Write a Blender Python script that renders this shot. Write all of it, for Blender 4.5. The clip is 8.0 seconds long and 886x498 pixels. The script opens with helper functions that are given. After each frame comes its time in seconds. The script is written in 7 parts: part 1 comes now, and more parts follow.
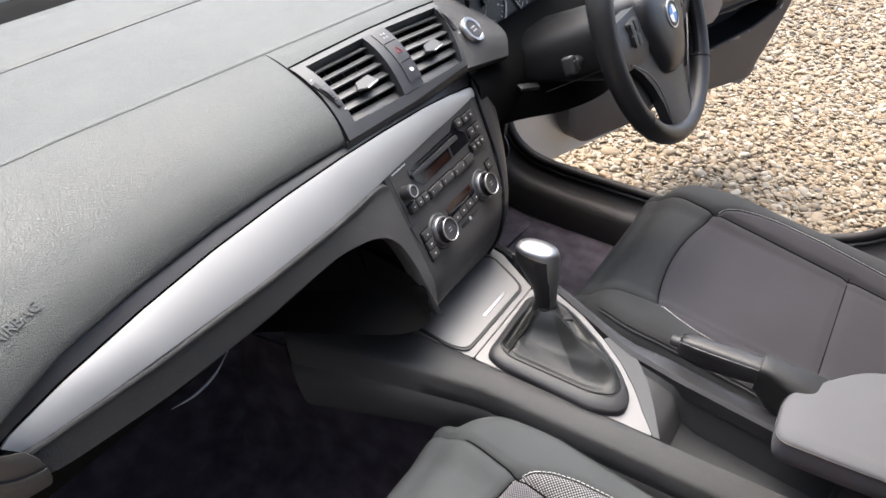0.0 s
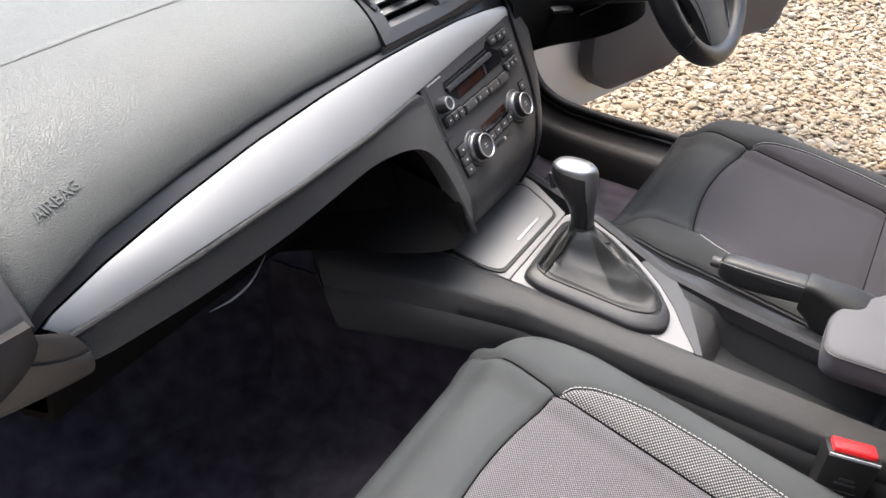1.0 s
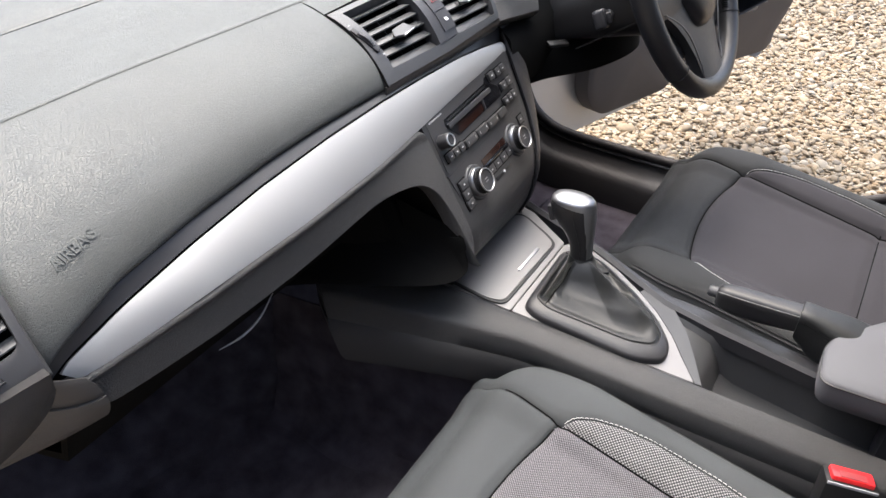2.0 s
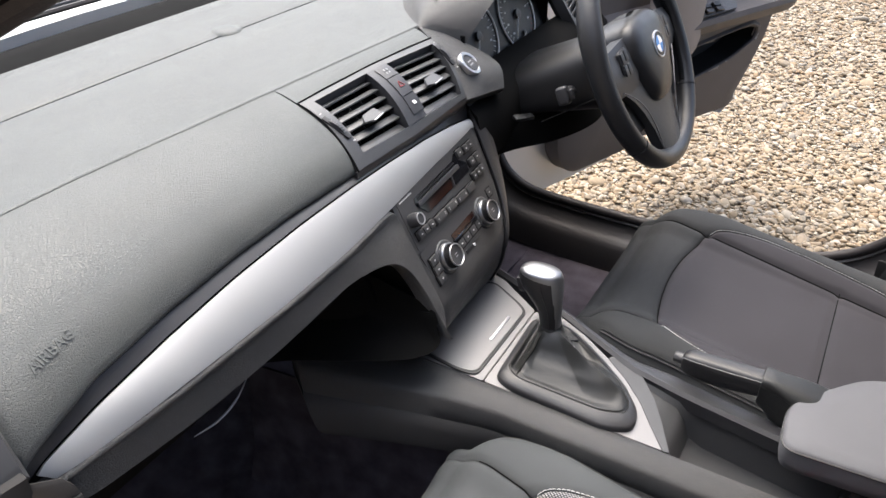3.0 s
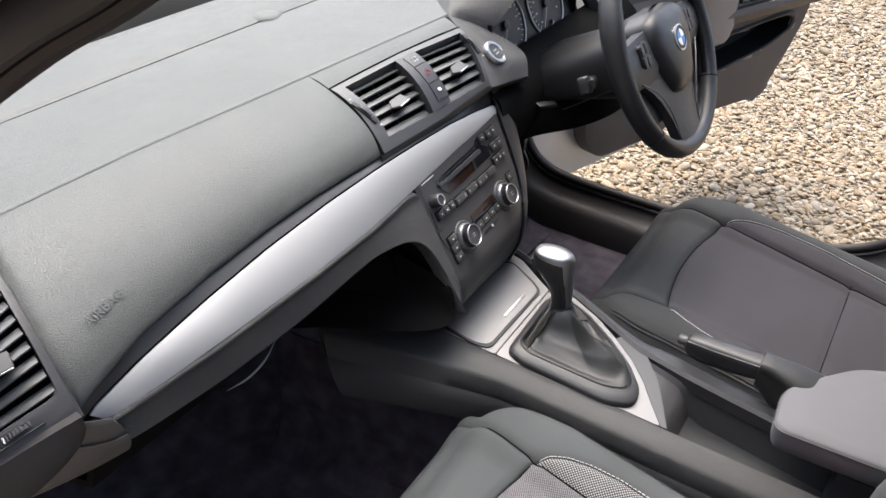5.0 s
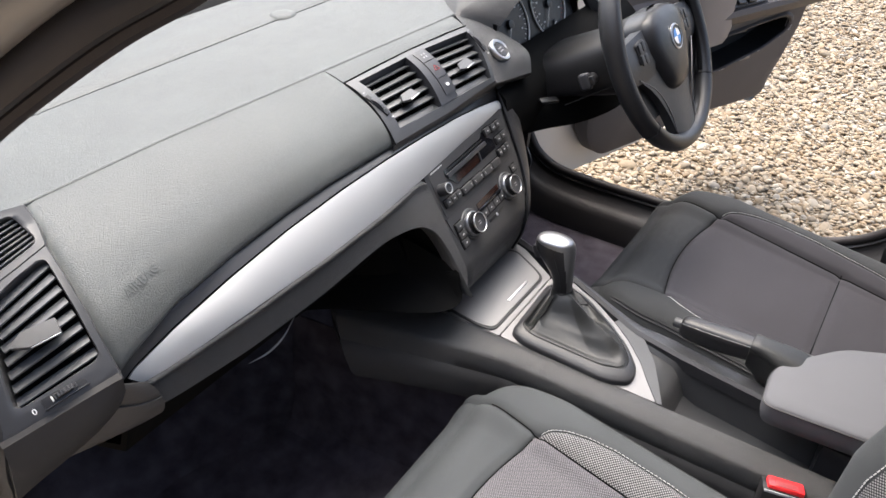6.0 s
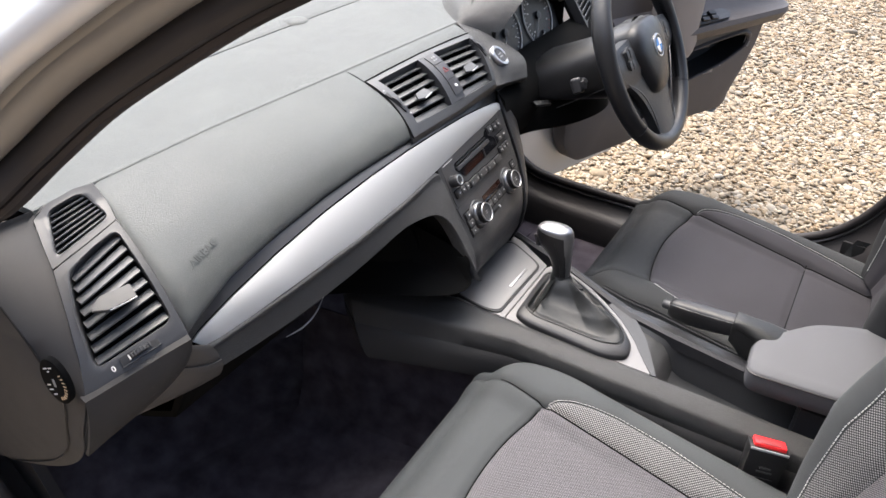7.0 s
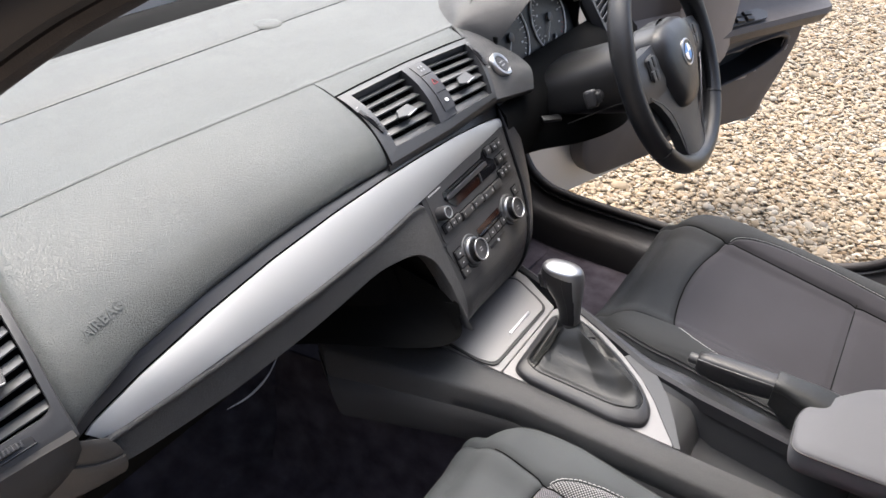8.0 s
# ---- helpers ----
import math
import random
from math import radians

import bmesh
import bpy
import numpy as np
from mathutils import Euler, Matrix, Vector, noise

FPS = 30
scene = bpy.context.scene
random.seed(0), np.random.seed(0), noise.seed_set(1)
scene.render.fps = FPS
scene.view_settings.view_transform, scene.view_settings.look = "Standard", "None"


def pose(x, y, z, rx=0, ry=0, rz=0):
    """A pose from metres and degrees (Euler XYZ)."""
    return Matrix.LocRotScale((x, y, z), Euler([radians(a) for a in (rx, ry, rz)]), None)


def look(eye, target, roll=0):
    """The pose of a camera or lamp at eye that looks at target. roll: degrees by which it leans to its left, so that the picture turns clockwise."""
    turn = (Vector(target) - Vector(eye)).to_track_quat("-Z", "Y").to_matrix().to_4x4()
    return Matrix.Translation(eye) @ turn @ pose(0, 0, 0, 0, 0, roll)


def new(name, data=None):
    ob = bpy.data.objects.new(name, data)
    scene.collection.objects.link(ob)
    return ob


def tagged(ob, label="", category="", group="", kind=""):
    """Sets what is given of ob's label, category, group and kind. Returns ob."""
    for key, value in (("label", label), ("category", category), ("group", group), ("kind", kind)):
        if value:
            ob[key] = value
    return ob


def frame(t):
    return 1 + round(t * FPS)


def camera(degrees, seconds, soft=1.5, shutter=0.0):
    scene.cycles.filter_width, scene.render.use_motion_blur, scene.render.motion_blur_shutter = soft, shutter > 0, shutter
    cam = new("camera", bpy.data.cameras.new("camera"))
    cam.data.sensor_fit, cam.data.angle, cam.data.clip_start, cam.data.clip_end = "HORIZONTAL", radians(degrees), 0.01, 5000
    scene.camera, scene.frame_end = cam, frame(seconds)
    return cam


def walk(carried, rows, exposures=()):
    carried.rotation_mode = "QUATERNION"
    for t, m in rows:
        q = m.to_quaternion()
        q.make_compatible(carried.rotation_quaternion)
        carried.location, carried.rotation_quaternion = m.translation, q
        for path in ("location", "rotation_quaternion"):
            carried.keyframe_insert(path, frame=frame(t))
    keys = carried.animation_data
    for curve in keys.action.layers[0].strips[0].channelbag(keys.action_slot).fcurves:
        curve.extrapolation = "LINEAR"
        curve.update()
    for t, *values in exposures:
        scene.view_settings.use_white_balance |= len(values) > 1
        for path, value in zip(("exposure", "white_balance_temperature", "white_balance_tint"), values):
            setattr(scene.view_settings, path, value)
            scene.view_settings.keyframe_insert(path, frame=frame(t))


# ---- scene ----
SKY, SUN, EXPOSURE = 0.17, 1.15, 1.81
cam = camera(62.8, 8.0)
PATH = [
    (0, (-0.738, -0.429, 1.324), (0.591, 0.434, 0.105), 0.2),
    (0.5, (-0.756, -0.428, 1.285), (0.564, 0.457, 0.072), -0.1),
    (1, (-0.786, -0.417, 1.244), (0.503, 0.447, -0.018), -0.5),
    (1.2, (-0.793, -0.415, 1.227), (0.486, 0.442, -0.049), -0.6),
    (2.3, (-0.788, -0.407, 1.297), (0.558, 0.467, 0.103), -0.8),
    (2.5, (-0.786, -0.405, 1.309), (0.581, 0.467, 0.137), -0.9),
    (3, (-0.781, -0.42, 1.326), (0.624, 0.44, 0.191), -0.7),
    (3.5, (-0.778, -0.438, 1.338), (0.642, 0.417, 0.219), -0.6),
    (4, (-0.788, -0.442, 1.36), (0.625, 0.412, 0.231), -0.5),
    (4.5, (-0.803, -0.458, 1.367), (0.56, 0.426, 0.201), -0.7),
    (4.7, (-0.808, -0.459, 1.362), (0.531, 0.443, 0.181), -0.7),
    (5.8, (-0.843, -0.497, 1.38), (0.469, 0.442, 0.199), -0.6),
    (6, (-0.868, -0.497, 1.38), (0.454, 0.432, 0.202), -0.6),
    (6.5, (-0.963, -0.493, 1.4), (0.407, 0.382, 0.236), -0.2),
    (7, (-1.0, -0.479, 1.39), (0.412, 0.366, 0.253), 1.5),
    (7.5, (-0.891, -0.458, 1.355), (0.518, 0.414, 0.236), 1.7),
    (8, (-0.814, -0.429, 1.339), (0.562, 0.473, 0.201), 0.7),
]
walk(cam, [(t, look(eye, target, roll)) for t, eye, target, roll in PATH], [(t, EXPOSURE + d) for t, d in ((0.0, 0.02), (0.5, 0.08), (1.0, 0.16), (1.2, 0.16), (2.3, 0.04), (3.5, -0.06), (4.5, -0.07), (6.0, 0.02), (7.0, 0.06), (8.0, 0.03))])

# ---- world, sun ----
world = bpy.data.worlds.new("sky")
scene.world = world
world.use_nodes = True
wn = world.node_tree
sky = wn.nodes.new("ShaderNodeTexSky")
sky.sky_type = "NISHITA"
sky.sun_disc = False
SUN_UP, SUN_TURN = radians(64), radians(40)
sky.sun_elevation, sky.sun_rotation = SUN_UP, SUN_TURN
sky.air_density, sky.dust_density, sky.ozone_density = 1.0, 6.0, 1.0
wn.links.new(sky.outputs[0], wn.nodes["Background"].inputs[0])
wn.nodes["Background"].inputs[1].default_value = SKY
sun_data = bpy.data.lights.new("sun", "SUN")
sun_data.energy, sun_data.angle, sun_data.color = SUN, radians(70), (0.968, 0.988, 1.0)
sun = new("sun", sun_data)
sun.matrix_world = look((0, 0, 6), (-math.cos(SUN_UP) * math.sin(SUN_TURN), -math.cos(SUN_UP) * math.cos(SUN_TURN), 6 - math.sin(SUN_UP)))


# ---- materials ----
def material(name, colour, rough=0.5, metal=0.0, spec=0.5, grain=0.0, grain_size=400.0, grain_kind="NOISE", vary=0.15, vary_size=9.0, coat=0.0, deep=0.001):
    """A node material: colour with broad variation, and a fine relief."""
    m = bpy.data.materials.new(name)
    m.use_nodes = True
    nt = m.node_tree
    b = nt.nodes["Principled BSDF"]
    b.inputs["Roughness"].default_value, b.inputs["Metallic"].default_value = rough, metal
    b.inputs["Specular IOR Level"].default_value = spec
    b.inputs["Coat Weight"].default_value = coat
    tc = nt.nodes.new("ShaderNodeTexCoord")
    n1 = nt.nodes.new("ShaderNodeTexNoise")
    n1.inputs["Scale"].default_value, n1.inputs["Detail"].default_value = vary_size, 6
    nt.links.new(tc.outputs["Object"], n1.inputs["Vector"])
    ramp = nt.nodes.new("ShaderNodeValToRGB")
    ramp.color_ramp.elements[0].position, ramp.color_ramp.elements[1].position = 0.3, 0.7
    ramp.color_ramp.elements[0].color = [c * (1 - vary) for c in colour] + [1]
    ramp.color_ramp.elements[1].color = [min(1, c * (1 + vary)) for c in colour] + [1]
    nt.links.new(n1.outputs["Fac"], ramp.inputs["Fac"])
    nt.links.new(ramp.outputs["Color"], b.inputs["Base Color"])
    n3 = nt.nodes.new("ShaderNodeTexNoise")
    n3.inputs["Scale"].default_value = vary_size * 4
    nt.links.new(tc.outputs["Object"], n3.inputs["Vector"])
    mr = nt.nodes.new("ShaderNodeMapRange")
    mr.inputs["To Min"].default_value, mr.inputs["To Max"].default_value = max(0.02, rough - 0.06), min(1, rough + 0.06)
    nt.links.new(n3.outputs["Fac"], mr.inputs["Value"])
    nt.links.new(mr.outputs["Result"], b.inputs["Roughness"])
    if grain:
        if grain_kind == "VORONOI":
            g = nt.nodes.new("ShaderNodeTexVoronoi")
            g.feature = "DISTANCE_TO_EDGE"
            g.inputs["Scale"].default_value = grain_size
            warp = nt.nodes.new("ShaderNodeTexNoise")
            warp.inputs["Scale"].default_value = grain_size * 0.35
            mix = nt.nodes.new("ShaderNodeMix")
            mix.data_type = "VECTOR"
            mix.inputs["Factor"].default_value = 0.0022
            nt.links.new(tc.outputs["Object"], warp.inputs["Vector"])
            long = nt.nodes.new("ShaderNodeMapping")
            long.inputs["Scale"].default_value = (0.62, 1.0, 1.0)
            nt.links.new(tc.outputs["Object"], long.inputs["Vector"])
            nt.links.new(long.outputs["Vector"], mix.inputs["A"])
            nt.links.new(warp.outputs["Color"], mix.inputs["B"])
            nt.links.new(mix.outputs["Result"], g.inputs["Vector"])
            lim = nt.nodes.new("ShaderNodeMath")
            lim.operation = "MINIMUM"
            lim.inputs[1].default_value = 0.12
            nt.links.new(g.outputs["Distance"], lim.inputs[0])
            height = lim.outputs[0]
        else:
            g = nt.nodes.new("ShaderNodeTexNoise")
            g.inputs["Scale"].default_value, g.inputs["Detail"].default_value = grain_size, 3
            nt.links.new(tc.outputs["Object"], g.inputs["Vector"])
            height = g.outputs["Fac"]
        bump = nt.nodes.new("ShaderNodeBump")
        bump.inputs["Strength"].default_value = grain
        bump.inputs["Distance"].default_value = deep
        nt.links.new(height, bump.inputs["Height"])
        nt.links.new(bump.outputs["Normal"], b.inputs["Normal"])
    return m


def woven(name, dark, light, pitch, turn=0.0, rough=0.85, diagonal=False):
    """Woven cloth: small light knots in rows on a dark ground."""
    m = material(name, dark, rough, spec=0.25, vary=0.1, vary_size=14)
    nt = m.node_tree
    b = nt.nodes["Principled BSDF"]
    base = b.inputs["Base Color"].links[0].from_socket
    tc = nt.nodes.new("ShaderNodeTexCoord")
    sep = nt.nodes.new("ShaderNodeSeparateXYZ")
    nt.links.new(tc.outputs["UV"], sep.inputs["Vector"])
    waves = []
    for axis in ("X", "Y"):
        k = nt.nodes.new("ShaderNodeMath")
        k.operation = "MULTIPLY"
        k.inputs[1].default_value = math.pi / pitch
        nt.links.new(sep.outputs[axis], k.inputs[0])
        s = nt.nodes.new("ShaderNodeMath")
        s.operation = "SINE"
        nt.links.new(k.outputs[0], s.inputs[0])
        waves.append(s)
    mul = nt.nodes.new("ShaderNodeMath")
    mul.operation = "MULTIPLY"
    nt.links.new(waves[0].outputs[0], mul.inputs[0])
    nt.links.new(waves[1].outputs[0], mul.inputs[1])
    mr = nt.nodes.new("ShaderNodeMapRange")
    mr.inputs["From Min"].default_value, mr.inputs["From Max"].default_value = (-0.1, 0.6)
    nt.links.new(mul.outputs[0], mr.inputs["Value"])
    mix = nt.nodes.new("ShaderNodeMix")
    mix.data_type = "RGBA"
    nt.links.new(mr.outputs["Result"], mix.inputs["Factor"])
    nt.links.new(base, mix.inputs["A"])
    mix.inputs["B"].default_value = (*light, 1)
    nt.links.new(mix.outputs["Result"], b.inputs["Base Color"])
    bump = nt.nodes.new("ShaderNodeBump")
    bump.inputs["Strength"].default_value, bump.inputs["Distance"].default_value = 0.5, 0.0006
    nt.links.new(mr.outputs["Result"], bump.inputs["Height"])
    nt.links.new(bump.outputs["Normal"], b.inputs["Normal"])
    return m


LEATHER = material("dash_grain", (0.056, 0.0605, 0.0590), 0.49, spec=0.40, grain=1.0, grain_size=520, grain_kind="VORONOI", vary=0.08, deep=0.0034)
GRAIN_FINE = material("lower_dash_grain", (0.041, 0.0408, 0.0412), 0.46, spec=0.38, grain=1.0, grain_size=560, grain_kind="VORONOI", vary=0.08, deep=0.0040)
PLASTIC = material("dark_plastic", (0.0235, 0.0235, 0.0255), 0.38, spec=0.34, grain=0.2, grain_size=1600, vary=0.12)
PLASTIC_GREY = material("grey_plastic", (0.033, 0.0335, 0.035), 0.40, spec=0.42, grain=0.2, grain_size=1500, vary=0.08)
SIDE = material("matt_side_plastic", (0.036, 0.035, 0.035), 0.65, spec=0.22, grain=0.6, grain_size=600, grain_kind="VORONOI", vary=0.1)
# shade of hollows and undersides is put into this black; black seams share it
BLACK_AND_SHADE = material("matt_black_and_shade", (0.0045, 0.0045, 0.0045), 0.9, spec=0.05)
BROWN = material("warm_grey_plastic", (0.054, 0.050, 0.047), 0.55, spec=0.35, grain=0.3, grain_size=900, vary=0.08)
BLACK = material("black_plastic", (0.009, 0.009, 0.0095), 0.42, spec=0.3, grain=0.1, grain_size=900)
GLOSS = material("gloss_black", (0.006, 0.006, 0.007), 0.12, spec=0.5)
# lighter than the centre outlets' slats: daylight on them is in the colour
LIT_SLAT = material("lit_outlet_slat", (0.060, 0.061, 0.064), 0.36, spec=0.45, grain=0.15, grain_size=1500, vary=0.06)
SILVER = material("satin_silver_trim", (0.385, 0.388, 0.382), 0.52, metal=0.3, grain=0.08, grain_size=1800, vary=0.03)
PLATE = material("satin_grey_console_paint", (0.150, 0.146, 0.146), 0.46, metal=0.45, grain=0.06, grain_size=1800, vary=0.04)
CHROME = material("matt_chrome", (0.46, 0.46, 0.465), 0.34, metal=1.0, vary=0.02)
CHROME_DARK = material("satin_dark_chrome", (0.25, 0.255, 0.265), 0.36, metal=1.0, vary=0.02)
EMBOSS = material("embossed_dash_skin", (0.056, 0.0605, 0.0590), 0.5, spec=0.4)
STACK_FACE = material("stack_face_plastic", (0.030, 0.0295, 0.030), 0.45, spec=0.36, grain=0.2, grain_size=1500, vary=0.1)
MARK = material("soft_white_marking", (0.42, 0.42, 0.41), 0.6, vary=0.02)
RUBBER = material("rubber_seal", (0.028, 0.025, 0.025), 0.52, spec=0.25, grain=0.1, grain_size=700)
CARPET = material("black_carpet", (0.056, 0.049, 0.058), 0.95, spec=0.1, grain=1.0, grain_size=700, vary=0.4, vary_size=25, deep=0.002)
CLOTH = material("smooth_seat_cloth", (0.044, 0.0475, 0.0495), 0.8, spec=0.25, grain=0.35, grain_size=2400, vary=0.1)
CLOTH_BLACK = material("black_seat_cloth", (0.031, 0.032, 0.033), 0.85, spec=0.2, grain=0.4, grain_size=2000, vary=0.12)
CLOTH_DARK = material("dark_seat_cloth", (0.035, 0.033, 0.037), 0.85, spec=0.2, grain=0.3, grain_size=2000, vary=0.1)
WEAVE = woven("woven_insert", (0.043, 0.041, 0.045), (0.150, 0.144, 0.153), 0.0017, 0)
MESH = woven("woven_bolster", (0.026, 0.026, 0.028), (0.25, 0.247, 0.25), 0.0022, 0)
THREAD = material("white_thread", (0.48, 0.48, 0.47), 0.8, spec=0.2)
WHEEL_LEATHER = material("wheel_leather", (0.0135, 0.0135, 0.0145), 0.36, spec=0.36, grain=0.25, grain_size=700, grain_kind="VORONOI")
BOOT_LEATHER = material("boot_leather", (0.0105, 0.011, 0.011), 0.36, spec=0.36, grain=0.7, grain_size=600, grain_kind="VORONOI")
ARM_VINYL = material("armrest_vinyl", (0.078, 0.078, 0.084), 0.65, spec=0.25, grain=0.3, grain_size=900, grain_kind="VORONOI", vary=0.05)
DOOR_TRIM = material("door_trim", (0.07, 0.062, 0.06), 0.6, spec=0.35, grain=0.25, grain_size=700, vary=0.06)
DOOR_CLOTH = material("door_insert_beige", (0.22, 0.19, 0.165), 0.8, spec=0.2, grain=0.3, grain_size=900, vary=0.06)
# body paint copied darker and browner, with the pillar's shade in the colour
SHADED_PAINT = material("shaded_body_paint", (0.20, 0.187, 0.172), 0.42, metal=0.25, coat=0.2, vary=0.03)
PILLAR_TRIM = material("dark_pillar_trim", (0.028, 0.024, 0.024), 0.65, spec=0.25, grain=0.3, grain_size=700, vary=0.08)
PAINT = material("silver_body_paint", (0.55, 0.55, 0.55), 0.35, metal=0.35, coat=0.5, vary=0.02)
RED = material("red_release_button", (0.72, 0.02, 0.025), 0.35, spec=0.5, vary=0.03)
RED_LENS = material("dark_red_display", (0.016, 0.006, 0.004), 0.15)
WHITE = material("white_marking", (0.6, 0.6, 0.59), 0.6, vary=0.02)
FAINT = material("faint_grey_marking", (0.22, 0.22, 0.22), 0.6, vary=0.02)
RED_MARK = material("red_marking", (0.20, 0.022, 0.025), 0.5, vary=0.02)
ORANGE_MARK = material("amber_marking", (0.6, 0.42, 0.25), 0.6, vary=0.02)
BLUE = material("blue_enamel", (0.08, 0.22, 0.5), 0.2, vary=0.02)
GREY_SEAT = material("grey_trim_line", (0.3, 0.3, 0.31), 0.5, vary=0.02)


SILL_TRIM = material("satin_sill_trim", (0.023, 0.021, 0.021), 0.36, spec=0.45, grain=0.15, grain_size=900, vary=0.1)
WALL_GREY = material("unseen_wall_grey", (0.145, 0.14, 0.135), 0.9, spec=0.2, grain=0.5, grain_size=60, vary=0.2, vary_size=1.5)


def glass():
    m = bpy.data.materials.new("window_glass")
    m.use_nodes = True
    b = m.node_tree.nodes["Principled BSDF"]
    b.inputs["Roughness"].default_value = 0.0
    b.inputs["Transmission Weight"].default_value = 1.0
    b.inputs["IOR"].default_value = 1.02
    b.inputs["Base Color"].default_value = (0.95, 0.97, 0.96, 1)
    return m


GLASS = glass()


def pebble_stone():
    m = material("pebble_stone", (0.5, 0.4, 0.3), 0.75, spec=0.3, grain=0.2, grain_size=300)
    nt = m.node_tree
    b = nt.nodes["Principled BSDF"]
    geo = nt.nodes.new("ShaderNodeNewGeometry")
    ramp = nt.nodes.new("ShaderNodeValToRGB")
    stops = [(0.0, (0.204, 0.149, 0.088)), (0.14, (0.303, 0.246, 0.169)), (0.30, (0.180, 0.123, 0.070)), (0.44, (0.335, 0.290, 0.216)),
             (0.56, (0.169, 0.138, 0.097)), (0.68, (0.228, 0.173, 0.108)), (0.80, (0.161, 0.140, 0.110)), (0.90, (0.377, 0.339, 0.272)), (1.0, (0.199, 0.140, 0.081))]
    r = ramp.color_ramp
    r.interpolation = "LINEAR"
    while len(r.elements) < len(stops):
        r.elements.new(0.5)
    for e, (p, c) in zip(r.elements, stops):
        e.position, e.color = p, (*c, 1)
    nt.links.new(geo.outputs["Random Per Island"], ramp.inputs["Fac"])
    tc = nt.nodes.new("ShaderNodeTexCoord")
    n = nt.nodes.new("ShaderNodeTexNoise")
    n.inputs["Scale"].default_value, n.inputs["Detail"].default_value = 90, 4
    nt.links.new(tc.outputs["Object"], n.inputs["Vector"])
    mix = nt.nodes.new("ShaderNodeMix")
    mix.data_type, mix.blend_type = "RGBA", "OVERLAY"
    mix.inputs["Factor"].default_value = 0.22
    nt.links.new(ramp.outputs["Color"], mix.inputs["A"])
    nt.links.new(n.outputs["Fac"], mix.inputs["B"])
    nt.links.new(mix.outputs["Result"], b.inputs["Base Color"])
    return m


PEBBLE = pebble_stone()


def gravel_bed():
    """Ground of the same stones farther off: cells of stone colours with dark gaps."""
    m = material("gravel_bed", (0.22, 0.175, 0.125), 0.95, spec=0.1, vary=0.3, vary_size=3)
    nt = m.node_tree
    b = nt.nodes["Principled BSDF"]
    tc = nt.nodes.new("ShaderNodeTexCoord")
    cell = nt.nodes.new("ShaderNodeTexVoronoi")
    cell.inputs["Scale"].default_value = 40
    nt.links.new(tc.outputs["Object"], cell.inputs["Vector"])
    sep = nt.nodes.new("ShaderNodeSeparateXYZ")
    nt.links.new(cell.outputs["Color"], sep.inputs["Vector"])
    ramp = nt.nodes.new("ShaderNodeValToRGB")
    for k, (p, c) in enumerate(((0.0, (0.165, 0.13, 0.09)), (0.35, (0.265, 0.215, 0.155)), (0.7, (0.32, 0.275, 0.215)), (1.0, (0.195, 0.165, 0.135)))):
        e = ramp.color_ramp.elements[k] if k < 2 else ramp.color_ramp.elements.new(p)
        e.position, e.color = p, (*c, 1)
    nt.links.new(sep.outputs["X"], ramp.inputs["Fac"])
    gap = nt.nodes.new("ShaderNodeMapRange")
    gap.inputs["From Min"].default_value, gap.inputs["From Max"].default_value = 0.35, 0.75
    gap.inputs["To Min"].default_value, gap.inputs["To Max"].default_value = 0.0, 0.7
    nt.links.new(cell.outputs["Distance"], gap.inputs["Value"])
    mix = nt.nodes.new("ShaderNodeMix")
    mix.data_type = "RGBA"
    mix.inputs["B"].default_value = (0.205, 0.168, 0.127, 1)
    nt.links.new(gap.outputs["Result"], mix.inputs["Factor"])
    nt.links.new(ramp.outputs["Color"], mix.inputs["A"])
    nt.links.new(mix.outputs["Result"], b.inputs["Base Color"])
    bump = nt.nodes.new("ShaderNodeBump")
    bump.invert = True
    bump.inputs["Strength"].default_value, bump.inputs["Distance"].default_value = 0.8, 0.01
    nt.links.new(cell.outputs["Distance"], bump.inputs["Height"])
    nt.links.new(bump.outputs["Normal"], b.inputs["Normal"])
    return m


SOIL = gravel_bed()


# ---- mesh helpers ----
def thing(name, label, category, at=(0, 0, 0), group="", kind=""):
    e = new(name)
    e.location = at
    e.empty_display_size = 0.05
    return tagged(e, label, category, group, kind)


def part(name, bm, mat, parent=None, label="", sharp=40):
    """Links a bmesh as one mesh object, smooth but for edges sharper than the given angle."""
    bm.normal_update()
    lim = radians(sharp)
    for f in bm.faces:
        f.smooth = True
    for e in bm.edges:
        e.smooth = not (len(e.link_faces) == 2 and e.calc_face_angle(0) > lim)
    me = bpy.data.meshes.new(name)
    bm.to_mesh(me)
    bm.free()
    me.materials.append(mat)
    ob = new(name, me)
    if parent:
        ob.parent = parent
        if parent.type == "EMPTY":
            ob.matrix_parent_inverse = Matrix.Translation(-Vector(parent.location))
    if label:
        ob["label"] = label
    return ob


def box(size, m=Matrix(), bevel=0.0, seg=2, taper=1.0, taper_y=None):
    """A bevelled box centred at the origin, narrowed at its top by taper, moved by m."""
    bm = bmesh.new()
    bmesh.ops.create_cube(bm, size=1)
    for v in bm.verts:
        k = taper if v.co.z > 0 else 1
        k2 = (taper if taper_y is None else taper_y) if v.co.z > 0 else 1
        v.co = Vector((v.co.x * size[0] * k, v.co.y * size[1] * k2, v.co.z * size[2]))
    if bevel:
        bmesh.ops.bevel(bm, geom=bm.edges[:], offset=bevel, segments=seg, affect="EDGES", profile=0.6, clamp_overlap=True)
    bm.transform(m)
    return bm


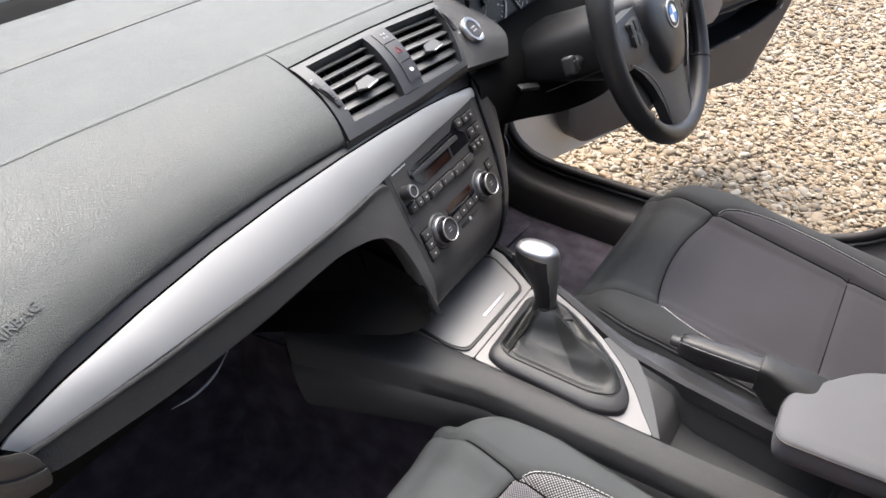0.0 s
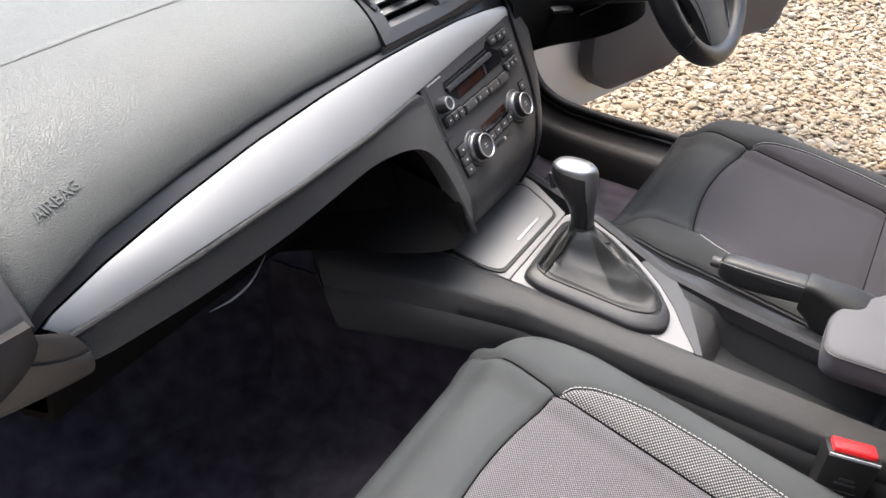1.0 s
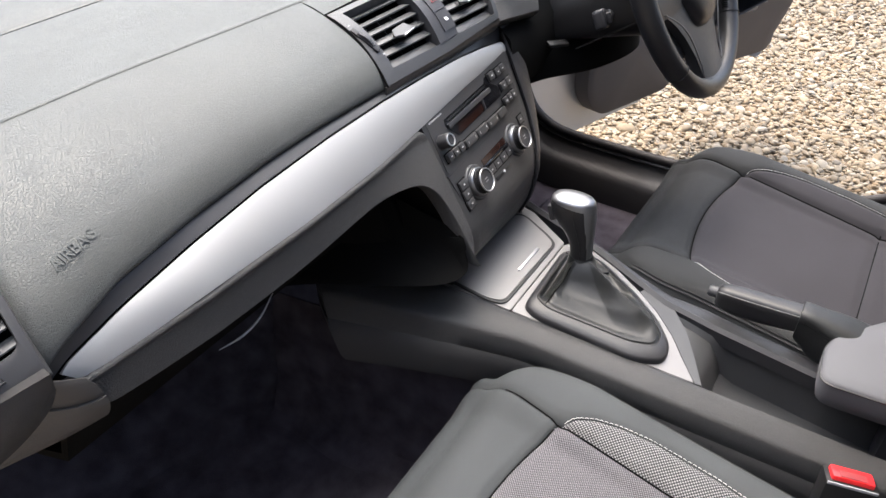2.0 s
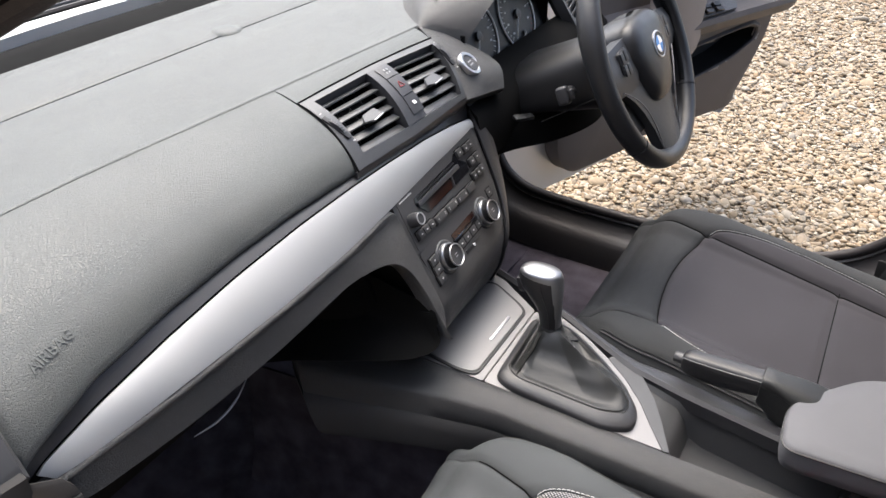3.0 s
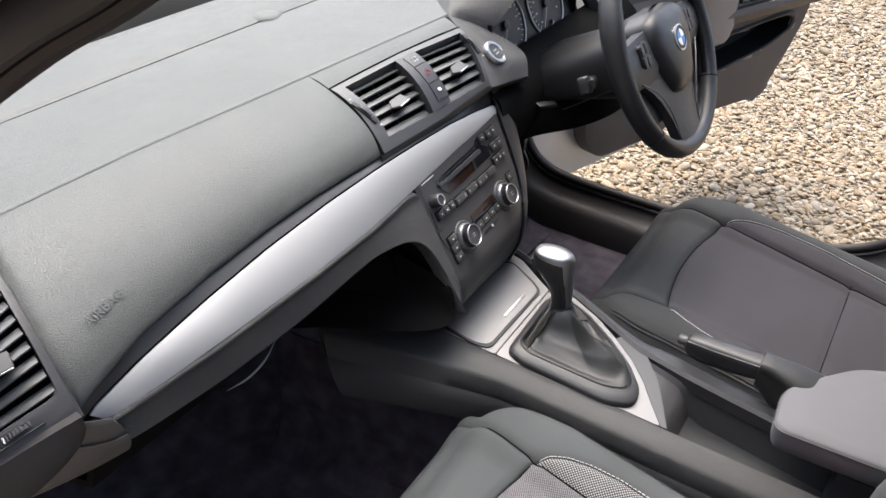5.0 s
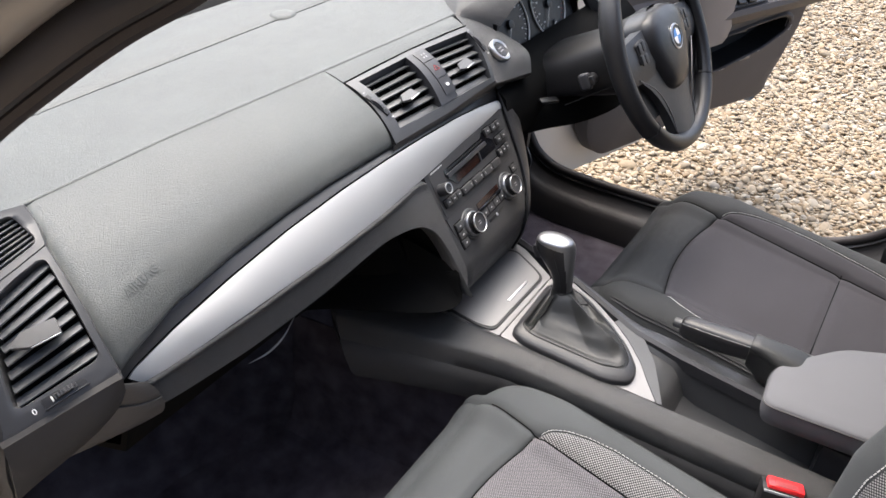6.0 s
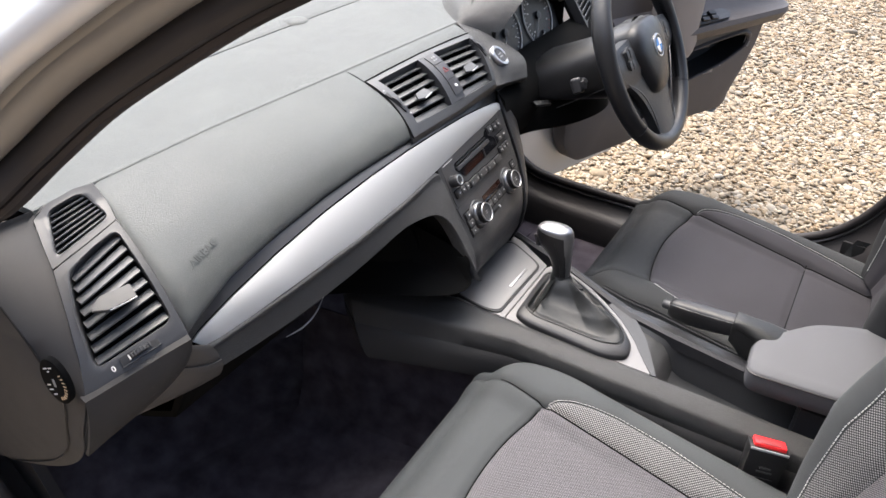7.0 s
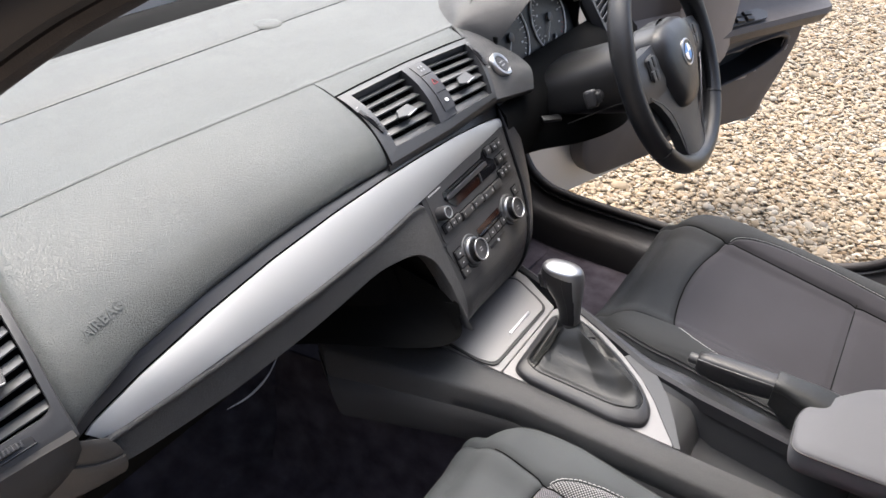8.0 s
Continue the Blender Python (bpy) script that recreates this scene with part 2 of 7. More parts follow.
def sheet(rows, thick=0.0, close_u=False, down=None, out=(-0.6, -0.45, 0.7)):
    """A surface through rows of points; thick: depth against its normal, which looks the way of out; down: a fixed way for the depth."""
    bm = bmesh.new()
    vs = [[bm.verts.new(p) for p in r] for r in rows]
    n = len(rows[0])
    for a, b in zip(vs, vs[1:]):
        for i in range(n if close_u else n - 1):
            j = (i + 1) % n
            bm.faces.new((a[i], a[j], b[j], b[i]))
    at, across = {}, [[0.0] for _ in rows]
    for r, c in zip(rows, across):
        for p, q in zip(r, r[1:]):
            c.append(c[-1] + (Vector(q) - Vector(p)).length)
    along, mid = 0.0, n // 2
    for i, (r, c) in enumerate(zip(vs, across)):
        along += (Vector(rows[i][mid]) - Vector(rows[i - 1][mid])).length if i else 0
        for v, d in zip(r, c):
            at[v] = (d - c[mid], along)
    bm.normal_update()
    if thick:
        mean = sum((f.normal * f.calc_area() for f in bm.faces), Vector())
        if mean.dot(Vector(out)) < 0:
            bmesh.ops.reverse_faces(bm, faces=bm.faces[:])
            bm.normal_update()
        low = {}
        for v in list(bm.verts):
            d = Vector(down) if down else -v.normal
            low[v] = bm.verts.new(v.co + d * thick)
            at[low[v]] = at[v]
        for f in list(bm.faces):
            bm.faces.new([low[v] for v in reversed(f.verts)])
        for e in [e for e in bm.edges if len(e.link_faces) == 1 and all(v in low for v in e.verts)]:
            a, b = e.verts
            f = e.link_faces[0]
            order = [v for v in f.verts]
            i = order.index(a)
            if order[(i + 1) % len(order)] is b:
                bm.faces.new((b, a, low[a], low[b]))
            else:
                bm.faces.new((a, b, low[b], low[a]))
    uv = bm.loops.layers.uv.new("surface")
    for f in bm.faces:
        for loop in f.loops:
            loop[uv].uv = at[loop.vert]
    bmesh.ops.recalc_face_normals(bm, faces=bm.faces[:])
    return bm


def tube(points, radius, sides=8, closed=False, flat=1.0, caps=True):
    """A tube along points; radius a number or one for each point; flat squashes it upwards."""
    pts = [Vector(p) for p in points]
    n = len(pts)
    rad = radius if isinstance(radius, (list, tuple)) else [radius] * n
    bm = bmesh.new()
    rings = []
    for i, p in enumerate(pts):
        a = pts[(i - 1) % n] if closed or i else p
        b = pts[(i + 1) % n] if closed or i < n - 1 else p
        t = (b - a).normalized()
        side = t.cross(Vector((0, 0, 1)))
        if side.length < 1e-4:
            side = t.cross(Vector((0, 1, 0)))
        side.normalize()
        up = side.cross(t)
        rings.append([bm.verts.new(p + (side * math.cos(q) + up * math.sin(q) * flat) * rad[i]) for q in (2 * math.pi * k / sides for k in range(sides))])
    for i in range(n if closed else n - 1):
        a, b = rings[i], rings[(i + 1) % n]
        for k in range(sides):
            bm.faces.new((a[k], a[(k + 1) % sides], b[(k + 1) % sides], b[k]))
    if caps and not closed:
        bm.faces.new(rings[0])
        bm.faces.new(list(reversed(rings[-1])))
    bmesh.ops.recalc_face_normals(bm, faces=bm.faces[:])
    return bm


def prism(outline, depth, m=Matrix(), bevel=0.0, seg=2):
    """A flat outline (x, y) drawn out by depth below z = 0, moved by m."""
    bm = bmesh.new()
    top = [bm.verts.new((x, y, 0)) for x, y in outline]
    bot = [bm.verts.new((x, y, -depth)) for x, y in outline]
    ft = bm.faces.new(top)
    bm.faces.new(list(reversed(bot)))
    n = len(top)
    for i in range(n):
        j = (i + 1) % n
        bm.faces.new((top[i], bot[i], bot[j], top[j]))
    bmesh.ops.recalc_face_normals(bm, faces=bm.faces[:])
    if bevel:
        bmesh.ops.bevel(bm, geom=list(ft.edges), offset=bevel, segments=seg, affect="EDGES", clamp_overlap=True)
    bm.transform(m)
    return bm


def rounded(outline, r=0.01, n=5):
    """The outline with its corners rounded."""
    out = []
    pts = [Vector((*p, 0)) for p in outline]
    for i, p in enumerate(pts):
        a, b = pts[i - 1], pts[(i + 1) % len(pts)]
        ra = min(r, (a - p).length * 0.45, (b - p).length * 0.45)
        s, e = p + (a - p).normalized() * ra, p + (b - p).normalized() * ra
        for k in range(n + 1):
            t = k / n
            q = s * (1 - t) ** 2 + p * 2 * t * (1 - t) + e * t * t
            out.append((q.x, q.y))
    return out


def ring_plate(outer, inner, depth, m=Matrix(), lift=0.0):
    """A plate between two outlines of equally many points, the inner edge lifted."""
    a = [(x, y, 0) for x, y in outer]
    b = [(x, y, lift) for x, y in inner]
    rows = [[(x, y, -depth) for x, y in outer], a, b, [(x, y, lift - depth) for x, y in inner]]
    bm = sheet(rows, close_u=True)
    bm.transform(m)
    return bm


def lathe(profile, m=Matrix(), sides=28):
    """A turned shape from (radius, height) pairs about z."""
    rows = [[(r * math.cos(2 * math.pi * k / sides), r * math.sin(2 * math.pi * k / sides), h) for k in range(sides)] for r, h in profile]
    bm = sheet(rows, close_u=True)
    bmesh.ops.remove_doubles(bm, verts=bm.verts[:], dist=1e-6)
    bmesh.ops.recalc_face_normals(bm, faces=bm.faces[:])
    bm.transform(m)
    return bm


def letters(text, size, depth, m=Matrix()):
    """Raised letters in the built-in font, centred, facing +z."""
    cu = bpy.data.curves.new("letters", "FONT")
    cu.body, cu.size, cu.extrude = text, size, depth / 2
    cu.align_x, cu.align_y = "CENTER", "CENTER"
    cu.resolution_u = 3
    ob = bpy.data.objects.new("letters", cu)
    scene.collection.objects.link(ob)
    dg = bpy.context.evaluated_depsgraph_get()
    me = bpy.data.meshes.new_from_object(ob.evaluated_get(dg))
    bm = bmesh.new()
    bm.from_mesh(me)
    bm.transform(m)
    bpy.data.objects.remove(ob)
    bpy.data.meshes.remove(me)
    bpy.data.curves.remove(cu)
    return bm


def lerp(a, b, t):
    return a + (b - a) * t


def curve(knots, x):
    """Smooth reading of a list of (x, value) knots."""
    if x <= knots[0][0]:
        return knots[0][1]
    for (x0, v0), (x1, v1) in zip(knots, knots[1:]):
        if x <= x1:
            t = (x - x0) / (x1 - x0)
            return lerp(v0, v1, t)
    return knots[-1][1]


def spline(points, n):
    """n points on a smooth curve through the given ones."""
    pts = [Vector(p) for p in points]
    ext = [pts[0] * 2 - pts[1]] + pts + [pts[-1] * 2 - pts[-2]]
    out = []
    total = len(pts) - 1
    for k in range(n):
        f = k / (n - 1) * total
        i = min(int(f), total - 1)
        t = f - i
        a, b, c, d = ext[i], ext[i + 1], ext[i + 2], ext[i + 3]
        out.append(0.5 * (2 * b + (c - a) * t + (2 * a - 5 * b + 4 * c - d) * t * t + (3 * b - a - 3 * c + d) * t ** 3))
    return out


def basis(o, u, v):
    """A frame with its origin at o, x along u and y near v."""
    u = Vector(u).normalized()
    w = u.cross(Vector(v)).normalized()
    v = w.cross(u)
    m = Matrix((u, v, w)).transposed().to_4x4()
    m.translation = o
    return m


# ---- ground ----
def build_ground():
    bm = bmesh.new()
    bmesh.ops.create_grid(bm, x_segments=8, y_segments=8, size=400)
    bm.transform(Matrix.Translation((0, 0, -0.001)))
    tagged(part("ground", bm, SOIL), "pale gravel drive of loose rounded stones", "ground", kind="structure")
    rng = np.random.default_rng(4)
    shapes = []
    for sub in (2, 1):
        b = bmesh.new()
        bmesh.ops.create_icosphere(b, subdivisions=sub, radius=1)
        shapes.append((np.array([v.co[:] for v in b.verts]), np.array([[v.index for v in f.verts] for f in b.faces])))
        b.free()
    verts, faces, count = [], [], 0

    def scatter(x0, x1, y0, y1, per, size, shape, lift):
        nonlocal count
        n = int((x1 - x0) * (y1 - y0) * per)
        sv, sf = shape
        for _ in range(n):
            x, y = rng.uniform(x0, x1), rng.uniform(y0, y1)
            s = size * rng.lognormal(0, 0.32)
            q = Euler(rng.uniform(-0.5, 0.5, 2).tolist() + [rng.uniform(0, 6.28)]).to_matrix()
            d = np.array((s * rng.uniform(1.0, 1.5), s * rng.uniform(0.75, 1.05), s * rng.uniform(0.36, 0.60)))
            bumps = 1 + 0.13 * np.sin(sv @ rng.normal(0, 1.6, (3, 3)) + rng.uniform(0, 6, 3)).sum(1, keepdims=True) / 1.5
            p = (sv * bumps * d) @ np.array(q).T + (x, y, lift + rng.uniform(-0.003, 0.004))
            verts.append(p)
            faces.append(sf + count)
            count += len(p)

    scatter(0.80, 2.6, -1.0, 1.0, 5200, 0.0078, shapes[1], 0.002)
    scatter(0.80, 2.6, -1.0, 1.0, 3600, 0.0086, shapes[0], 0.005)
    scatter(2.6, 5.0, -1.8, 1.5, 3300, 0.0095, shapes[0], 0.005)
    scatter(5.0, 9.0, -3.0, 2.5, 1300, 0.0135, shapes[1], 0.004)
    me = bpy.data.meshes.new("gravel")
    v, f = np.concatenate(verts), np.concatenate(faces)
    me.from_pydata(v.tolist(), [], f.tolist())
    me.materials.append(PEBBLE)
    me.shade_smooth()
    ob = new("gravel", me)
    tagged(ob, "loose cream, tan and grey rounded pebbles", "gravel", kind="stuff")


def build_unseen_wall():
    """An unseen plain wall, added behind the camera to cut low light from that side."""
    bm = box((0.3, 16, 4.6), pose(-4.4, 0.5, 2.3), 0.01)
    tagged(part("unseen_wall", bm, WALL_GREY), "unseen grey wall added to dim low light on the passenger side", "wall", kind="structure")


# ---- car shell ----
PILLAR = [(-0.765, 0.30, 0.945), (-0.752, 0.20, 1.0), (-0.735, 0.128, 1.045), (-0.70, 0.087, 1.09), (-0.675, 0.029, 1.142), (-0.655, -0.031, 1.184), (-0.63, -0.095, 1.226), (-0.605, -0.155, 1.26), (-0.595, -0.24, 1.315), (-0.595, -0.36, 1.38), (-0.60, -0.55, 1.43)]


def pillar_sweep(name, profile, mat, label, mirror=False, lift=0):
    """A strip along the windscreen pillar; profile: (outwards, towards the rear) offsets."""
    pts = spline(PILLAR, 48)
    rows = []
    for i, p in enumerate(pts):
        t = (pts[min(i + 1, 47)] - pts[max(i - 1, 0)]).normalized()
        out = Vector((-0.80, 0.25, 0.55))
        out = (out - t * out.dot(t)).normalized()
        back = t.cross(out).normalized()
        if back.y > 0:
            back = -back
        rows.append([p + out * a + back * b for a, b in profile])
    bm = sheet(rows)
    if mirror:
        for v in bm.verts:
            v.co.x = -v.co.x + 0.0
        bmesh.ops.reverse_faces(bm, faces=bm.faces[:])
    ob = part(name, bm, mat)
    return tagged(ob, label, "pillar", kind="structure")


def build_shell():
    for mir in (False, True):
        pillar_sweep("pillar_trim", [(0.0100, -0.004), (0.0088, 0.004), (0.004, 0.006), (-0.002, 0.004), (-0.006, 0.000), (-0.0080, -0.004), (-0.0095, -0.02), (-0.012, -0.05)], PILLAR_TRIM, "dark brown inner pillar trim", mir)
        pillar_sweep("pillar_seal", [(0.0335, -0.030), (0.0325, -0.012), (0.031, -0.004), (0.028, 0.003), (0.024, 0.007), (0.018, 0.009), (0.013, 0.007), (0.0106, 0.002), (0.0100, -0.010)], RUBBER, "dark rubber door seal along the windscreen pillar", mir)
        # flange in the shaded copy; the outer edge keeps the plain body paint
        pillar_sweep("pillar_frame", [(0.0720, -0.010), (0.0705, -0.007), (0.066, -0.0085), (0.062, -0.0075), (0.0585, -0.002), (0.053, 0.0005), (0.046, 0.0015), (0.040, 0.000), (0.036, -0.003), (0.0335, -0.008), (0.0325, -0.03)], SHADED_PAINT, "windscreen pillar in body paint darkened for shade", mir)
        pillar_sweep("pillar_edge", [(0.097, -0.06), (0.098, -0.03), (0.0975, -0.014), (0.095, -0.005), (0.090, 0.001), (0.083, 0.0035), (0.077, 0.002), (0.073, -0.003), (0.0712, -0.008)], PAINT, "silver painted outer edge of the windscreen pillar", mir)
    # floor, tunnel and firewall
    bm = box((1.50, 1.75, 0.03), pose(0, -0.12, 0.235), 0.008)
    tagged(part("floor", bm, CARPET), "black carpeted car floor", "floor", kind="structure")
    rows = []
    for x in np.linspace(-0.75, 0.75, 40):
        rows.append([(x, y, z + 0.006 * math.sin(x * 23 + y * 9)) for y, z in ((0.20, 0.255), (0.32, 0.262), (0.42, 0.29), (0.52, 0.37), (0.60, 0.48), (0.66, 0.62), (0.68, 0.80), (0.66, 0.90))])
    tagged(part("firewall", sheet(rows, 0.02), CARPET), "black carpeted footwell front", "wall", kind="structure")
    # floor mat on the passenger side
    rows = []
    for i in range(28):
        x = lerp(-0.64, -0.19, i / 27)
        rows.append([(x, lerp(-0.15, 0.40, j / 27), 0.262 + 0.0035 * math.sin(9 * x + 14 * j / 27) + 0.05 * max(0, j / 27 - 0.72) ** 1.2) for j in range(28)])
    tagged(part("floor_mat", sheet(rows, 0.008, down=(0, 0, -1)), CARPET), "black carpet mat lying in the footwell", "mat")
    # roof and rear shell, above and behind the camera's view
    rows = []
    for x in np.linspace(-0.60, 0.60, 13):
        rows.append([(x, y, z - 0.05 * (x / 0.6) ** 2) for y, z in ((-0.42, 1.485), (-0.5, 1.495), (-0.8, 1.50), (-1.3, 1.47), (-1.9, 1.38))])
    tagged(part("roof", sheet(rows, 0.03), DOOR_CLOTH), "pale grey roof lining", "roof", kind="structure")
    bm = box((1.3, 0.05, 1.0), pose(0, -1.9, 0.75), 0.01)
    tagged(part("wall_rear", bm, DOOR_TRIM), "dark rear of the cabin", "wall", kind="structure")
    for s in (-1, 1):
        bm = box((0.06, 1.1, 0.50), pose(s * 0.74, -1.35, 0.60), 0.015)
        tagged(part("wall_side", bm, DOOR_TRIM), "dark rear side panel", "wall", kind="structure")
        rows = []
        for k in range(12):
            t = k / 11
            y, z = lerp(-0.74, -0.80, t), lerp(0.36, 1.36, t)
            x = s * (0.755 - 0.13 * t ** 1.6)
            rows.append([(x, y + 0.07, z), (x + s * 0.01, y + 0.03, z), (x + s * 0.012, y - 0.03, z), (x, y - 0.07, z)])
        tagged(part("centre_pillar", sheet(rows, 0.03), BROWN), "grey trimmed centre pillar", "pillar", kind="structure")
    # windscreen
    rows = []
    for k in range(9):
        t = k / 8
        y, z = lerp(0.70, -0.40, t), lerp(0.955, 1.485, t)
        h = lerp(0.72, 0.57, t)
        rows.append([(lerp(-h, h, j / 8), y + 0.10 * (1 - (j / 4 - 1) ** 2) * (1 - t), z + 0.02 * (1 - (j / 4 - 1) ** 2)) for j in range(9)])
    ws = part("windscreen", sheet(rows), GLASS)
    ws.visible_shadow = False
    tagged(ws, "clear sloping windscreen glass", "windscreen", kind="structure")
    # bonnet, cowl and wiper in front of the glass
    rows = []
    for k in range(14):
        y = lerp(0.755, 1.9, k / 13)
        rows.append([(x, y + 0.05 * (1 - (x / 0.8) ** 2), 0.945 - 0.10 * (k / 13) ** 1.5 - 0.05 * (x / 0.8) ** 2) for x in np.linspace(-0.8, 0.8, 15)])
    bonnet = thing("bonnet", "silver painted car bonnet beyond the windscreen", "bonnet", (0, 1.2, 0.9))
    part("bonnet_skin", sheet(rows, 0.02), PAINT, bonnet)
    for x in (-0.23, 0.25):
        part("washer_jet", box((0.035, 0.02, 0.012), pose(x, 0.845, 0.957, 8, 0, 0), 0.004), BLACK, bonnet, "black washer jet")
    rows = []
    for x in np.linspace(-0.74, 0.74, 15):
        rows.append([(x, y + 0.06 * (1 - (x / 0.74) ** 2), z) for y, z in ((0.555, 0.955), (0.60, 0.962), (0.66, 0.952), (0.70, 0.938), (0.76, 0.92))])
    tagged(part("cowl", sheet(rows, 0.01), BLACK_AND_SHADE), "black plastic cowl below the windscreen", "cowl", kind="structure")
    wiper = thing("wiper", "black wiper lying along the windscreen foot", "wiper", (0, 0.77, 0.96))
    part("wiper_arm", tube(spline([(-0.3, 0.84, 0.955), (0.0, 0.82, 0.963), (0.30, 0.80, 0.96), (0.45, 0.79, 0.957)], 20), 0.006, 6), BLACK, wiper)
    part("wiper_blade", tube(spline([(-0.4, 0.81, 0.957), (0.0, 0.79, 0.966), (0.42, 0.765, 0.962)], 20), 0.005, 6), RUBBER, wiper)
    # front wings
    for s in (-1, 1):
        rows = []
        for k in range(16):
            y = lerp(0.42, 1.6, k / 15)
            rows.append([(s * x, y, z - 0.06 * (k / 15)) for x, z in ((0.80, 0.925), (0.83, 0.90), (0.86, 0.84), (0.875, 0.70), (0.87, 0.45))])
        tagged(part("front_wing", sheet(rows, 0.01), PAINT), "silver painted front wing", "wing", kind="structure")
    # sills with their entry seals
    for s in (-1, 1):
        rows = [[(s * x, y, z) for x, z in ((0.748, 0.355), (0.752, 0.335), (0.80, 0.325), (0.83, 0.30), (0.845, 0.24), (0.82, 0.18))] for y in np.linspace(0.30, -0.74, 12)]
        tagged(part("sill", sheet(rows), PAINT), "silver painted body sill", "sill", kind="structure")
        seal = spline([(s * 0.775, 0.42, 0.86), (s * 0.775, 0.395, 0.70), (s * 0.772, 0.375, 0.55), (s * 0.765, 0.345, 0.44), (s * 0.757, 0.285, 0.385), (s * 0.752, 0.18, 0.368), (s * 0.752, -0.1, 0.366), (s * 0.752, -0.30, 0.37), (s * 0.752, -0.43, 0.395), (s * 0.752, -0.53, 0.45), (s * 0.75, -0.60, 0.55), (s * 0.745, -0.645, 0.70), (s * 0.735, -0.68, 0.9)], 70)
        rows = []
        for k in range(len(seal)):
            t = (seal[min(k + 1, len(seal) - 1)] - seal[max(k - 1, 0)]).normalized()
            n = Vector((1, 0, 0)).cross(t).normalized()
            if n.dot(Vector((0, 0.15, 0.62)) - Vector((0, seal[k].y + 0.25, seal[k].z))) > 0:
                n = -n
            low = min(1.0, max(0.0, (n.z * -1 - 0.5) / 0.4))
            prof = [(0.002, -0.004), (0.010, -0.0135), (0.0125, -0.012), (0.014, -0.0100), (0.019, -0.012), (0.027, -0.0185), (0.036, -0.028), (0.044, -0.040), (0.050, -0.052), (lerp(0.053, 0.062, low), -0.064), (lerp(0.054, 0.115, low), lerp(-0.075, -0.080, low))]
            rows.append([seal[k] + n * d + Vector((s, 0, 0)) * e for d, e in prof])
        tagged(part("sill_trim", sheet(rows), SILL_TRIM), "smooth black trim running down the pillar foot and along the sill", "sill", kind="structure")
        tagged(part("door_seal", tube(seal, 0.0115, 12), RUBBER), "black rubber seal round the door opening", "seal", kind="structure")
        # kick panel below the dash end
        rows = [[(s * x, y, z) for y in np.linspace(0.335, 0.62, 10)] for x, z in ((0.69, 0.25), (0.70, 0.30), (0.725, 0.45), (0.735, 0.6), (0.74, 0.80))]
        tagged(part("kick_panel", sheet(rows, 0.015), PLASTIC), "black plastic kick panel", "panel", kind="structure")
        rows = [[(s * (0.722 - 0.004 * math.sin(math.pi * k / 11)), 0.345 + d - 0.02 * math.sin(math.pi * k / 11), z) for d in (-0.008, 0.0, 0.008)] for k, z in enumerate(np.linspace(0.345, 0.43, 12))]
        if s > 0:
            tagged(part("bonnet_release", sheet(rows, 0.006, out=(-1, -0.3, 0)), PLASTIC_GREY), "curved grey release handle on the kick panel", "handle")
        rows = [[(s * x, y + 0.03 * (z - 0.4), z) for x, y in ((0.784, 0.375), (0.795, 0.385), (0.812, 0.39), (0.835, 0.43))] for z in np.linspace(0.33, 0.92, 10)]
        tagged(part("hinge_pillar", sheet(rows, 0.01), PAINT if s > 0 else SIDE), "silver painted door hinge pillar" if s > 0 else "dark trimmed door hinge pillar", "pillar", kind="structure")


# ---- dashboard ----
def crease_z(x):
    return 0.968 - 0.003 * (x + 0.6)


def crease_y(x):
    return curve([(-0.7, 0.243), (-0.4, 0.2425), (-0.2, 0.230), (0.0, 0.219), (0.165, 0.210), (0.75, 0.200)], x)


COVER_LOW = [(-0.64, 0.056, 0.864), (-0.615, 0.061, 0.871), (-0.55, 0.075, 0.882), (-0.456, 0.085, 0.8885), (-0.362, 0.088, 0.8945), (-0.284, 0.088, 0.897), (-0.217, 0.088, 0.8955), (-0.138, 0.088, 0.893), (0.15, 0.100, 0.868)]
STRIP_HIGH = [(-0.632, 0.0605, 0.843), (-0.619, 0.062, 0.850), (-0.561, 0.066, 0.861), (-0.474, 0.072, 0.8705), (-0.379, 0.075, 0.8795), (-0.273, 0.0765, 0.8845), (-0.175, 0.078, 0.8845), (-0.09, 0.081, 0.880), (0.007, 0.086, 0.871), (0.08, 0.0915, 0.859), (0.150, 0.098, 0.844)]
STRIP_LOW = [(-0.632, 0.0585, 0.826), (-0.609, 0.0575, 0.827), (-0.487, 0.050, 0.831), (-0.343, 0.0485, 0.829), (-0.23, 0.052, 0.829), (-0.126, 0.061, 0.831), (0.01, 0.074, 0.834), (0.147, 0.087, 0.831)]


def along(knots, x):
    """The point of a dash line at x."""
    return Vector((x, curve([(k[0], k[1]) for k in knots], x), curve([(k[0], k[2]) for k in knots], x)))


def stack_y(z):
    """How far forward the middle of the centre stack lies: a sloping face that curls under at its foot."""
    return curve([(0.590, 0.022), (0.600, 0.018), (0.612, 0.0105), (0.625, 0.0035), (0.640, -0.0035), (0.655, -0.0080), (0.668, -0.0098), (0.682, -0.0090), (0.695, -0.0055), (0.708, 0.0010), (0.743, 0.0214), (0.850, 0.0832)], z)


def fascia_y(x, z):
    """How far forward the lower fascia lies: upright at the door, leaning like the stack beside it."""
    return along(STRIP_LOW, x).y + curve([(-0.64, 0.05), (-0.4, 0.12), (-0.25, 0.30), (-0.16, 0.52), (-0.11, 0.577)], x) * (z - 0.83)


